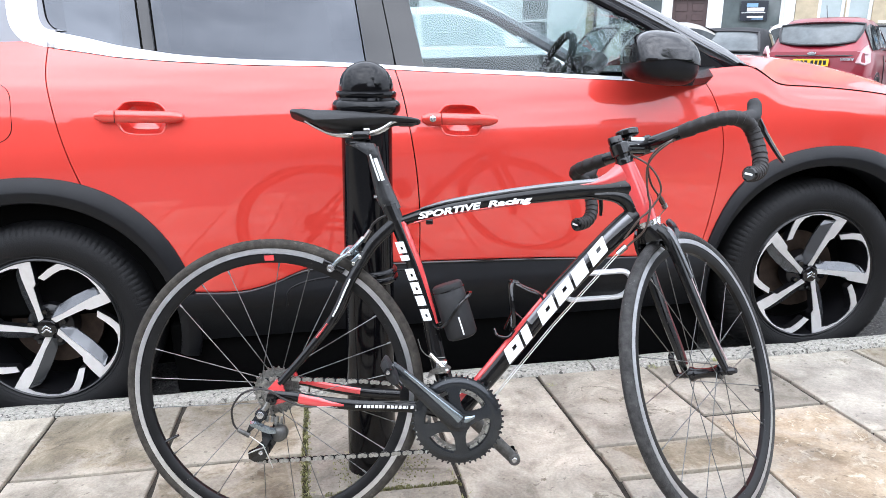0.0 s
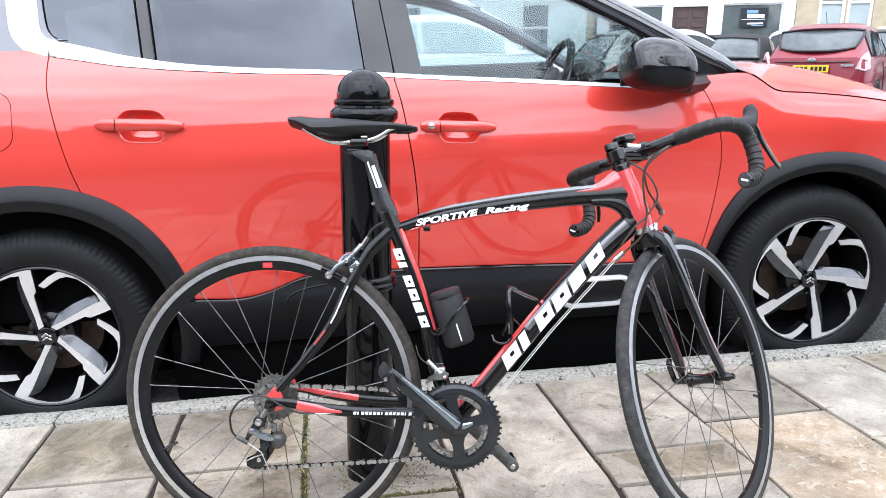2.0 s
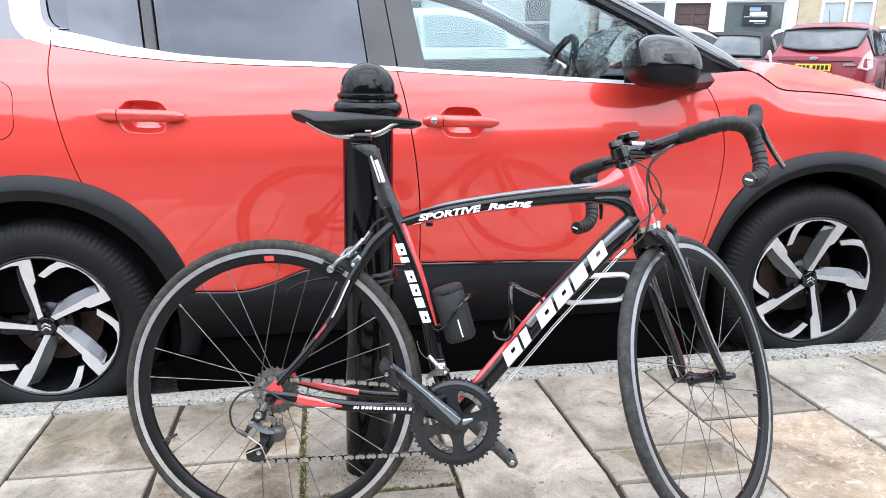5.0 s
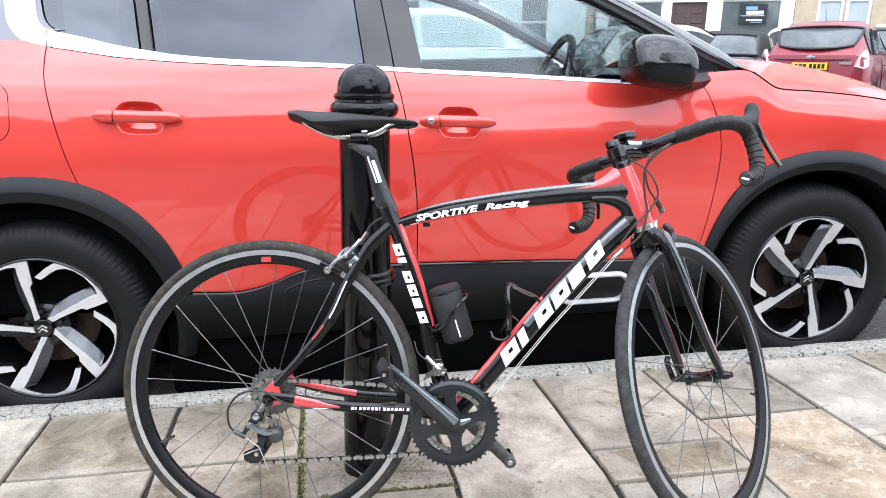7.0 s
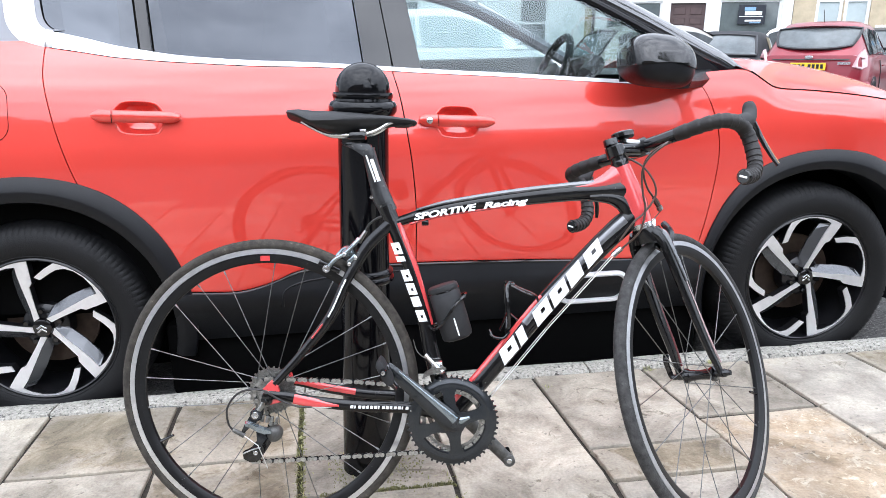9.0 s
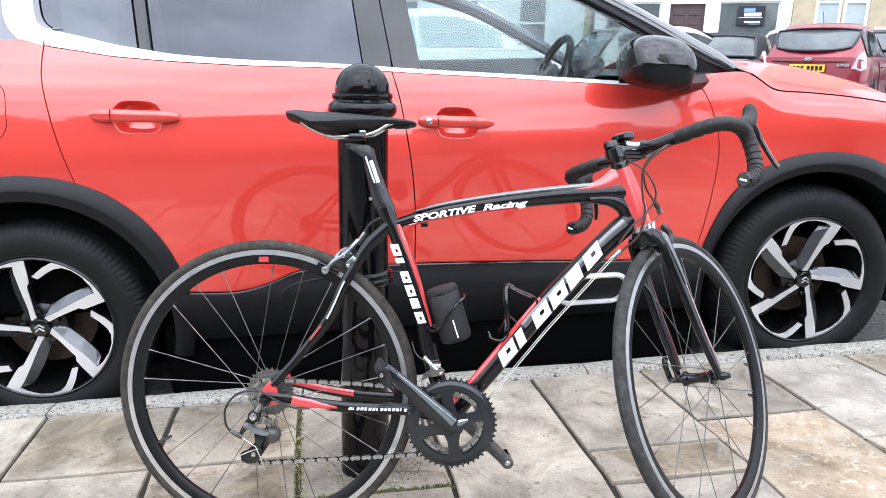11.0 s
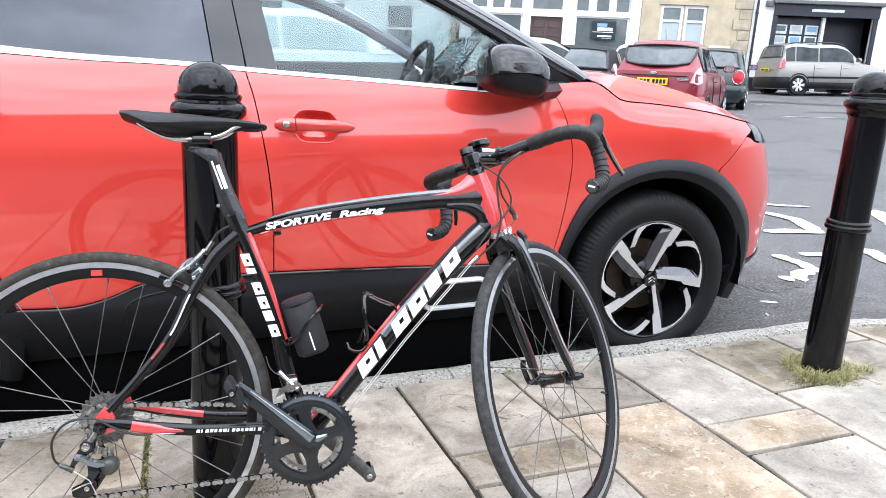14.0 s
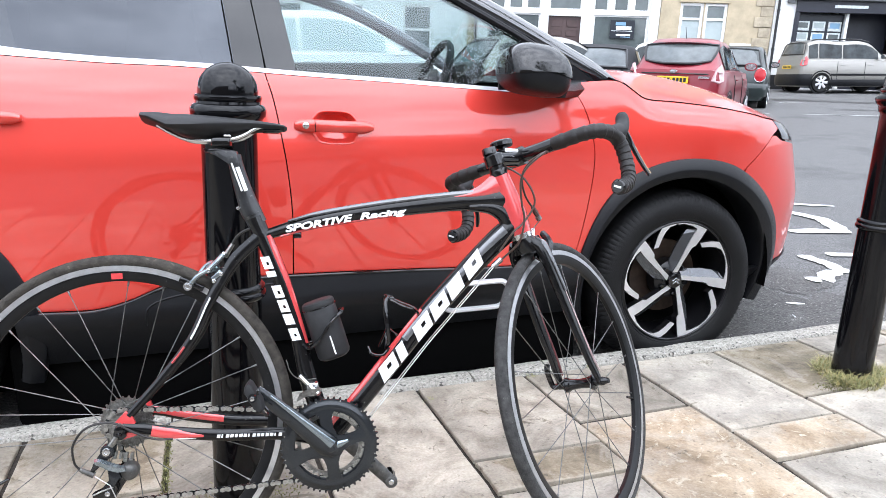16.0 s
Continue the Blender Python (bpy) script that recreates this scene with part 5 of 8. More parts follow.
# grey strip puts the down tube's silver highlight into the colour
part("tube_grey_face", tubed([p + Vector((-0.004, -0.0165, 0.006)) for p in dt[7:22]], [(0.0055, 0.011)] * 15, 10, up=(0.7, 0, 0.7)), M_GREYANDSHEEN, down_tube, "grey highlight painted along the flank")
st = smooth_line([P(0.2719, 0.4144), P(0.2830, 0.3848), P(0.2916, 0.3661), P(0.3234, 0.2744), P(0.3526, 0.1562), P(0.3687, 0.0646), P(0.4046, -0.0600)], 6)
seat_tube = part("seat_tube", tubed(st, [(curve_at(((0, 0.014), (36, 0.018)), i), curve_at(((0, 0.0185), (8, 0.0175), (24, 0.0178), (36, 0.020)), i)) for i in range(len(st))], 18, up=(0.3, 0, 1)), M_CARBON, bike, "carbon seat tube")
part("tube_red_edge", tubed([p + Vector((0.0105, -0.009, 0.002)) for p in st[11:26]], [(0.007, curve_at(((0, 0.005), (4, 0.008), (14, 0.003)), i)) for i in range(15)], 8, up=(0, 1, 0)), M_BIKERED, seat_tube, "red front edge")
part("bottom_bracket", lathed([(0.018, -0.046), (0.022, -0.044), (0.0225, 0.0), (0.022, 0.044), (0.018, 0.046)], 24, Matrix.Translation(P(0.4106, -0.0678)) @ AXLE), M_CARBON, bike)
for s in (-1, 1):
    pts = smooth_line([P(0.2851, 0.3769, 0.006 * s), P(0.2257, 0.3227, 0.012 * s), P(0.1811, 0.2506, 0.026 * s), P(0.1403, 0.1684, 0.036 * s), P(0.0790, 0.0915, 0.048 * s), P(0.0163, 0.0243, 0.060 * s)], 5)
    stay = part("seat_stay", tubed(pts, [(0.0065, curve_at(((0, 0.013), (6, 0.0125), (12, 0.0105), (25, 0.0085)), i)) for i in range(len(pts))], 12), M_CARBON, bike, "slim carbon seat stay")
    if s < 0:
        part("stay_decal", tubed([p + Vector((-0.002, -0.0058, 0.002)) for p in pts[10:16]], [(0.0012, 0.0045)] * 6, 6, up=(0.5, 0, 0.8)), M_DECAL, stay, "white and red decal")
        part("stay_red", tubed([p + Vector((-0.002, -0.0058, 0.002)) for p in pts[16:19]], [(0.0012, 0.0045)] * 3, 6, up=(0.5, 0, 0.8)), M_BIKERED, stay)
    pts = smooth_line([P(0.0041, 0.0021, 0.062 * s), P(0.0508, -0.0049, 0.061 * s), P(0.1014, -0.0167, 0.058 * s), P(0.2024, -0.0323, 0.050 * s), P(0.3127, -0.0405, 0.042 * s), P(0.3877, -0.0604, 0.036 * s)], 5)
    cs = part("chain_stay", tubed(pts, [(0.008, curve_at(((0, 0.010), (10, 0.0125), (25, 0.014)), i)) for i in range(len(pts))], 12), M_CARBON, bike, "carbon chain stay")
    lo = pts[6:14] if s < 0 else pts[3:15]
    part("stay_red", tubed([p + Vector((0, -0.0062, 0.003 if s > 0 else -0.001)) for p in lo], [(0.003, curve_at(((0, 0.011), (4, 0.0105), (7, 0.003)), i) if s < 0 else 0.008) for i in range(len(lo))], 8), M_BIKERED, cs, "red flash")
    part("dropout", prismed([(-0.016, -0.008), (-0.012, -0.026), (0.004, -0.022), (0.030, -0.016), (0.030, 0.004), (0.022, 0.030), (0.010, 0.034), (-0.010, 0.014)], 0.007, Matrix.Translation((0, 0.0615 * s - 0.0035, 0)), 0.0015), M_BIKERED, bike, "red dropout")
part("axle_nut", lathed([(0.0005, 0.078), (0.008, 0.077), (0.010, 0.073), (0.010, 0.062)], 20, AXLE), M_GLOSSBLACK, bike)

# seat post and saddle
sp = smooth_line([P(0.2780, 0.4006), P(0.2600, 0.4447), P(0.2470, 0.4920), P(0.2395, 0.5260), P(0.2365, 0.5450)], 5)
post = part("seat_post", tubed(sp, [(0.012, curve_at(((0, 0.0205), (5, 0.0200), (10, 0.0165), (15, 0.0148), (20, 0.0140)), i)) for i in range(len(sp))], 16, up=(0.9, 0, 0.2)), M_DUSTCARBON, bike, "flattened carbon seat post")
part("post_head", prismed([(0.1765, 0.5600), (0.1883, 0.5540), (0.2037, 0.5552), (0.2166, 0.5596), (0.2425, 0.5530), (0.2525, 0.5180), (0.2400, 0.5060), (0.2255, 0.5270), (0.2200, 0.5365), (0.1982, 0.5462), (0.1790, 0.5530)], 0.024, Matrix.Translation((0, -0.0122, 0)), 0.004), M_DUSTCARBON, post)
part("seat_clamp", tubed([P(0.2690, 0.4203), P(0.2645, 0.4306), P(0.2600, 0.4410)], [(0.0150, 0.0215)] * 3, 18, up=(0.9, 0, 0.3)), M_DUSTCARBON, post, "seat clamp with a bolt")
part("clamp_bolt", lathed([(0.0005, 0.0), (0.004, 0.0), (0.005, -0.003), (0.005, -0.016)], 12, Matrix.Translation(P(0.2410, 0.4345, -0.010)) @ AXLE), M_STEEL, post)
for k, (w, l) in enumerate(((0.0035, 0.062), (0.0075, 0.052))):
    c = P(0.2415 + 0.010 * k, 0.499 - 0.004 * k, -0.0128)
    d = Vector((0.30, 0, -0.95)).normalized()
    part("post_decal", tubed([c - d * l / 2, c + d * l / 2], [(0.0008, w * 0.55)] * 2, 4, up=(0.95, 0, 0.3)), M_DECAL, post, "white bar decal", smooth=False)
prof = [(0.056, 0.006, 0.6265, 0.005), (0.064, 0.045, 0.629, 0.011), (0.085, 0.064, 0.6275, 0.015), (0.12, 0.066, 0.6215, 0.020), (0.16, 0.056, 0.6165, 0.026), (0.20, 0.040, 0.6135, 0.025), (0.245, 0.026, 0.6115, 0.018), (0.29, 0.020, 0.609, 0.012), (0.325, 0.0175, 0.605, 0.009), (0.342, 0.012, 0.602, 0.007), (0.347, 0.003, 0.600, 0.003)]
rings = []
for x, w, z, h in prof:
    q = []
    for k in range(20):
        a = 2 * math.pi * k / 20
        y = w * math.cos(a)
        zz = h * 0.5 * math.sin(a) if math.sin(a) > 0 else h * 1.55 * math.sin(a) * (1 - 0.42 * abs(math.cos(a)) ** 1.5)
        q.append((x, y, z + zz - 0.018 * (abs(y) / 0.066) ** 2.2 + (0.010 if x < 0.1 else 0) * (abs(y) / 0.066) ** 2))
    rings.append(q)
saddle = part("saddle", ring_loft(bmesh.new(), rings), M_SADDLE, bike, "black racing saddle")
for s in (-1, 1):
    part("saddle_rail", tubed(smooth_line([P(0.0931, 0.6062, 0.030 * s), P(0.1181, 0.5904, 0.026 * s), P(0.1500, 0.5765, 0.022 * s), P(0.1947, 0.5737, 0.021 * s), P(0.2344, 0.5758, 0.021 * s), P(0.2610, 0.5839, 0.018 * s), P(0.2866, 0.5988, 0.012 * s), P(0.3103, 0.6008, 0.010 * s)], 5), 0.0036, 8), M_STEEL, saddle, "bright steel saddle rail")
part("rail_clamp", boxed((0.196, -0.028, 0.562), (0.234, 0.028, 0.580), 0.004), M_GLOSSBLACK, saddle)
part("clamp_bolt", boxed((0.222, -0.029, 0.580), (0.236, -0.018, 0.585), 0.0015), M_STEEL, saddle)
part("nose_cap", tubed([P(0.2985, 0.5949), P(0.3280, 0.5940), P(0.3418, 0.5980)], [(0.014, 0.006), (0.013, 0.006), (0.008, 0.004)], 10), M_GLOSSBLACK, saddle)

# fork, front wheel and bars turn together about the head
STEER_W = Matrix.Translation(Vector((-0.0112, 0, 0.0020)) + HT_B) @ Matrix.Rotation(radians(47.5), 4, AXIS) @ Matrix.Translation(-HT_B)
STEER = Matrix.Translation(HT_B) @ Matrix.Rotation(radians(48.2), 4, AXIS) @ Matrix.Translation(-HT_B)
FHUB = HT_B - AXIS * 0.386 + Vector((AXIS.z, 0, -AXIS.x)) * 0.043


def T(v):
    return STEER @ Vector(v)


front = bike_wheel("front_wheel", STEER_W @ Matrix.Translation(FHUB), M_TYREFRONT, M_TRACKDULL, FRONT_SPOKES, 0.070, 0.013, "front wheel turned aside", -15, 0.986)
crown = part("fork_crown", tubed([T(HT_B - AXIS * 0.006), T(HT_B - AXIS * 0.022), T(HT_B - AXIS * 0.040)], [(0.024, 0.023), (0.033, 0.023), (0.040, 0.020)], 18, up=STEER.to_3x3() @ Vector((1, 0, 0.3))), M_CARBON, bike, "carbon fork")
fwd = Vector((AXIS.z, 0, -AXIS.x))
for s in (-1, 1):
    a0, a1 = HT_B - AXIS * 0.018 + Vector((0, 0.022 * s, 0)), STEER.inverted() @ STEER_W @ (FHUB + Vector((0, 0.0505 * s, 0)))
    pts = smooth_line([a0, HT_B - AXIS * 0.050 + Vector((0, 0.0355 * s, 0)) + fwd * 0.004, (a0 + a1) / 2 + Vector((0, 0.006 * s, 0)) - fwd * 0.002, a1.lerp(a0, 0.2) - fwd * 0.001, a1], 6)
    leg = part("fork_leg", tubed([T(p) for p in pts], [(curve_at(((0, 0.014), (8, 0.0105), (24, 0.0065)), i), curve_at(((0, 0.016), (6, 0.0195), (14, 0.0165), (24, 0.0095)), i)) for i in range(len(pts))], 14, up=STEER.to_3x3() @ fwd), M_CARBON, crown, "carbon fork leg")
    part("leg_red", tubed([T(p + fwd * 0.0115 + Vector((0, -0.006, 0))) for p in pts[5:23]], [(0.0022, curve_at(((0, 0.0045), (17, 0.002)), i) * (1.6 if s > 0 else 0.7)) for i in range(18)], 8, up=STEER.to_3x3() @ fwd), M_DULLRED if s > 0 else M_PALELINE, leg, "red front edge" if s > 0 else "pale pink front edge")
    part("leg_grey", tubed([T(p + fwd * 0.006 + Vector((0, -0.0112, 0))) for p in pts[1:11]], [(0.003, curve_at(((0, 0.011), (4, 0.012), (9, 0.004)), i)) for i in range(10)], 10, up=STEER.to_3x3() @ fwd), M_GREYANDSHEEN, leg, "silver-grey highlight painted along the flank") if s < 0 else None
fx = STEER_W @ Matrix.Translation(FHUB)
part("quick_release", tubed([fx @ Vector((0, -0.052, 0)), fx @ Vector((0, -0.060, 0)), fx @ Vector((0, -0.066, 0)), fx @ Vector((0, -0.073, 0))], [0.010, 0.010, 0.007, 0.006], 14), M_GLOSSBLACK, crown)
part("release_lever", tubed(smooth_line([fx @ Vector((0, 0.055, 0)), fx @ Vector((-0.002, 0.070, 0.0)), fx @ Vector((-0.006, 0.074, 0.018)), fx @ Vector((-0.016, 0.072, 0.040)), fx @ Vector((-0.012, 0.070, 0.054))], 4), [(0.006, 0.007)] * 17, 8), M_GLOSSBLACK, crown, "quick release lever")

# stem and bars
CLAMP = HT_A + AXIS * 0.026
BAR = CLAMP + Vector((0.098, 0, 0.016))
part("spacer", tubed([T(HT_A + AXIS * 0.001), T(HT_A + AXIS * 0.010)], 0.0175, 18), M_CARBON, crown)
stem = part("stem", tubed([T(CLAMP - AXIS * 0.016), T(CLAMP - AXIS * 0.013), T(CLAMP + AXIS * 0.009), T(CLAMP + AXIS * 0.012)], [0.0190, 0.0225, 0.0215, 0.017], 18), M_GLOSSBLACK, bike, "black stem")
part("stem_arm", tubed([T(CLAMP + Vector((0.006, 0, 0))), T(CLAMP.lerp(BAR, 0.5)), T(BAR)], [(0.021, 0.0195), (0.021, 0.0195), (0.024, 0.0205)], 14), M_GLOSSBLACK, stem)
part("face_plate", tubed([T(BAR + Vector((0, -0.024, 0))), T(BAR + Vector((0, 0.024, 0)))], 0.0215, 16), M_GLOSSBLACK, stem)
part("stem_decal", tubed([T(BAR + Vector((-0.075, -0.0196, 0.002))), T(BAR + Vector((-0.020, -0.0206, 0.008)))], [(0.0012, 0.0042)] * 2, 4), M_DECAL, stem, smooth=False)
part("stem_decal", tubed([T(BAR + Vector((-0.060, -0.0192, -0.010))), T(BAR + Vector((-0.030, -0.0200, -0.006)))], [(0.0012, 0.0016)] * 2, 4), M_DECAL, stem, smooth=False)
part("computer_mount", tubed([T(CLAMP.lerp(BAR, 0.55) + AXIS * 0.012), T(CLAMP.lerp(BAR, 0.55) + AXIS * 0.026)], 0.011, 12), M_GLOSSBLACK, stem)
part("bike_computer", lathed([(0.0005, 0.0), (0.021, 0.0), (0.0255, 0.003), (0.0262, 0.011), (0.0235, 0.0145), (0.0005, 0.0155)], 32, STEER @ Matrix.Translation(CLAMP.lerp(BAR, 0.55) + AXIS * 0.025) @ Matrix.Rotation(radians(-6), 4, "Y")), M_GLOSSBLACK, stem, "small round bar computer")
part("computer_rim", lathed([(0.0240, 0.0135), (0.0255, 0.0120), (0.0262, 0.0135), (0.0246, 0.0152)], 32, STEER @ Matrix.Translation(CLAMP.lerp(BAR, 0.55) + AXIS * 0.025) @ Matrix.Rotation(radians(-6), 4, "Y"), loop=True), M_GREYANDSHEEN, stem)
part("bell", lathed([(0.0005, 0.0085), (0.0115, 0.0085), (0.0125, 0.0070), (0.0150, 0.0080), (0.0162, 0.0060), (0.0162, -0.006), (0.0005, -0.006)], 24, STEER @ Matrix.Translation(CLAMP + Vector((-0.006, 0.004, 0.017))) @ Matrix.Rotation(radians(-10), 4, "Y")), M_GLOSSBLACK, stem, "small black bell")
for s in (-1, 1):
    top = [(0, 0, 0), (0, 0.05 * s, 0), (0.001, 0.10 * s, 0.001), (0.003, 0.160 * s, 0.002), (0.014, 0.198 * s, 0.001), (0.044, 0.214 * s, -0.002), (0.074, 0.218 * s, -0.010)]
    low = [(0.074, 0.218 * s, -0.010), (0.091, 0.219 * s, -0.030), (0.097, 0.220 * s, -0.064), (0.090, 0.221 * s, -0.096), (0.068, 0.222 * s, -0.118), (0.040, 0.222 * s, -0.128), (0.014, 0.222 * s, -0.132)]
    bar = part("handlebar", tubed([T(BAR + Vector(p)) for p in smooth_line(top[:3], 5)], [0.0155] * 5 + [0.0150] * 6, 14), M_GLOSSBLACK, bike, "black drop handlebar")
    path = smooth_line(top[2:] + low[1:], 14)
    rs = []
    for i in range(len(path)):
        rs.append(0.0163 + 0.0022 * ((i % 7) / 7.0 - 0.5))
    tape = part("bar_tape", tubed([T(BAR + p) for p in path], rs, 14), M_TAPE, bar, "wound black bar tape")
    a, b2 = BAR + Vector(low[-1]), BAR + Vector(low[-1]) + Vector((-0.004, 0, -0.0004))
    part("end_plug", tubed([T(a), T(b2)], [0.0150, 0.0125], 16), M_GLOSSBLACK, bar, "black end plug")
    part("plug_mark", tubed([T(b2 + Vector((-0.001, -0.007, -0.004))), T(b2 + Vector((-0.001, 0.007, 0.004)))], [(0.0006, 0.0022)] * 2, 4), M_DECAL, bar, smooth=False)
    hood = smooth_line([BAR + Vector(p) for p in ((0.050, 0.216 * s, -0.004), (0.080, 0.218 * s, 0.004), (0.106, 0.219 * s, 0.012), (0.126, 0.219 * s, 0.030), (0.134, 0.218 * s, 0.050), (0.135, 0.218 * s, 0.058))], 5)
    hd = part("brake_hood", tubed([T(p) for p in hood], [(curve_at(((0, 0.016), (10, 0.0165), (18, 0.0155), (25, 0.010)), i), curve_at(((0, 0.017), (10, 0.018), (18, 0.016), (25, 0.010)), i)) for i in range(len(hood))], 14), M_RUBBER, bar, "black rubber brake hood")
    lev = smooth_line([BAR + Vector(p) for p in ((0.122, 0.219 * s, 0.018), (0.140, 0.221 * s, -0.004), (0.152, 0.226 * s, -0.036), (0.160, 0.234 * s, -0.070), (0.164, 0.242 * s, -0.094))], 5)
    part("brake_lever", tubed([T(p) for p in lev], [(curve_at(((0, 0.009), (8, 0.0055), (20, 0.0045)), i), curve_at(((0, 0.010), (8, 0.0065), (20, 0.0035)), i)) for i in range(len(lev))], 10), M_GLOSSBLACK, hd, "dark brake and gear lever")
    part("lever_line", tubed([T(p + Vector((0.0035, -0.0048, 0))) for p in lev[8:-1]], 0.0011, 6), M_BRASS, hd, "thin brass-coloured lever line")

# brakes
def caliper(m, material, name):
    b = part(name, tubed([m @ Vector((0, -0.012, 0.004)), m @ Vector((0, 0.012, 0.004))], 0.010, 14), material, bike, "dark side-pull brake caliper")
    for s in (-1, 1):
        arm = smooth_line([m @ Vector(p) for p in ((-0.018, 0.012 * s, 0.026), (-0.016, 0.026 * s, 0.006), (-0.010, 0.034 * s, -0.020), (0.0, 0.024 * s, -0.044))], 4)
        part("brake_arm", tubed(arm, [(0.0075, curve_at(((0, 0.008), (6, 0.0115), (12, 0.008)), i)) for i in range(13)], 8), material, b)
        part("brake_pad", boxed((-0.020, 0.013 if s > 0 else -0.021, -0.052), (0.026, 0.021 if s > 0 else -0.013, -0.040), 0.002, m), M_GLOSSBLACK, b)
        part("pad_bolt", lathed([(0.0005, 0.003), (0.007, 0.002), (0.008, -0.008)], 12, m @ Matrix.Translation((0, 0.026 * s, -0.045)) @ Matrix.Rotation(radians(90 * s), 4, "X")), M_STEEL, b)
    part("barrel", tubed([m @ Vector((-0.018, 0.014, 0.02)), m @ Vector((-0.020, 0.015, 0.044))], 0.0055, 10), M_STEEL, b)
    return b


def bolt_head(x, z, y, r, parent, name="bolt"):
    part(name, lathed([(0.0005, 0.001), (r * 0.45, 0.001), (r * 0.5, 0.003), (r, 0.0025), (r * 1.05, -0.006)], 14, Matrix.Translation((x, y, z)) @ Matrix.Rotation(radians(90), 4, "X")), M_STEEL, parent)


def rear_caliper():
    b = part("rear_brake", tubed([P(0.180, 0.311, -0.020), P(0.186, 0.306, 0.020)], 0.009, 14), M_CRANKLIGHT, bike, "silver side-pull brake caliper")
    near = smooth_line([P(0.206, 0.338, -0.008), P(0.193, 0.324, -0.016), P(0.178, 0.309, -0.027), P(0.157, 0.297, -0.033), P(0.140, 0.279, -0.029)], 4)
    n = len(near) - 1
    part("brake_arm", tubed(near, [(0.0055, curve_at(((0, 0.0055), (0.4, 0.0095), (0.65, 0.0085), (0.92, 0.0070), (1, 0.0055)), i / n)) for i in range(n + 1)], 12, up=(0, 1, 0)), M_CRANKLIGHT, b)
    part("brake_arm", tubed(smooth_line([P(0.195, 0.305, -0.012), P(0.180, 0.318, 0.022), P(0.160, 0.308, 0.034), P(0.140, 0.281, 0.028)], 4), 0.0075, 10), M_CRANKLIGHT, b)
    part("quick_release", boxed((-0.013, -0.005, -0.005), (0.013, 0.005, 0.005), 0.002, pose(0.194, -0.022, 0.297, 0, -42, 0)), M_CRANKLIGHT, b)
    bolt_head(0.203, 0.300, -0.027, 0.0042, b)
    bolt_head(0.188, 0.286, -0.027, 0.0042, b)
    bolt_head(0.179, 0.309, -0.034, 0.0048, b)
    bolt_head(0.138, 0.278, -0.037, 0.0085, b, "pad_bolt")
    part("barrel", tubed([P(0.209, 0.342, -0.006), P(0.198, 0.329, -0.011)], [0.005, 0.006], 10), M_STEEL, b)
    for y in (-0.019, 0.019):
        part("brake_pad", boxed((-0.026, -0.005, -0.006), (0.026, 0.005, 0.006), 0.002, pose(0.142, y, 0.281, 0, 27, 0)), M_GLOSSBLACK, b)


rear_caliper()
caliper(STEER @ Matrix.Translation(HT_B - AXIS * 0.030 + fwd * 0.046) @ Matrix.Rotation(radians(18), 4, "Y") @ Matrix.Diagonal((-1, 1, 1, 1)), M_CRANK, "front_brake")

# drivetrain on the near side
BB = P(0.4117, -0.0697)


def toothed(n, r0, r1, holes=None):
    pts = []
    for k in range(n):
        for f, r in ((0.0, r0), (0.28, r0), (0.40, r1), (0.62, r1), (0.75, r0)):
            a = 2 * math.pi * (k + f) / n
            pts.append((r * math.cos(a), r * math.sin(a)))
    return pts


def gear(n, r0, r1, r_in, y, thick, material, parent, name, c, label=""):
    bm = bmesh.new()
    out = toothed(n, r0, r1)
    inn = [(r_in * math.cos(math.atan2(z, x)), r_in * math.sin(math.atan2(z, x))) for x, z in out]
    rings = [[(c.x + x, y + dy, c.z + z) for x, z in o] for o, dy in ((inn, 0), (out, 0), (out, thick), (inn, thick))]
    ring_loft(bm, rings, True, False, True)
    return part(name, bm, material, parent, label, smooth=False)


ringset = gear(50, 0.0985, 0.1035, 0.072, -0.0500, 0.003, M_CRANK, bike, "chainring", BB, "dark toothed chainring")
SPIDER = [radians(a) for a in (16.0, 96.0, 197.0, 276.0)]


def spider_solid(c):
    """False inside the four openings of the spider plate."""
    x, z = c.x - BB.x, c.z - BB.z
    r = math.hypot(x, z)
    if r < 0.030 or r > 0.0745:
        return True
    for k, a in enumerate(SPIDER):
        fw, side = x * math.cos(a) + z * math.sin(a), abs(z * math.cos(a) - x * math.sin(a))
        if fw > 0 and side < 0.0125 + 0.35 * max(0, r - 0.060) + 0.5 * max(0, 0.040 - r):
            return True
    return False


part("spider", sheet(lambda a, r: BB + P(r * math.cos(a), r * math.sin(a), -0.0515 - 0.0105 * (1 - (r / 0.096) ** 1.6) - 0.0015 * math.exp(-((r - 0.086) / 0.006) ** 2)), steps(0, 2 * math.pi, 180), steps(0.006, 0.0962, 46), 0.0035, spider_solid), M_CRANK, ringset, "dark four-arm spider plate")
for k in range(40):
    a = 2 * math.pi * k / 40
    if abs(math.degrees(a) - 325) < 32 or abs(math.degrees(a) - 235) < 25 or abs(math.degrees(a) - 55) < 22:
        part("ring_rivet", lathed([(0.0005, 0.0462), (0.0022, 0.0460), (0.0026, 0.0445)], 8, Matrix.Translation(BB + P(0.0665 * math.cos(a), 0.0665 * math.sin(a))) @ AXLE), M_STEEL, ringset)
gear(34, 0.068, 0.0720, 0.060, -0.0425, 0.0025, M_GRIME, ringset, "inner_ring", BB, "greasy inner chainring")
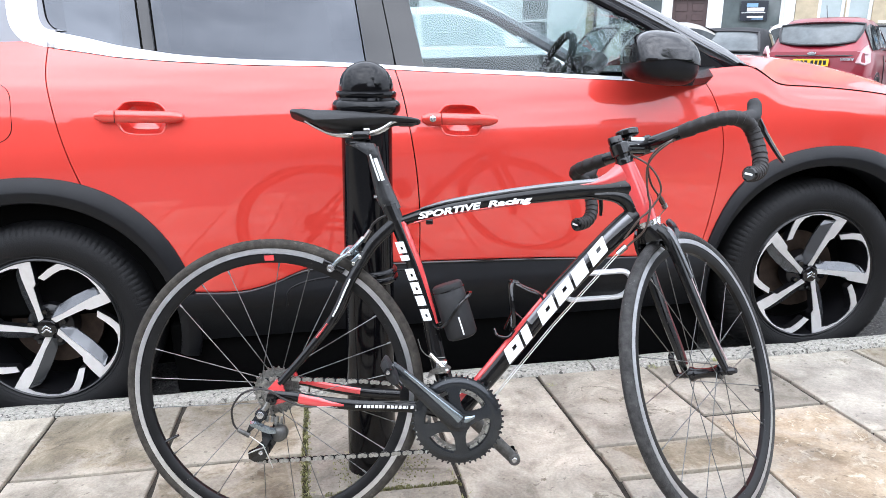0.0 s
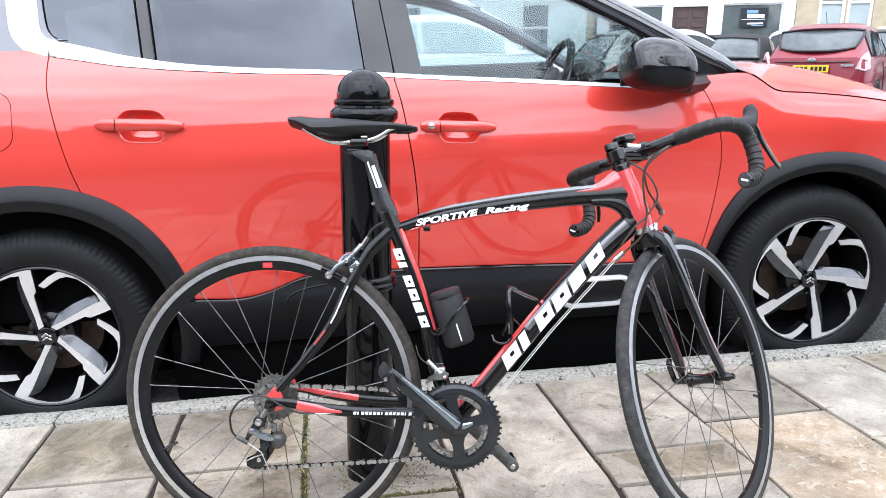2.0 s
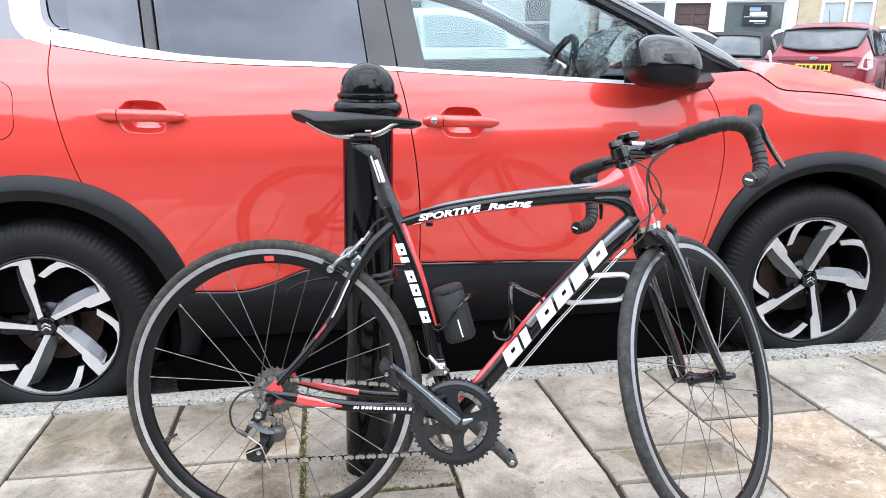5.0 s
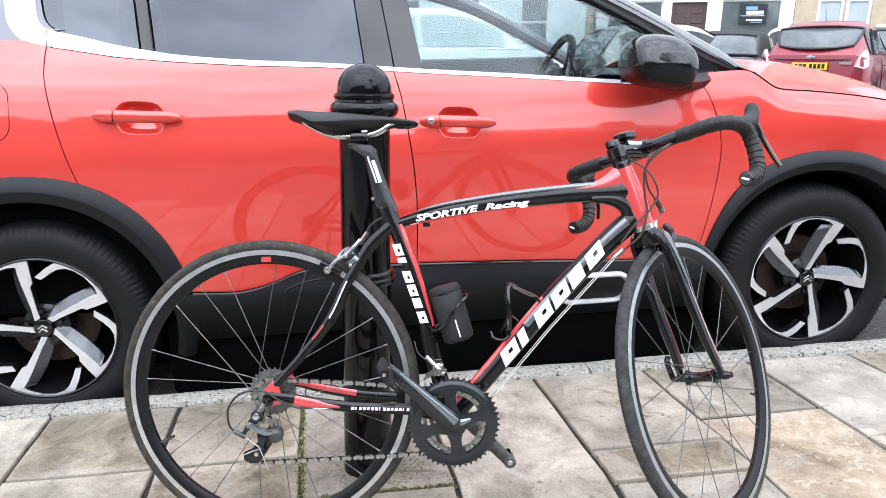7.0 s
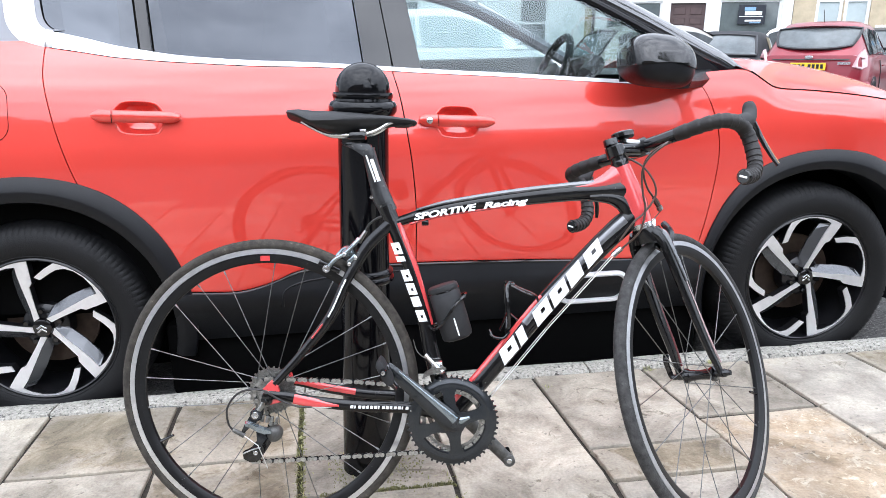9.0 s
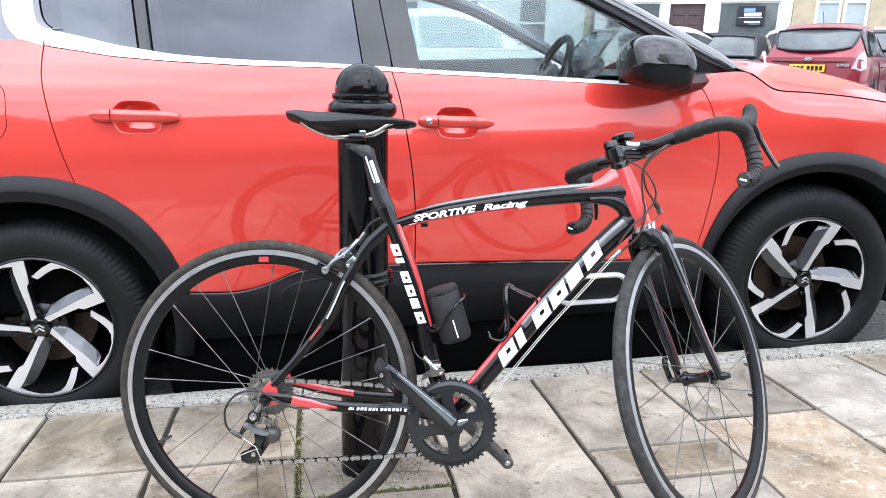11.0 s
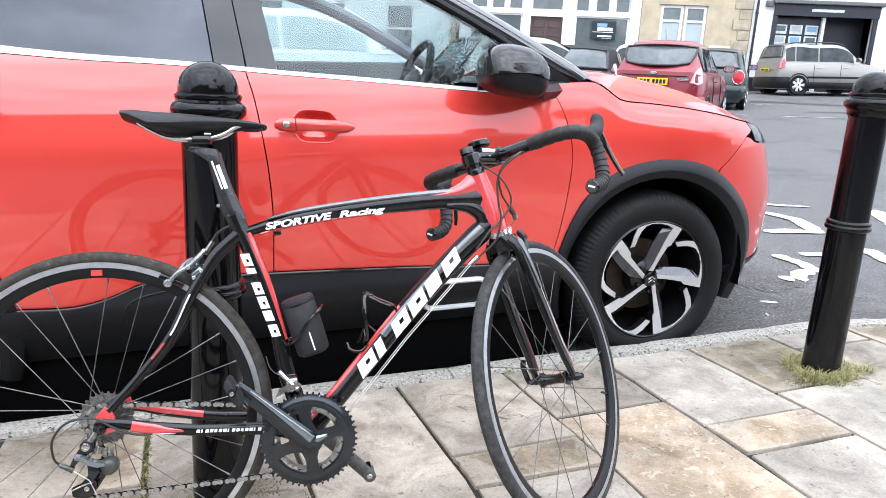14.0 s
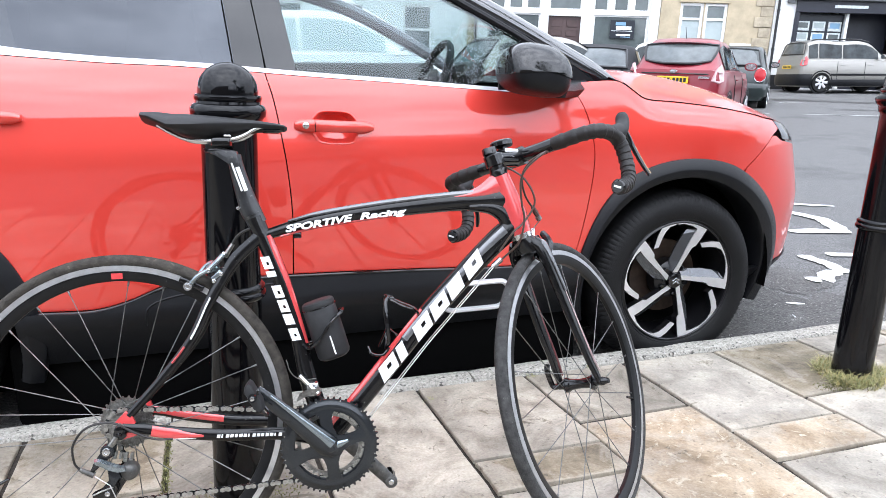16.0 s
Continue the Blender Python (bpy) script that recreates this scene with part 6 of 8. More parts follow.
for k in range(12):
    a = radians(15 + 30 * k)
    part("ring_pin", lathed([(0.0005, 0.0522), (0.0016, 0.0520), (0.002, 0.0505)], 8, Matrix.Translation(BB + P(0.0965 * math.cos(a), 0.0965 * math.sin(a))) @ AXLE), M_STEEL, ringset)
arm_d = (P(0.2700, 0.0655) - BB)
pts = [BB + arm_d * t + P(0, 0, y) for t, y in ((-0.09, -0.062), (0.0, -0.066), (0.12, -0.068), (0.45, -0.071), (0.85, -0.077), (1.0, -0.079))]
cr = part("crank_arm", tubed(pts, [(0.006, 0.013), (0.008, 0.0235), (0.009, 0.0225), (0.008, 0.0180), (0.0075, 0.0145), (0.006, 0.011)], 14, up=(0.7, 0, 0.7)), M_CRANK, bike, "dark grey crank arm")
# lighter wedges paint the highlights of the glossy dark crank
part("crank_face", tubed([p + Vector((0.006, -0.0062, 0.007)) for p in pts[1:5]], [(0.003, 0.0105), (0.003, 0.009), (0.002, 0.0055), (0.0015, 0.003)], 10, up=(0.7, 0, 0.7)), M_CRANKLIGHT, cr, "pale highlight painted on the crank")
d = Vector((math.cos(SPIDER[0]), 0, math.sin(SPIDER[0])))
part("crank_face", tubed([BB + P(0.003, 0.004, -0.0685), BB + d * 0.022 + P(0, 0, -0.0655), BB + d * 0.040 + P(0, 0, -0.0620)], [(0.003, 0.009), (0.003, 0.007), (0.0012, 0.003)], 10, up=(-d.z, 0, d.x)), M_CRANKLIGHT, cr, "pale highlight painted on the crank")
part("crank_cap", lathed([(0.0005, 0.0735), (0.008, 0.0735), (0.011, 0.071), (0.012, 0.06)], 24, Matrix.Translation(BB) @ AXLE), M_CRANK, cr)
left_d = P(0.5441, -0.2098) - BB
pts = [BB + left_d * t + P(0, 0, y) for t, y in ((0.0, 0.062), (0.3, 0.066), (0.8, 0.072), (1.0, 0.074))]
cl = part("crank_arm", tubed(pts, [(0.008, 0.019), (0.008, 0.0165), (0.0075, 0.0150), (0.0065, 0.0145)], 12, up=(0.7, 0, 0.7)), M_DUSTYCRANK, bike, "dusty grey far crank arm")


def pedal(c, s, rot, parent, size=1.0):
    m = Matrix.Translation(c) @ Matrix.Rotation(radians(rot), 4, "Y") @ Matrix.Diagonal((size, 1, size, 1))
    b = part("pedal", tubed([m @ Vector((0, 0, 0)), m @ Vector((0, 0.03 * s, 0)), m @ Vector((0, 0.062 * s, 0))], [0.0085, 0.010, 0.008], 12), M_GLOSSBLACK, parent, "black clipless pedal")
    part("pedal_body", prismed([(-0.030, -0.004), (-0.020, -0.011), (0.026, -0.012), (0.040, -0.004), (0.040, 0.004), (0.020, 0.010), (-0.026, 0.010), (-0.034, 0.006)], 0.040, m @ Matrix.Translation((0, 0.014 if s > 0 else -0.054, 0)), 0.002), M_RUBBER, b)
    part("pedal_loop", tubed([m @ Vector(p) for p in ((0.036, 0.016 * s, 0.0), (0.054, 0.020 * s, 0.004), (0.060, 0.034 * s, 0.006), (0.054, 0.048 * s, 0.004), (0.036, 0.052 * s, 0.0))], 0.0035, 8), M_GLOSSBLACK, b)
    part("pedal_bolt", lathed([(0.0005, 0.001), (0.005, 0.0005), (0.0065, -0.003)], 12, m @ Matrix.Translation((0, 0.0635 * s, 0)) @ Matrix.Rotation(radians(90 if s < 0 else -90), 4, "X")), M_STEEL, b)


pedal(BB + arm_d + P(0, 0, -0.082), -1, 62, cr, 0.85)
pedal(BB + left_d + P(0, 0, 0.080), 1, 200, cl, 0.42)
part("crank_end", lathed([(0.0005, 0.009), (0.011, 0.009), (0.0145, 0.006), (0.0145, -0.006)], 20, Matrix.Translation(BB + left_d + P(0, 0, 0.0735)) @ AXLE), M_DUSTYCRANK, cl)
part("crank_end_bolt", lathed([(0.0005, 0.0), (0.005, 0.0), (0.007, -0.002), (0.007, -0.006)], 16, Matrix.Translation(BB + left_d + P(0, 0, 0.0630)) @ AXLE), M_STEEL, cl)

cass = None
for k in range(9):
    r = 0.0545 - 0.0036 * k
    g = gear(int(28 - 1.75 * k), r - 0.0030, r + 0.0010, 0.015, -0.0215 - 0.0037 * k, 0.0017, M_GRIME, bike if cass is None else cass, "cassette" if cass is None else "sprocket", P(0, 0), "greasy steel sprocket cassette" if cass is None else "")
    cass = cass or g
part("cassette_core", lathed([(0.016, 0.018), (0.018, 0.02), (0.018, 0.056), (0.012, 0.060)], 24, AXLE), M_GRIME, cass)

# chain: links in a row round sprocket, cage and chainring
UP, LP = P(0.0041, -0.0859, -0.052), P(-0.0368, -0.1380, -0.052)


def arc(c, r, a0, a1, y, n=10):
    return [P(c.x + r * math.cos(radians(a0 + (a1 - a0) * i / n)), c.z + r * math.sin(radians(a0 + (a1 - a0) * i / n)), y) for i in range(n + 1)]


run = arc(BB, 0.0712, 98, -94, -0.0425, 24) + [P(0.3270, -0.1430, -0.0440), P(0.1017, -0.1510, -0.049)] + arc(LP, 0.0175, -88, -190, -0.052, 6) + [P(-0.0204, -0.1125, -0.052)] + arc(UP, 0.0165, 210 - 180, 95, -0.050, 5)
run += arc(P(0, 0), 0.0335, 250, 85, -0.045, 14) + [P(0.1990, 0.0225, -0.0450), BB + P(-0.0099, 0.0705, -0.0425)]
bm, bm_in = bmesh.new(), bmesh.new()
length = [0]
for a, b in zip(run, run[1:]):
    length.append(length[-1] + (b - a).length)
pos, k = 0.0, 0
while pos < length[-1] - 0.0127:
    def along(d):
        for i in range(len(run) - 1):
            if d <= length[i + 1]:
                return run[i].lerp(run[i + 1], (d - length[i]) / max(1e-6, length[i + 1] - length[i]))
        return run[-1]
    a, b = along(pos), along(pos + 0.0127)
    w, into = (0.0027, bm) if k % 2 else (0.0018, bm_in)
    d = (b - a).normalized()
    nrm = Vector((-d.z, 0, d.x))
    for s in (-1, 1):
        o = Vector((0, s * (w + 0.0006), 0))
        q = []
        for t, h in ((-0.34, 0.0022), (-0.12, 0.0046), (0.14, 0.0046), (0.5, 0.0026), (0.86, 0.0046), (1.12, 0.0046), (1.34, 0.0022)):
            q.append((t, h))
        outl = [a + d * (0.0127 * t) + nrm * h for t, h in q] + [a + d * (0.0127 * t) - nrm * h for t, h in q[::-1]]
        f = [into.verts.new(p + o) for p in outl]
        g = [into.verts.new(p + o + Vector((0, s * 0.001, 0))) for p in outl]
        into.faces.new(f)
        into.faces.new(g[::-1])
        for i in range(len(f)):
            into.faces.new((f[i], f[i - 1], g[i - 1], g[i]))
    lathe(bm, [(0.0021, -0.0044), (0.0024, -0.0042), (0.0024, 0.0042), (0.0021, 0.0044)], 7, Matrix.Translation(a) @ AXLE)
    pos += 0.0127
    k += 1
chain = part("chain", bm, M_CHAIN, bike, "worn bicycle chain", smooth=False)
part("chain_core", bm_in, M_CRANK, chain, smooth=False)

# rear derailleur
def gear_blank(c):
    """A small toothed guide wheel."""
    return prismed([(c.x + x, c.z + z) for x, z in toothed(11, 0.0150, 0.0180)], 0.004, Matrix.Translation((0, c.y - 0.002, 0)))


der = part("rear_derailleur", prismed([(-0.012, -0.024), (-0.007, -0.030), (-0.011, -0.050), (-0.024, -0.054), (-0.040, -0.066), (-0.050, -0.080), (-0.057, -0.077), (-0.049, -0.060), (-0.041, -0.049), (-0.031, -0.036), (-0.022, -0.026)], 0.016, Matrix.Translation((0, -0.082, 0)), 0.003), M_CRANK, bike, "dark rear derailleur")
part("hanger_plate", prismed([(-0.018, 0.003), (-0.011, 0.010), (-0.001, 0.013), (0.007, 0.009), (0.012, -0.002), (0.011, -0.014), (0.002, -0.024), (-0.010, -0.029), (-0.016, -0.024), (-0.017, -0.012)], 0.004, Matrix.Translation((0, -0.0692, 0)), 0.001), M_GRIME, der, "silver gear hanger plate")
part("axle_nut", lathed([(0.0005, 0.081), (0.004, 0.080), (0.0065, 0.076), (0.0115, 0.075), (0.0125, 0.072), (0.0125, 0.066)], 14, Matrix.Translation(P(0.0005, -0.0085)) @ AXLE), M_GLOSSBLACK, der, "black axle nut", smooth=False)
part("hanger_finger", tubed([P(-0.0050, -0.0120, -0.078), P(-0.0095, -0.0220, -0.080), P(-0.0180, -0.0320, -0.081)], [(0.004, 0.0045), (0.004, 0.0055), (0.004, 0.006)], 10), M_GRIME, der, "silver hanger arm")
part("pivot_collar", lathed([(0.006, 0.086), (0.0115, 0.0855), (0.013, 0.083), (0.013, 0.070)], 20, Matrix.Translation(P(-0.0222, -0.0382)) @ AXLE), M_CRANK, der)
part("pivot_bolt", lathed([(0.0005, 0.0870), (0.003, 0.0870), (0.0038, 0.0890), (0.0075, 0.0885), (0.0088, 0.086), (0.0088, 0.07)], 18, Matrix.Translation(P(-0.0222, -0.0382)) @ AXLE), M_STEEL, der)
part("link_body", ring_loft(bmesh.new(), [[P(x - 0.003, z + h, y + 0.004), P(x, z + h * 0.55, y - 0.007), P(x + 0.001, z - h * 0.7, y - 0.006), P(x, z - h, y + 0.004), P(x, z, y + 0.010)] for x, z, y, h in ((-0.045, -0.058, -0.082, 0.005), (-0.034, -0.058, -0.088, 0.0075), (-0.019, -0.065, -0.090, 0.0095), (-0.003, -0.073, -0.086, 0.0085), (0.010, -0.077, -0.078, 0.005))]), M_CRANKLIGHT, der, "polished parallelogram link")
part("link_strut", prismed([(-0.024, -0.072), (-0.004, -0.080), (0.002, -0.094), (-0.008, -0.098), (-0.012, -0.112), (-0.023, -0.111), (-0.020, -0.092)], 0.012, Matrix.Translation((0, -0.082, 0)), 0.002), M_CRANK, der, "dark lower link")
part("knuckle", lathed([(0.0005, 0.079), (0.011, 0.078), (0.0165, 0.073), (0.0185, 0.062), (0.0170, 0.050), (0.010, 0.046)], 22, Matrix.Translation(P(0.0125, -0.0870)) @ AXLE), M_DUSTYCRANK, der, "grey spring housing")
for k in range(4):
    part("sprung_tooth", boxed((-0.003, -0.074, -0.007), (0.003, -0.066, 0.007), 0.0015, pose(-0.0105 + 0.0105 * k, 0, -0.0510 - 0.001 * k, 0, 12, 0)), M_GRIME, der)
for y in (-0.046, -0.0605):
    part("cage_plate", tubed([UP + P(0, 0, y + 0.052), LP + P(0, 0, y + 0.052)], [(0.0009, 0.012), (0.0009, 0.0165)], 8, up=(0.8, 0, -0.6)), M_GLOSSBLACK, der, smooth=False)
for c in (LP, UP):
    part("jockey_wheel", gear_blank(c), M_GLOSSBLACK, der, smooth=False)
foot = part("cage_foot", prismed([(-0.0585, -0.1265), (-0.036, -0.1165), (-0.0135, -0.1105), (-0.0105, -0.122), (-0.0150, -0.137), (-0.026, -0.1485), (-0.043, -0.149), (-0.057, -0.141)], 0.016, Matrix.Translation((0, -0.076, 0)), 0.004), M_GLOSSBLACK, der, "black cage plate")
# grey line paints the highlight on the black plate's top edge
part("foot_edge", tubed([P(-0.0560, -0.1275, -0.0765), P(-0.0360, -0.1190, -0.0770), P(-0.0160, -0.1135, -0.0765)], 0.0016, 6), M_GRIME, foot)
part("jockey_bolt", lathed([(0.0005, 0.0770), (0.0028, 0.0770), (0.0034, 0.0785), (0.0052, 0.0780), (0.0060, 0.075), (0.0060, 0.07)], 14, Matrix.Translation(P(-0.0278, -0.1262)) @ AXLE), M_STEEL, der)
part("gear_cable", tubed(smooth_line([P(0.0994, -0.0277, -0.064), P(0.0660, -0.0245, -0.068), P(0.0305, -0.0073, -0.074), P(-0.0102, 0.0178, -0.080), P(-0.0560, 0.0128, -0.084), P(-0.0836, -0.0199, -0.084), P(-0.0835, -0.0560, -0.083), P(-0.0740, -0.0725, -0.080)], 6), 0.0024, 8), M_CABLE, der, "black gear cable loop")
part("cable_barrel", tubed([P(-0.0755, -0.0715, -0.079), P(-0.0690, -0.0755, -0.079), P(-0.0660, -0.0770, -0.079), P(-0.0500, -0.0855, -0.078)], [0.004, 0.0055, 0.0050, 0.0068], 10), M_DUSTYCRANK, der)
part("cable_tail", tubed([P(-0.0500, -0.0865, -0.079), P(-0.0190, -0.1065, -0.085), P(-0.0080, -0.1380, -0.083), P(-0.0015, -0.1600, -0.080)], 0.0011, 6), M_WIRE, der)
part("gear_wire", tubed([P(0.0994, -0.0277, -0.064), P(0.3627, -0.0492, -0.040)], 0.001, 6), M_WIRE, bike)

# front derailleur
fd = part("front_derailleur", boxed((0.366, -0.036, 0.030), (0.392, -0.016, 0.062), 0.004, Matrix.Identity(4)), M_STEEL, bike, "silver front derailleur")
for yy in (-0.0475, -0.036):
    part("cage_plate", prismed([(0.346, 0.026), (0.366, 0.036), (0.392, 0.042), (0.400, 0.047), (0.392, 0.053), (0.372, 0.050), (0.352, 0.040)], 0.0018, Matrix.Translation((0, yy, 0.0))), M_GRIME, fd)
part("link_arm", tubed([P(0.3537, 0.0771, -0.026), P(0.3738, 0.0558, -0.030), P(0.3938, 0.0404, -0.045)], 0.006, 8), M_STEEL, fd)
part("derailleur_wire", tubed(smooth_line([P(0.3266, 0.1102, -0.02), P(0.3348, 0.0846, -0.024), P(0.3538, 0.0692, -0.026), P(0.3866, 0.0679, -0.026)], 5), 0.0010, 6), M_GRIME, fd)

# tool bottle in its cage, empty second cage
bm = bmesh.new()
ax0, ax1 = P(0.3941, 0.2319), P(0.4288, 0.1082)
rings = []
for t, f in ((0.0, 0.86), (0.02, 0.97), (0.06, 1.0), (0.10, 1.0), (0.115, 0.97), (0.13, 1.0), (0.5, 1.02), (0.92, 1.0), (0.97, 0.93), (1.0, 0.75)):
    c = ax0.lerp(ax1, t)
    d = (ax1 - ax0).normalized()
    n1 = Vector((-d.z, 0, d.x))
    rings.append([c + n1 * (math.copysign(abs(math.cos(a)) ** 0.8, math.cos(a)) * 0.0355 * f) + Vector((0, math.copysign(abs(math.sin(a)) ** 0.8, math.sin(a)) * 0.0355 * f, 0)) for a in steps(0, 2 * math.pi, 28)[:-1]])
bag = part("tool_bottle", ring_loft(bm, rings), M_RUBBER, bike, "black zipped tool bottle")
d = (ax1 - ax0).normalized()
n1 = Vector((-d.z, 0, d.x))
part("zip", tubed([ax0 + d * 0.014 + n1 * (0.0362 * math.cos(a)) + Vector((0, 0.0362 * math.sin(a), 0)) for a in steps(0, 2 * math.pi, 28)[:-1]], 0.0013, 6, loop=True), M_GLOSSBLACK, bag)
part("bottle_mark", tubed([ax0.lerp(ax1, 0.58) + Vector((0.006, -0.0362, 0)), ax0.lerp(ax1, 0.90) + Vector((0.006, -0.0358, 0))], [(0.0005, 0.0016)] * 2, 4, up=(1, 0, 0.2)), M_DECAL, bag, "pale lettering bar", smooth=False)
for s in (-1, 1):
    part("cage_strap", tubed(smooth_line([P(0.3592, 0.1415, 0.010 * s), P(0.3771, 0.1349, 0.032 * s), P(0.4007, 0.1570, 0.0385 * s), P(0.4241, 0.1910, 0.037 * s), P(0.4447, 0.2071, 0.022 * s), P(0.4486, 0.2111, 0.0)], 5), [(0.0035, 0.0035)] * 26, 8), M_GLOSSBLACK, bag, "black cage arm")
cage = part("bottle_cage", tubed([P(0.5732, 0.1385), P(0.5435, 0.1674), P(0.5243, 0.1248)], [(0.008, 0.003)] * 3, 8), M_GLOSSBLACK, bike, "empty black bottle cage")
for s in (-1, 1):
    part("cage_arm", tubed(smooth_line([P(0.5391, 0.1182, 0.008 * s), P(0.5437, 0.1448, 0.030 * s), P(0.5412, 0.1890, 0.036 * s), P(0.5408, 0.2283, 0.026 * s), P(0.5574, 0.2305, 0.010 * s)], 5), [(0.0045, 0.0035)] * 21, 8), M_GLOSSBLACK, cage)
    part("cage_arm", tubed(smooth_line([P(0.5446, 0.2323, 0.015 * s), P(0.5771, 0.2151, 0.024 * s), P(0.6086, 0.1999, 0.014 * s), P(0.6050, 0.1803, 0.006 * s)], 5), [(0.004, 0.003)] * 16, 8), M_GLOSSBLACK, cage)
part("cage_lip", tubed(smooth_line([P(0.4997, 0.1273, -0.012), P(0.5077, 0.1137, -0.022), P(0.5294, 0.1102, -0.024), P(0.5450, 0.1223, -0.014)], 5), 0.003, 8), M_GLOSSBLACK, cage)

# cables at the front and along the down tube
L0 = T(BAR + Vector((0.0, -0.085, -0.012)))
L1 = T(BAR + Vector((0.0, -0.075, -0.014)))
fb = T(HT_B - AXIS * 0.030 + fwd * 0.050 + AXIS * 0.045)
part("brake_cable", tubed(smooth_line([L0, P(0.888, 0.535, -0.05), P(0.860, 0.516, -0.04), P(0.847, 0.486, -0.02), P(0.859, 0.444, 0.0), P(0.883, 0.410, 0.01), P(0.894, 0.387, 0.01)], 7), 0.0024, 8), M_CABLEBROWN, bike, "brown front brake cable")
part("gear_cable", tubed(smooth_line([L1, P(0.886, 0.533, -0.055), P(0.851, 0.504, -0.05), P(0.839, 0.475, -0.04), P(0.842, 0.425, -0.034), P(0.847, 0.394, -0.034), P(0.835, 0.345, -0.034), P(0.8020, 0.3125, -0.030), P(0.7874, 0.3003, -0.028)], 7), 0.0024, 8), M_CABLEBROWN, bike, "brown gear cable")
part("gear_cable", tubed(smooth_line([P(0.812, 0.513, 0.01), P(0.820, 0.507, 0.0), P(0.847, 0.486, -0.02), P(0.867, 0.453, -0.03), P(0.870, 0.421, -0.03), P(0.844, 0.384, -0.031), P(0.821, 0.366, -0.036), P(0.79, 0.325, -0.034)], 7), 0.0024, 8), M_CABLEBROWN, bike, "brown gear cable")
clip = part("cable_clip", tubed([P(0.876, 0.420, 0.006), P(0.884, 0.406, 0.008), P(0.889, 0.398, 0.010)], [0.0045, 0.0065, 0.005], 8), M_CABLEBROWN, bike, "brown cable adjuster")
part("clip_screw", tubed([P(0.889, 0.398, 0.010), P(0.893, 0.390, 0.011)], [0.007, 0.007], 8), M_GRIME, clip)
fb = P(0.894, 0.389, 0.011)
part("brake_wire", tubed([fb, T(HT_B - AXIS * 0.030 + fwd * 0.060 + Vector((0, 0.015, 0.02)))], 0.0012, 6), M_WIRE, bike)
part("cable_stop", tubed([P(0.7949, 0.3082, -0.028), P(0.7760, 0.2914, -0.027)], 0.0065, 10), M_STEEL, bike, "cable adjuster")
for dy in (-0.024, -0.004):
    part("gear_wire", tubed([P(0.7798, 0.2914, dy), P(0.6368, 0.1377, dy), P(0.4574, -0.0735, dy)], 0.0012, 6), M_WIRE, bike, "bright gear wire")
part("brake_cable", tubed(smooth_line([P(0.2999, 0.3860, 0.0), P(0.2622, 0.3905, 0.006), P(0.2324, 0.3744, 0.012), P(0.2166, 0.3484, 0.015)], 5), 0.0028, 8), M_CABLE, bike)
part("cable_boot", tubed([P(0.2226, 0.3584, 0.014), P(0.2047, 0.3324, 0.014)], [0.0045, 0.006], 8), M_GRIME, bike)
part("cable_guide", boxed((0.352, -0.008, 0.368), (0.368, 0.004, 0.380), 0.002), M_GLOSSBLACK, bike)


# decals: slanted blocks where the maker's mark stands, words where they are plain words
def blocks(origin, along_d, up_d, n, pitch, width, height, parent, name, slant=0.25):
    """A row of plain white slanted blocks that stand for a maker's mark."""
    a, u = along_d.normalized(), up_d.normalized()
    for k in range(n):
        o = origin + a * pitch * k
        bm = bmesh.new()
        wide = (1.0, 0.46, 1.0, 1.0, 0.86, 1.0)[k % 6]
        slot = (0.44 * wide, 0.69 * wide, 0.42, 0.68) if k % 6 in (0, 2, 3, 5) and height > 0.01 else None
        rects = [(0.0, wide, 0.0, 1.0)] if slot is None else [(0.0, slot[0], 0.0, 1.0), (slot[1], wide, 0.0, 1.0), (slot[0], slot[1], 0.0, slot[2]), (slot[0], slot[1], slot[3], 1.0)]
        for x0, x1, h0, h1 in rects:
            quad = [o + a * (width * x + slant * height * h) + u * (height * h) for x, h in ((x0, h0), (x1, h0), (x1, h1), (x0, h1))]
            f = [bm.verts.new(p) for p in quad]
            g = [bm.verts.new(p + Vector((0, 0.002, 0))) for p in quad]
            bm.faces.new(f)
            bm.faces.new(g[::-1])
            for i in range(4):
                bm.faces.new((f[i], f[i - 1], g[i - 1], g[i]))
        part(name, bm, M_DECAL, parent, "white block decal", smooth=False)


blocks(P(0.532, 0.048, -0.0262), P(0.237, 0.267, 0), P(-0.74, 0.67), 6, 0.0575, 0.050, 0.031, down_tube, "decal_block", 0.50)
blocks(P(0.2815, 0.331, -0.0185), P(0.0615, -0.187, 0.0), P(0.95, 0.30), 6, 0.0325, 0.0275, 0.0185, seat_tube, "decal_block", 0.25)
blocks(P(0.184, -0.0335, -0.0605), P(0.135, -0.008, 0.008), P(0.05, 1.0), 15, 0.0088, 0.0066, 0.0062, bike.children[[c.name.split(".")[0] for c in bike.children].index("chain_stay")], "decal_block", 0.15)
for word, x, z, sz, rot in (("SPORTIVE", 0.3365, 0.3815, 0.0195, 8.0), ("Racing", 0.4915, 0.4035, 0.0182, 5.2)):
    lettering("lettering", word, sz, Matrix.Translation(P(x, z, -0.0195)) @ Matrix.Rotation(radians(90), 4, "X") @ Matrix.Rotation(radians(rot), 4, "Z"), M_DECAL, top_tube, 0.0012, 0.25, 1.62 if word.isupper() else 2.0, "white lettering")

# ---- the far side of the square: buildings ----
M_SANDSTONE = mat("dressed_sandstone", (0.47, 0.39, 0.27), 0.85, var=0.18, scale=2.2, bump=0.2, bscale=25, stain=(0.34, 0.29, 0.21), stain_at=0.60, stain_scale=1.6)
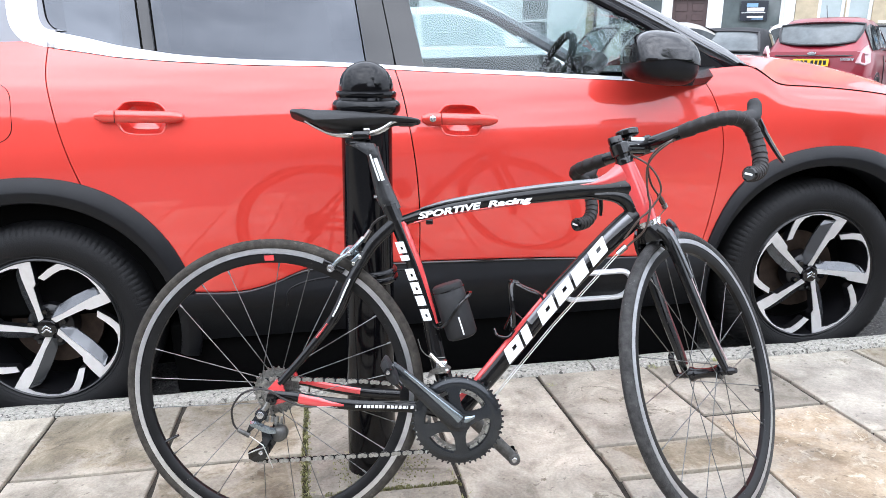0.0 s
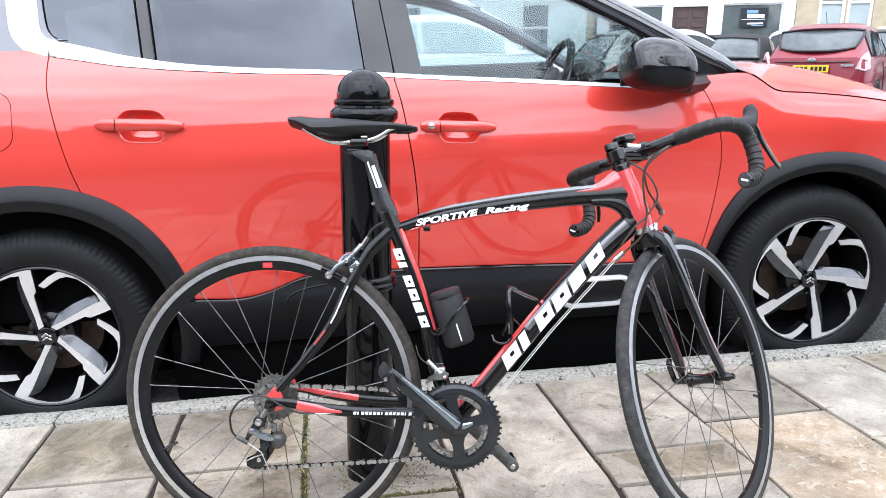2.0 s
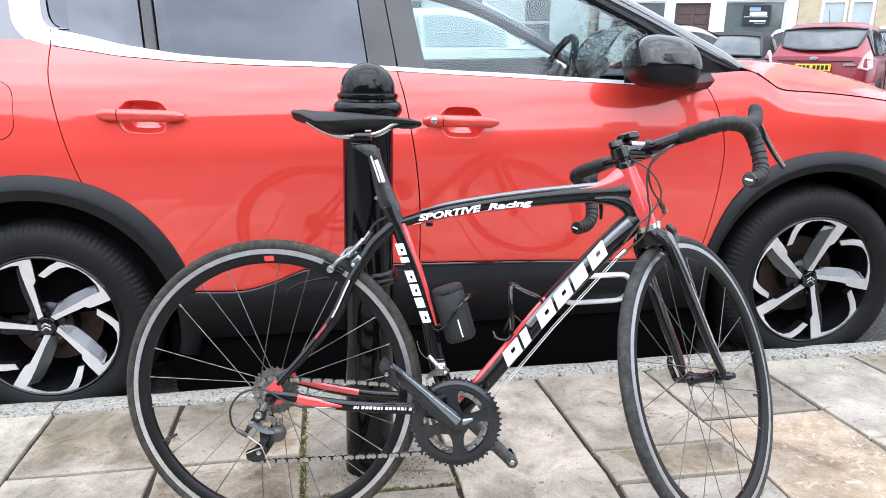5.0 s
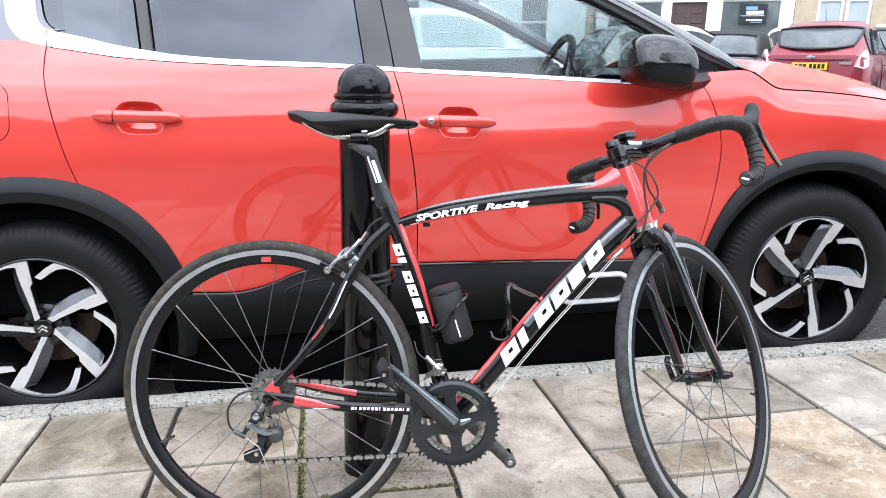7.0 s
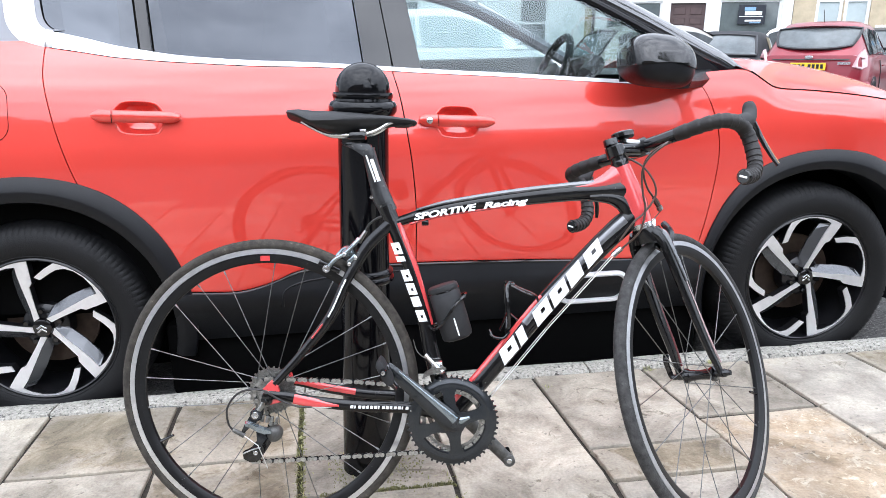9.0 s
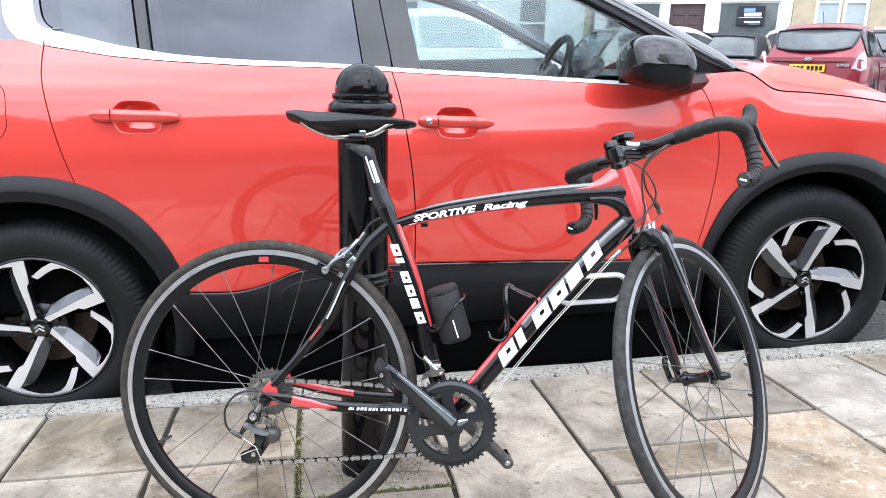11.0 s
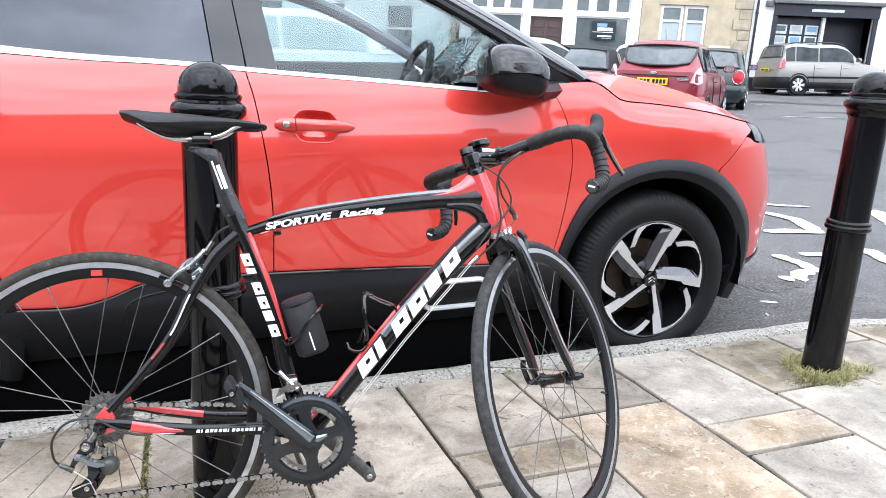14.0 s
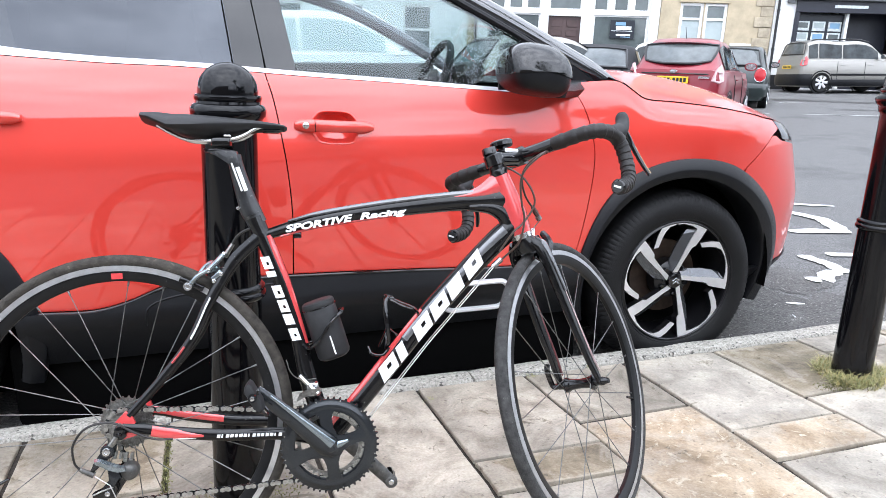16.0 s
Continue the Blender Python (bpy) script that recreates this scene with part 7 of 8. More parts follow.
M_RUBBLE = mat("weathered_stone", (0.40, 0.34, 0.25), 0.9, var=0.3, scale=4, bump=0.4, bscale=14)
M_SHOPDARK = mat("dark_blue_shopfront_paint", (0.016, 0.018, 0.028), 0.4, var=0.2, scale=6)
M_DOORBROWN = mat("brown_door_paint", (0.075, 0.045, 0.042), 0.45, var=0.15, scale=5)
M_FRAME = mat("white_window_frame", (0.80, 0.80, 0.79), 0.5, var=0.05, scale=6)
M_SLATE = mat("slate_roof", (0.10, 0.105, 0.115), 0.6, var=0.25, scale=9, bump=0.3, bscale=22)
M_LEAD = mat("grey_gutter", (0.12, 0.125, 0.13), 0.5, var=0.2, scale=8)
M_PIPE = mat("black_drainpipe", (0.02, 0.02, 0.022), 0.4)
M_PANE = mat("dim_window_pane", (0.10, 0.12, 0.12), 0.06, spec=0.9, var=0.25, scale=1.5)
M_PALEPANE = mat("frosted_and_reflecting_pane", (0.42, 0.48, 0.48), 0.25, var=0.12, scale=2)
M_CARD = mat("property_card", (0.62, 0.66, 0.66), 0.5, var=0.25, scale=8)
M_SIGN = mat("dark_sign", (0.012, 0.016, 0.024), 0.3)
M_BLUE = mat("blue_sign_bar", (0.20, 0.36, 0.52), 0.4)

FACE = Matrix.Translation((19.398, 22.266, 0)) @ Matrix.Rotation(radians(-25), 4, "Z")   # x along the facades, y into the buildings


def house(name, s0, s1, ztop, label, wall_mat, openings, depth=7.0, zlow=-0.5, thick=0.35, roof=True):
    """A building whose street wall has real openings (x0, x1, z0, z1) and a pitched slate roof."""
    ob = thing(name, FACE, label, "building")
    bm = bmesh.new()
    xs = sorted({s0, s1, *[o[0] for o in openings], *[o[1] for o in openings]})
    zs = sorted({zlow, ztop, *[o[2] for o in openings], *[o[3] for o in openings]})
    for xa, xb in zip(xs, xs[1:]):
        run0 = None
        for za, zb in zip(zs, zs[1:]):
            hole = any(o[0] <= (xa + xb) / 2 <= o[1] and o[2] <= (za + zb) / 2 <= o[3] for o in openings)
            if not hole and run0 is None:
                run0 = za
            if hole and run0 is not None:
                box(bm, (xa, 0, run0), (xb, thick, za))
                run0 = None
        if run0 is not None:
            box(bm, (xa, 0, run0), (xb, thick, zs[-1]))
    part("wall", bm, wall_mat, ob, smooth=False)
    part("side_wall", boxed((s0, thick, zlow), (s0 + 0.3, depth, ztop)), wall_mat, ob, smooth=False)
    part("side_wall", boxed((s1 - 0.3, thick, zlow), (s1, depth, ztop)), wall_mat, ob, smooth=False)
    part("back_wall", boxed((s0 + 0.3, depth - 0.3, zlow), (s1 - 0.3, depth, ztop)), wall_mat, ob, smooth=False)
    part("inner_floor", boxed((s0 + 0.3, thick, zlow), (s1 - 0.3, depth - 0.3, 1.2)), M_LEAD, ob, smooth=False)
    if roof:
        bm = bmesh.new()
        pr = [(-0.3, ztop - 0.05), (depth / 2, ztop + depth * 0.36), (depth + 0.3, ztop - 0.05), (depth / 2, ztop - 0.2)]
        ring_loft(bm, [[(s, y, z) for y, z in pr] for s in (s0 - 0.02, s1 + 0.02)])
        part("roof", bm, M_SLATE, ob, smooth=False)
    return ob


def window_in(ob, x0, x1, z0, z1, frame=0.09, bars=(), rails=(), pane=None, sill=False):
    """A recessed window with frame, glazing bars and pane."""
    bm = bmesh.new()
    for lo, hi in (((x0, 0.06, z0), (x0 + frame, 0.18, z1)), ((x1 - frame, 0.06, z0), (x1, 0.18, z1)), ((x0 + frame, 0.06, z1 - frame), (x1 - frame, 0.18, z1)), ((x0 + frame, 0.06, z0), (x1 - frame, 0.18, z0 + frame))):
        box(bm, lo, hi, 0.01, seg=1)
    for b in bars:
        box(bm, (b - 0.03, 0.07, z0 + frame), (b + 0.03, 0.17, z1 - frame))
    for r in rails:
        box(bm, (x0 + frame, 0.065, r - 0.045), (x1 - frame, 0.175, r + 0.045))
    w = part("window", bm, M_FRAME, ob, "white window frame", smooth=False)
    part("pane", boxed((x0 + 0.02, 0.12, z0 + 0.02), (x1 - 0.02, 0.13, z1 - 0.02)), pane or M_PANE, w, smooth=False)
    if sill:
        part("sill", boxed((x0 - 0.08, -0.08, z0 - 0.12), (x1 + 0.08, 0.06, z0)), M_SANDSTONE, w, smooth=False)
    return w


# these three houses get unseen top storeys, added to darken the bonnet's reflection
# white shopfront house
tr = [(-10.96, -10.29), (-10.15, -9.60), (-9.47, -8.91)]
tr2 = [(-6.88, -6.34), (-6.13, -5.57), (-5.38, -4.81)]
ops = [(a, b, 3.86, 4.46) for a, b in tr + tr2] + [(-8.58, -7.34, 3.86, 4.47), (-10.96, -8.91, 1.75, 3.70), (-6.86, -4.80, 1.75, 3.70), (-8.58, -7.34, 0.9, 3.63), (-10.6, -9.4, 6.1, 7.6), (-8.6, -7.4, 6.1, 7.6), (-6.4, -5.2, 6.1, 7.6), (-10.6, -9.4, 8.9, 10.2), (-8.6, -7.4, 8.9, 10.2), (-6.4, -5.2, 8.9, 10.2)]
shop = house("terraced_house", -11.36, -4.40, 11.4, "white-painted shop building with large front windows", M_WHITE, ops)
for a, b in tr + tr2:
    window_in(shop, a, b, 3.86, 4.46, 0.05)
window_in(shop, -8.58, -7.34, 3.86, 4.47, 0.05)
window_in(shop, -10.96, -8.91, 1.75, 3.70, 0.06)
window_in(shop, -6.86, -4.80, 1.75, 3.70, 0.06)
for a in (-10.6, -8.6, -6.4):
    window_in(shop, a, a + 1.2, 6.1, 7.6, 0.08, rails=(6.85,), sill=True)
    window_in(shop, a, a + 1.2, 8.9, 10.2, 0.08, rails=(9.55,), sill=True)
part("fascia", boxed((-11.3, -0.16, 4.56), (-4.46, 0.0, 5.20), 0.02), M_WHITE, shop, "plain white fascia board", smooth=False)
part("gutter", boxed((-11.34, -0.24, 5.20), (-4.42, 0.0, 5.34), 0.02), M_LEAD, shop, smooth=False)
for x in (-11.2, -8.75, -7.1, -4.62):
    part("pilaster", boxed((x - 0.13, -0.09, 0.9), (x + 0.13, 0.0, 4.56), 0.01), M_WHITE, shop, smooth=False)
d = part("door", boxed((-8.58, 0.12, 0.9), (-7.34, 0.18, 3.63)), M_DOORBROWN, shop, "brown panelled door", smooth=False)
for x0 in (-8.46, -7.88):
    for z0, z1 in ((1.2, 1.9), (2.05, 2.72), (2.88, 3.10), (3.22, 3.50)):
        part("door_panel", boxed((x0, 0.095, z0), (x0 + 0.42, 0.12, z1), 0.015, seg=1), M_DOORBROWN, d, smooth=False)
sg = part("window_sign", boxed((-6.20, 0.02, 2.86), (-5.28, 0.05, 3.54), 0.004), M_SIGN, shop, "dark window sign with pale bars", smooth=False)
for x0, x1, z0, z1, ma in ((-6.0, -5.62, 3.34, 3.46, M_BLUE), (-5.98, -5.40, 3.18, 3.31, M_FRAME), (-6.16, -5.36, 3.125, 3.145, M_FRAME), (-5.96, -5.42, 2.96, 3.02, M_FRAME), (-5.80, -5.42, 2.90, 2.93, M_BLUE)):
    part("sign_bar", boxed((x0, 0.012, z0), (x1, 0.02, z1)), ma, sg, smooth=False)

# stone house
ops = [(-3.66, -2.80, 2.2, 4.24), (-2.76, -1.94, 2.2, 4.24), (-3.66, -1.94, 5.9, 7.7), (-3.66, -1.94, 8.8, 10.2)]
stone_house = house("terraced_house", -4.38, -0.30, 11.2, "honey-coloured sandstone house with paired sash windows", M_SANDSTONE, ops)
for a, b in ((-3.66, -2.80), (-2.76, -1.94)):
    w = window_in(stone_house, a, b, 2.2, 4.24, 0.11, rails=(3.66,), pane=M_PALEPANE)
    part("pane", boxed((a + 0.12, 0.105, 3.72), (b - 0.12, 0.118, 4.12)), M_PANE, w, smooth=False)
window_in(stone_house, -3.66, -1.94, 5.9, 7.7, 0.1, bars=(-2.8,), rails=(6.8,))
window_in(stone_house, -3.66, -1.94, 8.8, 10.2, 0.1, bars=(-2.8,), rails=(9.5,))
part("string_course", boxed((-4.38, -0.06, 4.78), (-0.32, 0.0, 4.92), 0.01), M_SANDSTONE, stone_house, smooth=False)
part("window_head", boxed((-3.74, -0.04, 4.24), (-1.86, 0.0, 4.36), 0.01), M_SANDSTONE, stone_house, smooth=False)
rng = random.Random(7)
z = 0.8
k = 0
while z < 11.0:
    w = 0.62 if k % 2 else 0.42
    part("quoin", boxed((-0.34 - w, -0.035 - rng.uniform(0, 0.02), z), (-0.31, 0.02, z + 0.36), 0.012, seg=1), M_RUBBLE, stone_house, smooth=False)
    z += 0.375
    k += 1
part("wall_notice", boxed((-1.72, -0.03, 2.62), (-0.95, 0.0, 2.82), 0.01), M_FRAME, stone_house, smooth=False)

# white building with the dark shopfront
ops = [(0.55, 4.12, 1.3, 4.10), (2.30, 3.20, 5.02, 6.4), (5.2, 6.1, 5.02, 6.4), (2.30, 3.20, 8.0, 9.4), (5.2, 6.1, 8.0, 9.4), (4.75, 7.6, 1.5, 3.75)]
agency = house("terraced_house", -0.28, 9.0, 10.8, "white rendered building with a dark shopfront", M_WHITE, ops)
part("shopfront_board", boxed((0.46, -0.10, 4.0), (4.2, 0.0, 4.42), 0.015), M_SHOPDARK, agency, "dark signboard with a pale bar of lettering", smooth=False)
part("sign_bar", boxed((1.78, -0.112, 4.17), (2.92, -0.10, 4.27)), M_CARD, agency, smooth=False)
part("cornice", boxed((0.36, -0.26, 4.42), (4.30, 0.0, 4.56), 0.03), M_LEAD, agency, smooth=False)
for x in (0.46, 4.02):
    part("shop_pilaster", boxed((x, -0.07, 1.2), (x + 0.16, 0.0, 4.0), 0.01), M_SHOPDARK, agency, smooth=False)
part("shop_window", boxed((0.56, 0.30, 1.3), (2.35, 0.34, 4.0)), M_SIGN, agency, "dark shop window", smooth=False)
part("shop_recess", boxed((2.35, 0.9, 1.3), (4.11, 1.0, 4.1)), M_SHOPDARK, agency, smooth=False)
part("shop_mullion", boxed((2.30, 0.10, 1.3), (2.40, 0.34, 4.0)), M_FRAME, agency, smooth=False)
for c in range(3):
    for r in range(4):
        part("property_card", boxed((0.66 + 0.56 * c, 0.27, 3.38 - 0.40 * r), (1.12 + 0.56 * c, 0.29, 3.72 - 0.40 * r), 0.008, seg=1), M_CARD, agency, smooth=False)
        part("card_picture", boxed((0.72 + 0.56 * c, 0.262, 3.48 - 0.40 * r), (1.06 + 0.56 * c, 0.27, 3.67 - 0.40 * r)), (M_PANE, M_PALEPANE, M_BLUE)[(c + r) % 3], agency, smooth=False)
window_in(agency, 2.30, 3.20, 5.02, 6.4, 0.09, bars=(2.75,), rails=(5.7,), sill=True)
window_in(agency, 5.2, 6.1, 5.02, 6.4, 0.09, bars=(5.65,), rails=(5.7,), sill=True)
for a in (2.30, 5.2):
    window_in(agency, a, a + 0.9, 8.0, 9.4, 0.09, bars=(a + 0.45,), rails=(8.7,), sill=True)
window_in(agency, 4.75, 7.6, 1.5, 3.75, 0.1, bars=(6.1,))
part("plinth", boxed((-0.28, -0.05, -0.3), (0.50, 0.0, 1.72), 0.01), M_PIPE, agency, "black painted plinth", smooth=False)
part("drainpipe", tubed([(-0.16, -0.09, 1.0), (-0.16, -0.09, 10.8)], 0.045, 10), M_PIPE, agency, "black drainpipe")
for z in (2.6, 4.0, 5.4):
    part("pipe_bracket", tubed([(-0.16, -0.09, z), (-0.16, -0.09, z + 0.08)], 0.06, 10), M_PIPE, agency)
part("alarm_box", boxed((0.12, -0.14, 4.30), (0.40, 0.0, 4.52), 0.04), M_LEAD, agency, "small grey alarm box")

# further houses that close the square
left = house("terraced_house", -21.0, -11.75, 8.8, "white rendered house further along the square", M_WHITE, [(-19.8, -18.6, 2.0, 3.9), (-17.2, -16.0, 2.0, 3.9), (-14.4, -13.2, 2.0, 3.9)])
for a in (-19.8, -17.2, -14.4):
    window_in(left, a, a + 1.2, 2.0, 3.9, 0.09, rails=(2.95,))
part("stone_strip", boxed((-11.75, -0.05, -0.4), (-11.37, 0.3, 8.4), 0.02), M_SANDSTONE, left, smooth=False)
part("drainpipe", tubed([(-11.42, -0.12, 1.0), (-11.42, -0.12, 8.2)], 0.05, 10), M_PIPE, left)
far_left = house("terraced_house", -34.0, -21.1, 8.2, "grey stone house further along the square", M_RUBBLE, [(-31, -29.8, 2.0, 3.9), (-26, -24.8, 2.0, 3.9)])
for a in (-31, -26):
    window_in(far_left, a, a + 1.2, 2.0, 3.9, 0.09, rails=(2.95,))


# ---- parked cars across the road ----
def on_road(x, y):
    """The upright place on the road at street coordinates near (x, y)."""
    g = math.tan(radians(SLOPE_X)) * x + math.tan(radians(RISE_Y - FALL_Y)) * (y - 2.3) + ROAD_Z - 0.0522
    return Vector((x, y, g))


M_LAMPRED = mat("red_lamp_glass", (0.55, 0.03, 0.04), 0.15, coat=1.0)
M_LAMPCLEAR = mat("clear_lamp_glass", (0.52, 0.30, 0.31), 0.12, coat=1.0, var=0.4, scale=14)
M_PLATE = mat("yellow_number_plate", (0.85, 0.55, 0.03), 0.4)
M_AUTOGLASS = mat("far_car_glass", (0.03, 0.036, 0.038), 0.05, spec=0.35, var=0.8, scale=3.0)


# mottled grey paints reflected cloud and background light into the pane
M_REARGLASS = mat("far_rear_glass", (0.10, 0.112, 0.115), 0.06, spec=0.5, var=0.5, scale=2.0)


def far_car(name, at, bearing, L, W, H, paint, label, belt=0.92, hood=0.9, cab=(0.0, 0.0, 0.0, 0.0), wr=0.33, top_mat=None, detail=True, wheel_r=0.31, tall_lamps=False, lower=None, lamp_mat=None, glass_v=(0.06, 0.86), glass_w=(0.76, 0.63), shuts=(), side_glass=None, bow=0.0):
    """A parked car; local x is forward from its rear bumper, y to its left. cab: rear glass foot, roof rear, roof front, windscreen foot, from the rear."""
    yaw = 90 - bearing
    ob = thing(name, Matrix.Translation(at) @ Matrix.Rotation(radians(yaw), 4, "Z") @ Matrix.Rotation(math.asin(0.042 * math.sin(radians(bearing))) * -1, 4, "Y"), label, "car")
    a, b, c, d = cab
    tops = [(0.0, belt * 0.62), (0.04, belt * 0.90), (a, belt + 0.02), (d, belt), (L - 0.55, hood - 0.06), (L - 0.12, hood - 0.22), (L, 0.45)]
    rings = []
    xs = sorted({0.0, 0.04, 0.12, 0.3, 0.6, a, b, c, d, L * 0.4, L * 0.5, L * 0.6, L - 0.8, L - 0.55, L - 0.3, L - 0.12, L})
    hw = W / 2
    for x in xs:
        e = min(1, 0.80 + 0.20 * math.sqrt(min(1, x / 0.35))) * min(1, 0.72 + 0.28 * math.sqrt(min(1, (L - x) / 0.7)))
        zt = curve_at(tops, x)
        w = hw * e
        q = [(w * 0.90, 0.20), (w * 0.97, 0.30), (w, 0.52), (w * 0.985, zt * 0.80), (w * 0.93, zt * 0.97), (w * 0.80, zt)]
        rings.append([(x, y, z) for y, z in q] + [(x, -y, z) for y, z in q[::-1]])
    body = part("body", ring_loft(bmesh.new(), rings), paint, ob)
    # cabin: roof and pillars as one shell, panes set on it
    def cabin(x, f):
        zb = belt - 0.02
        zr = soft_at(((a, zb), (b, H - 0.035), ((b + c) / 2, H), (c, H - 0.04), (d, zb)), x) if a < x < d else zb
        y = hw * 0.90 - (hw * wr * 0.5) * f
        return y, zb + (zr - zb) * f
    rings = []
    for x in steps(a, d, 22):
        q = [cabin(x, f) for f in (0.0, 0.5, 0.9)]
        yr, zr = cabin(x, 1.0)
        q += [(yr * 0.93, zr + 0.004), (yr * 0.74, zr + 0.024), (yr * 0.38, zr + 0.036)]
        rings.append([(x, y, z) for y, z in q] + [(x, -y, z) for y, z in q[::-1]])
    part("roof", ring_loft(bmesh.new(), rings, False, False), top_mat or paint, ob)
    gl = (top_mat is None)
    for s in (-1, 1):
        cuts = (a + (b - a) * 0.80, b + (c - b) * 0.16, (b + c) / 2 + 0.12, c + (d - c) * 0.52) if gl else ((b + c) / 2 - 0.1, c + (d - c) * 0.5)
        for x0, x1 in zip(cuts, cuts[1:]):
            def fn(u, v):
                x = x0 + 0.025 + (x1 - x0 - 0.05) * u
                y, z = cabin(x, 0.10 + 0.74 * v)
                return (x, s * (y + 0.012), z)
            part("side_window", sheet(fn, steps(0, 1, 6), steps(0, 1, 4)), side_glass or M_AUTOGLASS, ob, smooth=False)
    def back(u, v):
        w = 2 * u - 1
        half = 1 - 0.26 * bow * (1 - v) ** 2.2
        v += 0.34 * bow * (1 - v) * abs(w) ** 2.5
        x = a + (b - a) * (glass_v[0] + (glass_v[1] - glass_v[0]) * v)
        y, z = cabin(x, 0.98)
        edge = 1.0 - 0.22 * abs(w) ** 3 * (1 - v) ** 2
        return (x - 0.028 + 0.05 * w * w, hw * half * (glass_w[0] + (glass_w[1] - glass_w[0]) * v) * w, z + 0.022 + 0.034 * (1 - w * w) + 0.10 * (1 - edge))
    rw = part("rear_window", sheet(back, steps(0, 1, 10), steps(0, 1, 6)), M_REARGLASS, ob, smooth=False)
    rim = [Vector(back(u, 0)) for u in steps(0, 1, 10)] + [Vector(back(1, v)) for v in steps(0, 1, 6)[1:]] + [Vector(back(u, 1)) for u in steps(1, 0, 10)[1:]] + [Vector(back(0, v)) for v in steps(1, 0, 6)[1:-1]]
    part("window_surround", tubed([p + Vector((-0.004, 0, 0.004)) for p in rim], 0.022, 6, loop=True), M_PIPE, rw)
    for x in shuts:
        for s in (-1, 1):
            part("door_gap", tubed([(x + 0.03, s * hw * 1.003, 0.34), (x, s * hw * 1.006, 0.55), (x, s * hw * 0.992, belt * 0.82), (x + 0.02, s * hw * 0.955, belt * 0.94)], 0.007, 5), M_PIPE, ob)
            part("door_handle", tubed([(x + 0.10, s * hw * 1.0, belt * 0.85), (x + 0.17, s * (hw * 1.0 + 0.025), belt * 0.852), (x + 0.27, s * hw * 1.0, belt * 0.855)], 0.014, 6), paint, ob)
    def fore(u, v):
        x = d - (d - c) * (0.05 + 0.86 * v)
        y, z = cabin(x, 0.98)
        return (x + 0.02, (hw * (0.80 - 0.14 * v)) * (2 * u - 1), z + 0.02)
    part("windscreen", sheet(fore, steps(0, 1, 8), steps(0, 1, 5)), M_AUTOGLASS, ob, smooth=False)
    for wx in (0.17 * L, L - 0.19 * L):
        for s in (-1, 1):
            m = Matrix.Translation((wx, s * (hw - 0.09), wheel_r)) @ Matrix.Rotation(radians(-90 * s), 4, "X")
            w = part("wheel", lathed([(wheel_r * 0.66, 0.085), (wheel_r * 0.70, 0.095), (wheel_r * 0.92, 0.10), (wheel_r, 0.06), (wheel_r, -0.09), (wheel_r * 0.6, -0.10)], 28, m), M_TYRE, ob)
            for k in range(7):
                t = 2 * math.pi * k / 7
                part("wheel_spoke", tubed([m @ Vector((0.03 * math.cos(t), 0.03 * math.sin(t), 0.092)), m @ Vector((wheel_r * 0.64 * math.cos(t), wheel_r * 0.64 * math.sin(t), 0.098))], [(0.012, 0.035), (0.012, 0.055)], 6, up=(0, 0, 1)), M_ALLOY, w, smooth=False) if detail else None
            part("arch", lathed([(wheel_r * 1.04, 0.086), (wheel_r * 1.16, 0.094), (wheel_r * 1.17, 0.05), (wheel_r * 1.04, 0.05)], 28, m, loop=True), lower or M_CLAD, ob)
    lm = lamp_mat or M_LAMPRED
    for s in (-1, 1):
        if tall_lamps:
            q = [(0.05, s * hw * 0.86, belt * 0.80), (0.02, s * hw * 0.72, belt * 0.84), (0.06, s * hw * 0.77, belt * 1.0), (0.17, s * hw * 0.85, belt * 1.12), (0.21, s * hw * 0.90, belt * 1.02), (0.16, s * hw * 0.93, belt * 0.84)]
        else:
            q = [(0.0, s * hw * 0.55, belt * 0.68), (0.0, s * hw * 0.55, belt * 0.86), (0.05, s * hw * 0.80, belt * 0.90), (0.20, s * hw * 0.985, belt * 0.90), (0.18, s * hw * 0.99, belt * 0.70), (0.03, s * hw * 0.80, belt * 0.68)]
        if tall_lamps == "round":
            q = [(-0.03 + 0.04 * abs(math.cos(t)), s * (0.66 + 0.12 * math.cos(t)), 0.80 + 0.15 * math.sin(t)) for t in steps(0, 2 * math.pi, 16)[:-1]]
        c0 = sum((Vector(p) for p in q), Vector()) / len(q)
        bm = bmesh.new()
        ring_loft(bm, [[c0 + (Vector(p) - c0) * f + Vector((-o, s * o * 0.7, 0)) for p in q] for f, o in ((1.0, -0.02), (1.0, 0.015), (0.9, 0.028))])
        part("tail_lamp", bm, lm, ob, "tail lamp")
        mc = Vector((d - 0.28, s * (hw * 0.93 + 0.12), belt + 0.10))
        dm = part("door_mirror", ring_loft(bmesh.new(), [[mc + Vector((dx, 0.115 * f * math.copysign(abs(math.cos(t)) ** 0.7, math.cos(t)), 0.075 * f * math.copysign(abs(math.sin(t)) ** 0.8, math.sin(t)))) for t in steps(0, 2 * math.pi, 16)[:-1]] for dx, f in ((-0.045, 0.94), (-0.040, 1.0), (0.0, 0.98), (0.04, 0.80), (0.065, 0.45))]), paint, ob)
        part("mirror_glass", ring_loft(bmesh.new(), [[mc + Vector((dx, 0.100 * f * math.cos(t), 0.062 * f * math.sin(t))) for t in steps(0, 2 * math.pi, 16)[:-1]] for dx, f in ((-0.044, 1.0), (-0.049, 0.97))]), M_CHROME, dm)
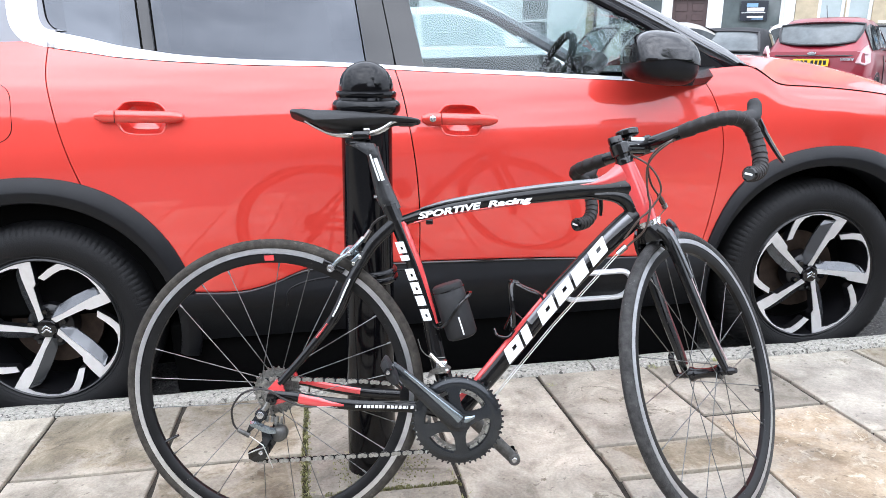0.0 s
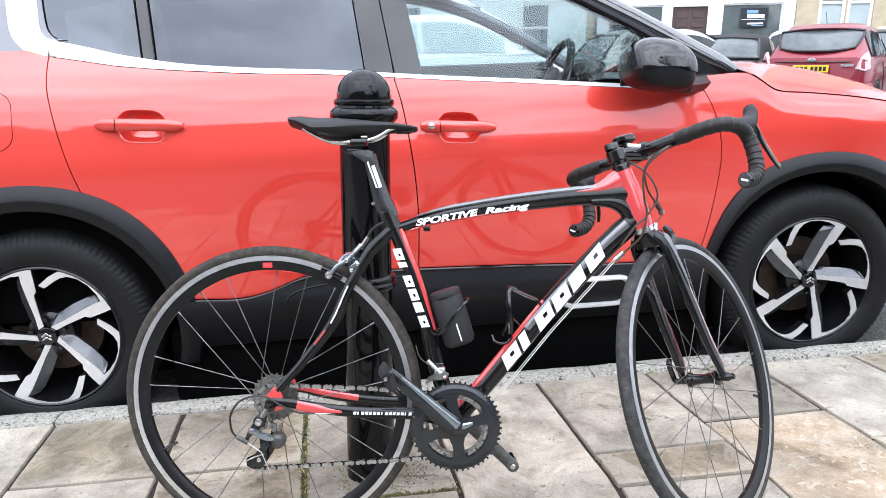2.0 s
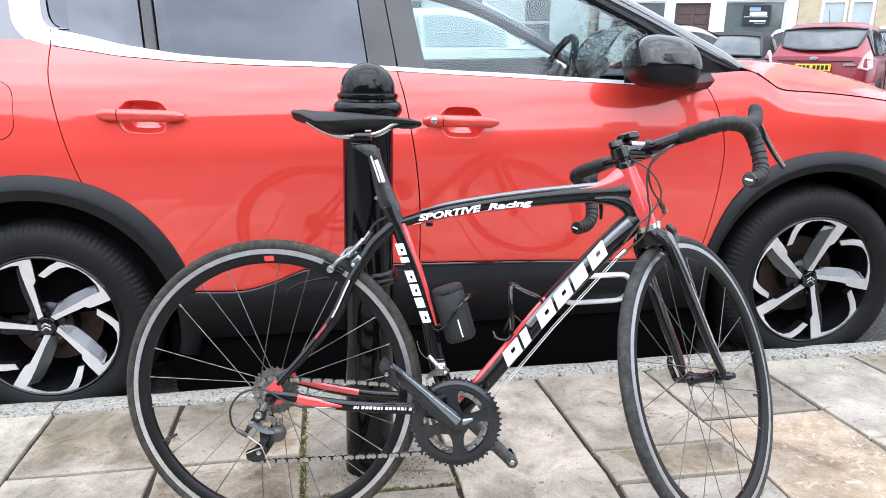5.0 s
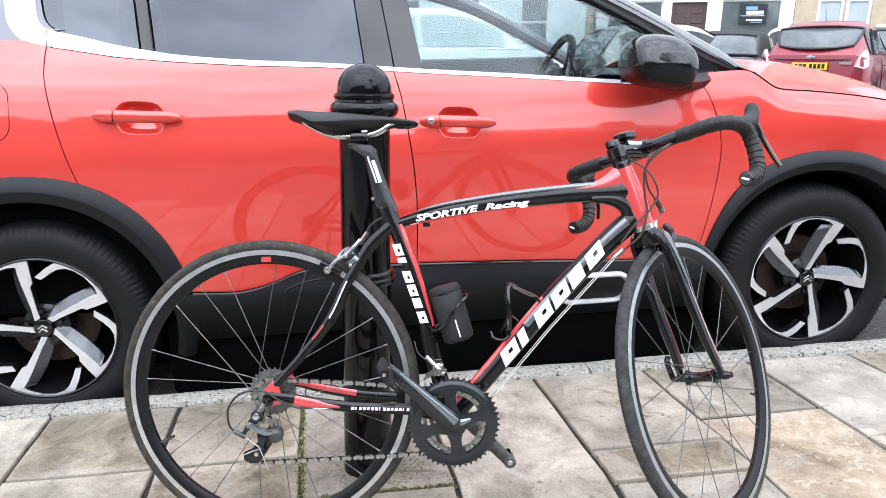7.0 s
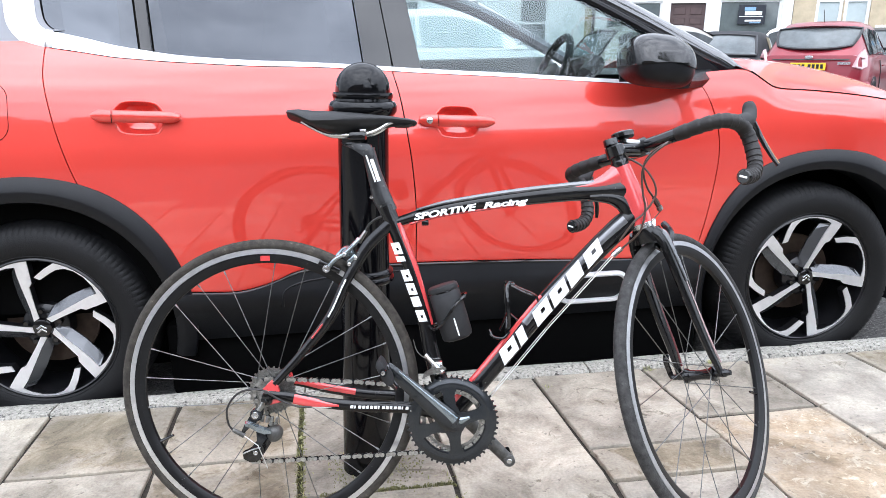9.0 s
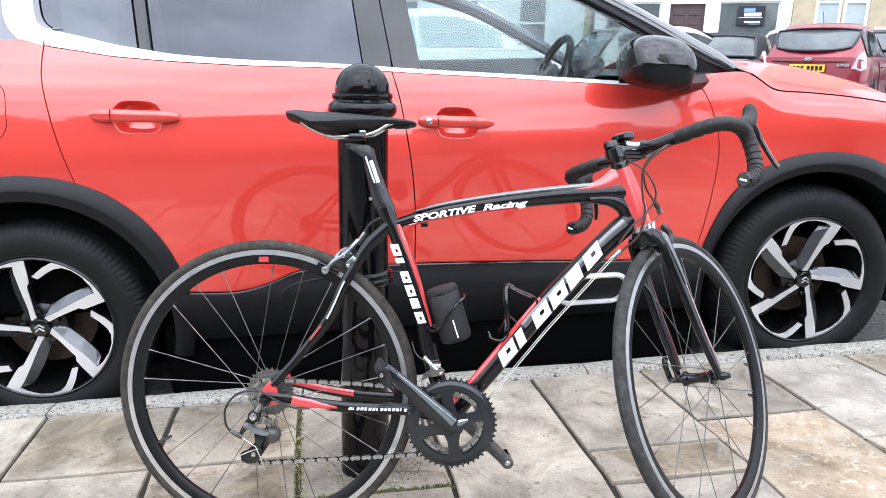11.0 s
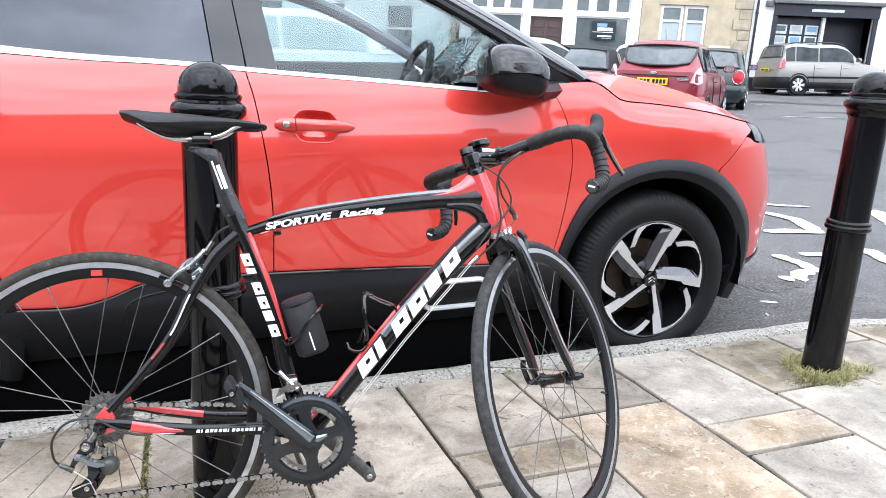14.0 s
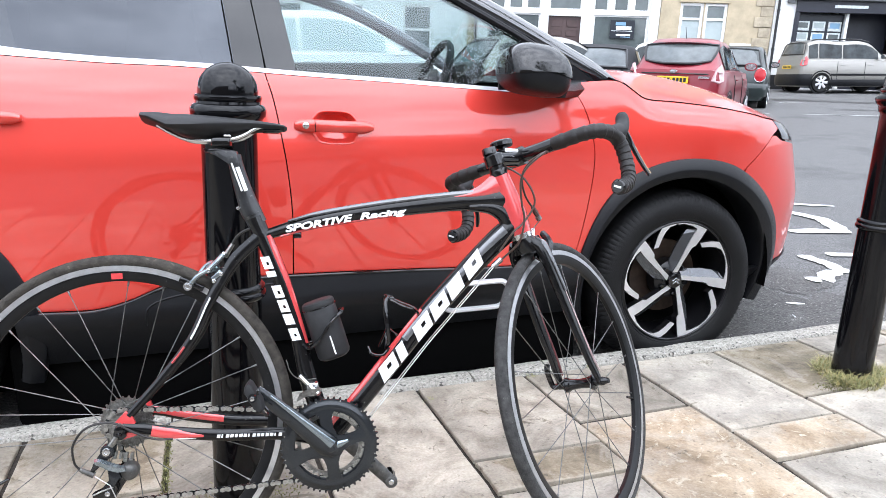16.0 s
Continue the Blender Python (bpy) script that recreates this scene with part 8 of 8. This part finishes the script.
        part("headlamp", ring_loft(bmesh.new(), [[(L - 0.22 + o, s * (hw * 0.64 + y), hood - 0.22 + z) for y, z in ((-0.12, -0.05), (0.13, -0.05), (0.14, 0.06), (-0.10, 0.04))] for o in (-0.06, 0.10)]), M_LAMPCLEAR, ob)
    part("rear_bumper", tubed(smooth_line([(0.25, hw * 0.97, 0.45), (0.02, hw * 0.78, 0.45), (-0.04, 0, 0.45), (0.02, -hw * 0.78, 0.45), (0.25, -hw * 0.97, 0.45)], 5), [(0.05, 0.16)] * 21, 10), lower or paint, ob)
    return ob, rw


def plate_on(ob, z, w=0.52, x=-0.03):
    p = part("number_plate", boxed((x - 0.012, -w / 2, z - 0.056), (x, w / 2, z + 0.056), 0.004), M_PLATE, ob, "yellow plate with dark bars", smooth=False)
    for y0, y1 in [(y, y + 0.042) for y in (-0.225, -0.165, -0.105, -0.045, 0.045, 0.105, 0.165)]:
        part("plate_bar", boxed((x - 0.015, y0, z - 0.034), (x - 0.011, y1, z + 0.034)), M_SIGN, p, smooth=False)


M_MAROON = mat("maroon_car_paint", (0.23, 0.012, 0.024), 0.3, 0.3, coat=0.5, var=0.1, scale=3)
M_BLACKCAR = mat("black_car_paint", (0.014, 0.016, 0.020), 0.3, coat=1.0)
M_GREENCAR = mat("dark_green_car_paint", (0.008, 0.016, 0.016), 0.28, coat=0.4)
M_SILVER = mat("silver_beige_car_paint", (0.30, 0.288, 0.262), 0.36, 0.5, coat=0.4)
M_WHITECAR = mat("white_car_paint", (0.78, 0.78, 0.78), 0.3, coat=1.0)
M_SOFTTOP = mat("black_soft_top", (0.022, 0.023, 0.026), 0.85, var=0.2, scale=40)

c1, rw = far_car("hatchback", on_road(6.98, 10.55), 46, 3.97, 1.72, 1.49, M_MAROON, "maroon hatchback parked nose-in across the road", belt=0.98, hood=0.95, cab=(0.06, 0.60, 1.95, 3.05), wr=0.46, tall_lamps=True, lamp_mat=M_LAMPCLEAR, glass_v=(0.16, 0.82), glass_w=(0.74, 0.71), shuts=(1.25, 2.3), bow=0.55)
plate_on(c1, 0.83, x=-0.045)
part("wiper", tubed([(0.16, -0.02, 1.06), (0.15, -0.20, 1.075), (0.17, -0.42, 1.085)], 0.012, 8), M_PIPE, c1, "rear wiper")
part("spoiler", ring_loft(bmesh.new(), [[(0.40 + 0.10 * (y / 0.52) ** 2, y, 1.462 - 0.03 * (y / 0.52) ** 2), (0.75, y, 1.492 - 0.05 * (y / 0.52) ** 2), (0.78, y, 1.45 - 0.05 * (y / 0.52) ** 2), (0.44 + 0.10 * (y / 0.52) ** 2, y, 1.438 - 0.03 * (y / 0.52) ** 2)] for y in steps(-0.52, 0.52, 10)]), M_MAROON, c1)
part("tailgate_lip", tubed([(-0.03 + 0.10 * (y / 0.6) ** 2, y, 0.935) for y in steps(-0.6, 0.6, 10)], 0.012, 6), M_PIPE, c1)
part("tailgate_gap", tubed([(-0.035, -0.62, 0.62), (-0.05, 0.0, 0.62), (-0.035, 0.62, 0.62)], 0.008, 6), M_PIPE, c1)
part("aerial", tubed([(0.80, 0, 1.50), (0.62, 0, 1.72)], 0.005, 6), M_PIPE, c1)
part("oval_badge", lathed([(0.001, 0.01), (0.06, 0.008), (0.065, 0.0)], 20, Matrix.Translation((-0.045, 0, 0.97)) @ Matrix.Rotation(radians(-90), 4, "Y") @ Matrix.Diagonal((0.45, 1, 1, 1))), M_CHROME, c1)
part("badge_bar", boxed((-0.05, -0.60, 0.86), (-0.042, -0.42, 0.90)), M_CHROME, c1)

c2, rw = far_car("convertible", on_road(5.60, 11.2), 40, 4.0, 1.70, 1.41, M_BLACKCAR, "black convertible with its soft top closed", belt=0.98, hood=0.9, cab=(0.55, 1.15, 2.0, 2.85), wr=0.40, top_mat=M_SOFTTOP)
part("boot_lid", boxed((0.02, -0.62, 0.90), (0.62, 0.62, 0.99), 0.03), M_BLACKCAR, c2)

c3, rw = far_car("small_car", on_road(11.2, 14.4), 42, 3.85, 1.73, 1.42, M_GREENCAR, "dark green small car with large red tail lamps", belt=0.96, hood=0.95, cab=(0.12, 0.45, 2.3, 2.95), wr=0.30, lamp_mat=M_LAMPRED, tall_lamps="round", wheel_r=0.30)
for s in (-1, 1):
    part("lamp_ring", tubed([(-0.03 + 0.04 * abs(math.cos(t)), s * (0.66 + 0.13 * math.cos(t)), 0.80 + 0.16 * math.sin(t)) for t in steps(0, 2 * math.pi, 20)[:-1]], 0.010, 6, loop=True), M_CHROME, c3)

c4, rw = far_car("estate_car", on_road(18.30, 20.30), 102, 4.10, 1.79, 1.66, M_SILVER, "silver-beige tall estate car parked by the shopfront", belt=1.08, hood=1.05, cab=(0.06, 0.22, 2.35, 3.05), wr=0.24, lower=M_CLAD, wheel_r=0.34, tall_lamps=True, glass_v=(0.25, 0.9), shuts=(1.22, 2.2))
for s in (-1, 1):
    part("roof_rail", tubed(smooth_line([(0.35, s * 0.60, 1.69), (0.6, s * 0.60, 1.74), (1.9, s * 0.60, 1.75), (2.4, s * 0.60, 1.67)], 5), 0.022, 8), M_PIPE, c4, "black roof rail")
    part("rubbing_strip", boxed((1.0, s * 0.885 - 0.02, 0.56), (3.1, s * 0.885 + 0.02, 0.63), 0.01), M_CLAD, c4)
    part("sill_trim", boxed((0.9, s * 0.865 - 0.04, 0.22), (3.2, s * 0.865 + 0.04, 0.44), 0.03), M_CLAD, c4, "black sill trim")
part("bumper_trim", tubed(smooth_line([(0.35, 0.90, 0.42), (0.02, 0.74, 0.42), (-0.06, 0, 0.42), (0.02, -0.74, 0.42), (0.35, -0.90, 0.42)], 5), [(0.05, 0.20)] * 21, 10), M_CLAD, c4, "black rear bumper")
plate_on(c4, 0.85, x=-0.045)
far_car("white_car", on_road(10.9, 19.2), 125, 4.1, 1.78, 1.50, M_WHITECAR, "white car parked facing the square", belt=0.98, hood=0.95, cab=(0.3, 0.7, 2.3, 3.1), wr=0.35)
far_car("dark_car", on_road(18.9, 15.6), 118, 4.4, 1.82, 1.62, M_BLACKCAR, "dark grey car with red tail lamps", belt=1.05, hood=1.0, cab=(0.15, 0.5, 2.4, 3.2), wr=0.30, wheel_r=0.34)
# its pale side panes have the reflection put into their colour
far_car("white_hatchback", on_road(-1.1, 9.2), 84, 4.1, 1.76, 1.69, M_WHITECAR, "white tall hatchback parked beyond the red car", belt=1.22, hood=1.14, side_glass=M_PALEPANE, cab=(0.2, 0.7, 2.2, 3.1), wr=0.38)
far_car("grey_car", on_road(3.6, 12.4), 84, 4.3, 1.78, 1.5, M_SILVER, "pale grey car parked further off", belt=0.98, hood=0.95, cab=(0.2, 0.7, 2.2, 3.1), wr=0.38)

# ---- worn markings on the road ----
def road_mark(pts, width, seed, name="road_marking"):
    """A worn painted stroke along upright-frame points, with ragged edges and gaps."""
    rng = random.Random(seed)
    bm = bmesh.new()
    P3 = [on_road(-0.25 + (x + 0.25) * 1.047, -0.05 + (y + 0.05) * 1.047) + Vector((0, 0, 0.007)) for x, y in pts]
    line_p = []
    for a, b in zip(P3, P3[1:]):
        n = max(3, int((b - a).length / 0.018))
        line_p += [a.lerp(b, i / n) for i in range(n)]
    line_p.append(P3[-1])
    prev, el, er = None, 1.0, 1.0
    for i, p in enumerate(line_p):
        q = line_p[min(i + 1, len(line_p) - 1)] - line_p[max(i - 1, 0)]
        side = Vector((-q.y, q.x, 0)).normalized() * width * 0.62
        el, er = min(1.1, max(0.55, el + rng.uniform(-0.13, 0.13))), min(1.1, max(0.55, er + rng.uniform(-0.13, 0.13)))
        end = min(1.0, 0.35 + 0.3 * min(i, len(line_p) - 1 - i))
        cur = (bm.verts.new(p + side * el * end), bm.verts.new(p - side * er * end))
        if prev and rng.random() > 0.03:
            bm.faces.new((prev[0], prev[1], cur[1], cur[0]))
        prev = cur
    ob = part(name, bm, M_MARK, smooth=False)
    return tagged(ob, "worn white painted road lettering stroke", "road marking", "road markings", "structure")


for i, (pts, w) in enumerate((([(3.85, 4.42), (3.95, 4.05), (3.80, 3.70)], 0.11), ([(3.42, 3.80), (3.62, 3.78), (3.84, 3.68)], 0.11), ([(4.05, 4.62), (4.42, 4.40)], 0.08), ([(3.95, 4.75), (4.15, 4.70)], 0.08),
        ([(3.04, 3.30), (3.06, 3.08), (3.02, 2.93)], 0.12), ([(2.72, 2.92), (2.80, 2.86), (2.90, 2.95), (3.0, 2.98)], 0.10), ([(3.20, 3.28), (3.42, 3.2)], 0.08), ([(4.86, 4.18), (4.62, 3.80), (4.45, 3.6)], 0.11), ([(5.0, 3.9), (4.8, 3.6)], 0.10),
        ([(3.74, 3.28), (3.62, 2.98), (3.75, 2.9)], 0.12), ([(4.2, 3.3), (4.4, 3.1)], 0.12), ([(2.32, 2.62), (2.40, 2.58)], 0.03), ([(11.2, 11.9), (12.6, 11.2)], 0.10), ([(13.2, 10.9), (14.6, 10.2)], 0.10), ([(9.6, 12.7), (10.6, 12.2)], 0.1), ([(16.5, 14.4), (18.4, 13.4)], 0.12), ([(12.5, 15.4), (14.0, 14.8)], 0.1))):
    road_mark(pts, w, i + 3)


# ---- dark damp patch on the far lane ----
M_DAMP = mat("damp_dark_asphalt", (0.022, 0.021, 0.021), 0.45, var=0.5, scale=90, bump=0.4, bscale=120)


def damp_patch(a, b, depth, seed, material=M_DAMP, label="dark damp patch on grey asphalt road"):
    """A ragged streak of the given material between two points of the road."""
    rng = random.Random(seed)
    bm = bmesh.new()
    a, b = Vector(a), Vector(b)
    n = 40
    d = (b - a).normalized()
    side = Vector((-d.y, d.x))
    prev = None
    for i in range(n + 1):
        t = i / n
        w = depth * math.sqrt(max(0.0, math.sin(math.pi * t))) * (0.55 + 0.25 * math.sin(5.0 * t + seed) + rng.uniform(-0.15, 0.15))
        c = a.lerp(b, t) + side * 0.12 * math.sin(7 * t)
        row = []
        for k in (-1, -0.3, 0.4, 1):
            q = c + side * w * k * (1.0 if abs(k) < 1 else rng.uniform(0.8, 1.1))
            row.append(bm.verts.new(on_road(q.x, q.y) + Vector((0, 0, 0.003))))
        if prev:
            for j in range(3):
                bm.faces.new((prev[j], row[j], row[j + 1], prev[j + 1]))
        prev = row
    bmesh.ops.recalc_face_normals(bm, faces=bm.faces)
    return tagged(part("damp_patch", bm, material, smooth=False), label, "damp patch", kind="structure")


M_GUTTER = mat("gritty_gutter_asphalt", (0.070, 0.067, 0.063), 0.75, var=0.9, scale=80, bump=1.0, bscale=80, stain=(0.105, 0.102, 0.098), stain_at=0.50, stain_scale=3.0, speck=((0.33, 0.32, 0.30), 0.64, 95))
damp_patch((1.2, 2.62), (4.3, 2.36), 0.62, 7, M_GUTTER, "dark gritty asphalt along the gutter")
damp_patch((2.2, 3.45), (3.1, 3.0), 0.35, 11, M_GUTTER, "dark gritty asphalt along the gutter")
damp_patch((14.6, 17.0), (17.2, 14.7), 1.2, 2)
damp_patch((13.2, 13.4), (15.8, 12.6), 0.35, 5)

# ---- behind the viewer: a plain terrace and trees, seen in paint and glass ----
M_TERRACE = mat("soot_stone_terrace", (0.20, 0.17, 0.14), 0.9, var=0.25, scale=2)
M_BARK = mat("tree_bark", (0.09, 0.075, 0.06), 0.9, var=0.3, scale=14, bump=0.5, bscale=25)
M_LEAF = mat("dark_green_leaves", (0.045, 0.085, 0.028), 0.6, var=0.35, scale=3)
for k, (x0, x1, h) in enumerate(((-30, -19, 6.0), (-19, -9.5, 6.8), (-9.5, 0.5, 6.2), (0.5, 9.0, 3.5), (9.0, 20.0, 3.3), (20, 34, 3.6))):
    ob = thing("terrace_house", STREET @ Matrix.Translation((0, -12.5, 0)), "plain stone terrace house across the pavement", "building", "terrace behind the viewer")
    part("wall", boxed((x0, -7, -1.6), (x1, 0, h)), M_TERRACE, ob, smooth=False)
    part("roof", ring_loft(bmesh.new(), [[(x, -7.2, h - 0.05), (x, 0.25, h - 0.05), (x, -3.5, h + 1.4)] for x in (x0, x1)]), M_SLATE, ob, smooth=False)
    for xc in (x0 + 1.0, x1 - 1.6):
        part("chimney", boxed((xc, -3.9, h + 0.9), (xc + 0.9, -3.1, h + 2.0), 0.03), M_TERRACE, ob, smooth=False)


def leaf_tree(x, y, height, spread, seed, n, name="tree", low=0.42, lean=(0, 0), leaf=0.08):
    """Tapered trunk with limbs, and a crown of many small folded leaves in uneven clumps."""
    rng = random.Random(seed)
    ob = thing(name, Matrix.Translation(STREET @ Vector((x, y, -0.02))), "leafy green street tree with an open crown", "tree")
    top = Vector((lean[0], lean[1], height * 0.75))
    part("trunk", tubed(smooth_line([(0, 0, -0.2), (0.05, 0.03, height * 0.25), top * 0.6, top], 5), [0.20 - 0.012 * i for i in range(16)], 10), M_BARK, ob)
    bm = bmesh.new()
    clumps = []
    for k in range(16):
        a = rng.uniform(0, 2 * math.pi)
        r = spread * rng.uniform(0.35, 1.0)
        z = height * rng.uniform(low, 1.0)
        c = Vector((lean[0] + r * math.cos(a), lean[1] + r * math.sin(a), z))
        base = top * rng.uniform(0.45, 0.9)
        tube(bm, smooth_line([base, base.lerp(c, 0.5) + Vector((0, 0, 0.25)), c], 4), [0.06 - 0.005 * i for i in range(9)], 6)
        clumps.append((c, spread * rng.uniform(0.25, 0.42)))
    part("limbs", bm, M_BARK, ob)
    vs, fs = [], []
    for i in range(n):
        c, r = rng.choice(clumps)
        d = Vector((rng.gauss(0, 1), rng.gauss(0, 1), rng.gauss(0, 0.7)))
        p = c + d.normalized() * r * rng.random() ** 0.5
        u = Vector((rng.gauss(0, 1), rng.gauss(0, 1), rng.gauss(0, 0.6))).normalized()
        w = u.cross(Vector((rng.gauss(0, 1), rng.gauss(0, 1), rng.gauss(0, 1)))).normalized()
        L = rng.uniform(leaf * 0.6, leaf * 1.2)
        b0 = len(vs)
        vs += [p - u * L, p + w * L * 0.45, p + u * L, p - w * L * 0.45 + u.cross(w) * L * 0.2]
        fs.append((b0, b0 + 1, b0 + 2, b0 + 3))
    me = bpy.data.meshes.new("crown")
    me.from_pydata(vs, [], fs)
    me.materials.append(M_LEAF)
    cr = new("crown", me)
    cr.parent = ob
    tagged(cr, kind="stuff")
    return ob


leaf_tree(5.8, -7.6, 11.0, 2.3, 5, 9000, low=0.86, leaf=0.055)
leaf_tree(8.0, -7.4, 4.9, 2.0, 21, 9000, low=0.30, leaf=0.12)
leaf_tree(11.2, -7.6, 5.4, 2.6, 9, 9000, low=0.30, leaf=0.13)
leaf_tree(14.5, -8.0, 8.2, 2.9, 10, 6000)
leaf_tree(21.0, -8.5, 8.4, 3.2, 12, 6000)

# ---- grass and moss at the bollards and in the joints ----
M_GRASS = mat("grass_blades", (0.24, 0.24, 0.10), 0.6, var=0.5, scale=30)
M_STRAW = mat("dry_grass_blades", (0.38, 0.33, 0.15), 0.7, var=0.3, scale=30)
M_MOSS = mat("moss", (0.13, 0.125, 0.050), 0.95, var=0.6, scale=70, bump=0.8, bscale=160)


def blades(name, places, n, h, seed, material, label):
    """Blades of grass round the given spots (x, y, radius), as one tuft."""
    rng = random.Random(seed)
    vs, fs = [], []
    for _ in range(n):
        x, y, r = rng.choice(places)
        a = rng.uniform(0, 2 * math.pi)
        q = r * math.sqrt(rng.random())
        p = Vector((x + q * math.cos(a), y + q * math.sin(a), -0.006))
        d = Vector((rng.gauss(0, 0.75), rng.gauss(0, 0.75), 1)).normalized()
        L = h * rng.uniform(0.35, 1.15)
        s = Vector((-d.y, d.x, 0)).normalized() * 0.0016
        bend = Vector((d.x, d.y, -0.35)) * L * 0.5
        b0 = len(vs)
        vs += [p - s, p + s, p + d * L * 0.6 + s * 0.8, p + d * L * 0.6 - s * 0.8, p + d * L + bend]
        fs += [(b0, b0 + 1, b0 + 2, b0 + 3), (b0 + 3, b0 + 2, b0 + 4)]
    me = bpy.data.meshes.new(name)
    me.from_pydata(vs, [], fs)
    me.materials.append(material)
    ob = new(name, me)
    ob.matrix_basis = STREET
    return tagged(ob, label, "grass", kind="stuff")


ring2 = [(1.812 + 0.085 * math.cos(a), 1.765 + 0.085 * math.sin(a), 0.045) for a in steps(0, 6.28, 12)] + [(1.73, 1.69, 0.05), (1.70, 1.70, 0.03), (1.76, 1.67, 0.05), (1.95, 1.70, 0.03)]
blades("grass_tuft", ring2, 950, 0.05, 2, M_GRASS, "short green grass tuft round the bollard foot")
blades("grass_tuft", ring2, 650, 0.055, 3, M_STRAW, "dry straw-coloured grass round the bollard foot")
joint_spots = [(joint_x(-2, 2.05 - 0.05 * i) + 0.0, 2.05 - 0.05 * i, 0.016) for i in range(15)]
blades("grass_tuft", joint_spots + [(-0.49, 1.52, 0.03), (-0.49, 1.62, 0.025)], 170, 0.018, 4, M_GRASS, "small weeds in a paving joint")
blades("grass_tuft", [(-0.316 + 0.08 * math.cos(a), 1.622 + 0.08 * math.sin(a), 0.03) for a in steps(0, 6.28, 10)] + [(-0.12, 1.50, 0.05), (-0.2, 1.48, 0.04), (-0.09, 1.42, 0.02)], 200, 0.018, 6, M_GRASS, "small weeds at the bollard foot")
blades("grass_tuft", [(0.62, 2.095, 0.012), (0.70, 2.09, 0.02), (0.30, 2.0, 0.01), (0.95, 2.1, 0.015)], 160, 0.02, 8, M_GRASS, "small weeds along the kerb")


def moss(name, spots, seed):
    """Low cushions of moss over joints and slab edges."""
    rng = random.Random(seed)
    bm = bmesh.new()
    for x, y, r in spots:
        for _ in range(34):
            a, q = rng.uniform(0, 6.28), r * math.sqrt(rng.random())
            rr = rng.uniform(0.0006, 0.0024)
            lathe(bm, [(rr, -0.006), (rr * 0.95, 0.0), (rr * 0.6, 0.0014), (rr * 0.1, 0.002)], 7, Matrix.Translation((x + q * math.cos(a), y + q * math.sin(a), -0.001)) @ Matrix.Diagonal((1, rng.uniform(0.6, 1.3), 1, 1)))
    ob = part(name, bm, M_MOSS, m=STREET)
    return tagged(ob, "yellow-green moss on the paving joints", "moss", kind="stuff")


moss("moss", [(joint_x(-2, 2.05 - 0.04 * i), 2.05 - 0.04 * i, 0.017) for i in range(20)] + [(-0.30 + 0.1 * math.cos(a), 1.60 + 0.1 * math.sin(a), 0.04) for a in steps(0, 6, 9)]
     + [(-0.10 - 0.03 * i, 1.488, 0.014) for i in range(12)] + [(joint_x(-1, 1.3), 1.35, 0.02)], 1)
moss("moss", [(1.62 + 0.03 * i, 1.70 - 0.01 * i, 0.03) for i in range(8)] + [(joint_x(4, 1.9 - 0.05 * i), 1.9 - 0.05 * i, 0.012) for i in range(12)], 5)

# a cigarette end in the gutter
g = on_road(2.33, 2.56)
tagged(part("cigarette_end", tubed([g + Vector((0, 0, 0.006)), g + Vector((0.012, 0.03, 0.006))], 0.0045, 8), M_DECAL), "pale cigarette end lying in the gutter", "litter")

# small pale flecks and grit on the road
rng = random.Random(31)
vs, fs = [], []
for i in range(900):
    y = 2.42 + 5.5 * rng.random() ** 2
    p = on_road(1.6 + 5.5 * rng.random() + 0.7 * (y - 2.4), y)
    r, a0 = rng.uniform(0.0015, 0.005) * (1 + 0.25 * (y - 2.4)), rng.uniform(0, 6.28)
    b0 = len(vs)
    for k in range(5):
        q = r * rng.uniform(0.5, 1.2)
        vs.append(p + Vector((q * math.cos(a0 + 1.2566 * k), q * math.sin(a0 + 1.2566 * k), 0.0035)))
    vs.append(p + Vector((0, 0, 0.0035 + 0.5 * r)))
    fs += [(b0 + k, b0 + (k + 1) % 5, b0 + 5) for k in range(5)]
me = bpy.data.meshes.new("road_grit")
me.from_pydata(vs, [], fs)
me.materials.append(M_KERB)
tagged(new("road_grit", me), "pale grit and litter flecks on the asphalt", "litter", kind="stuff")
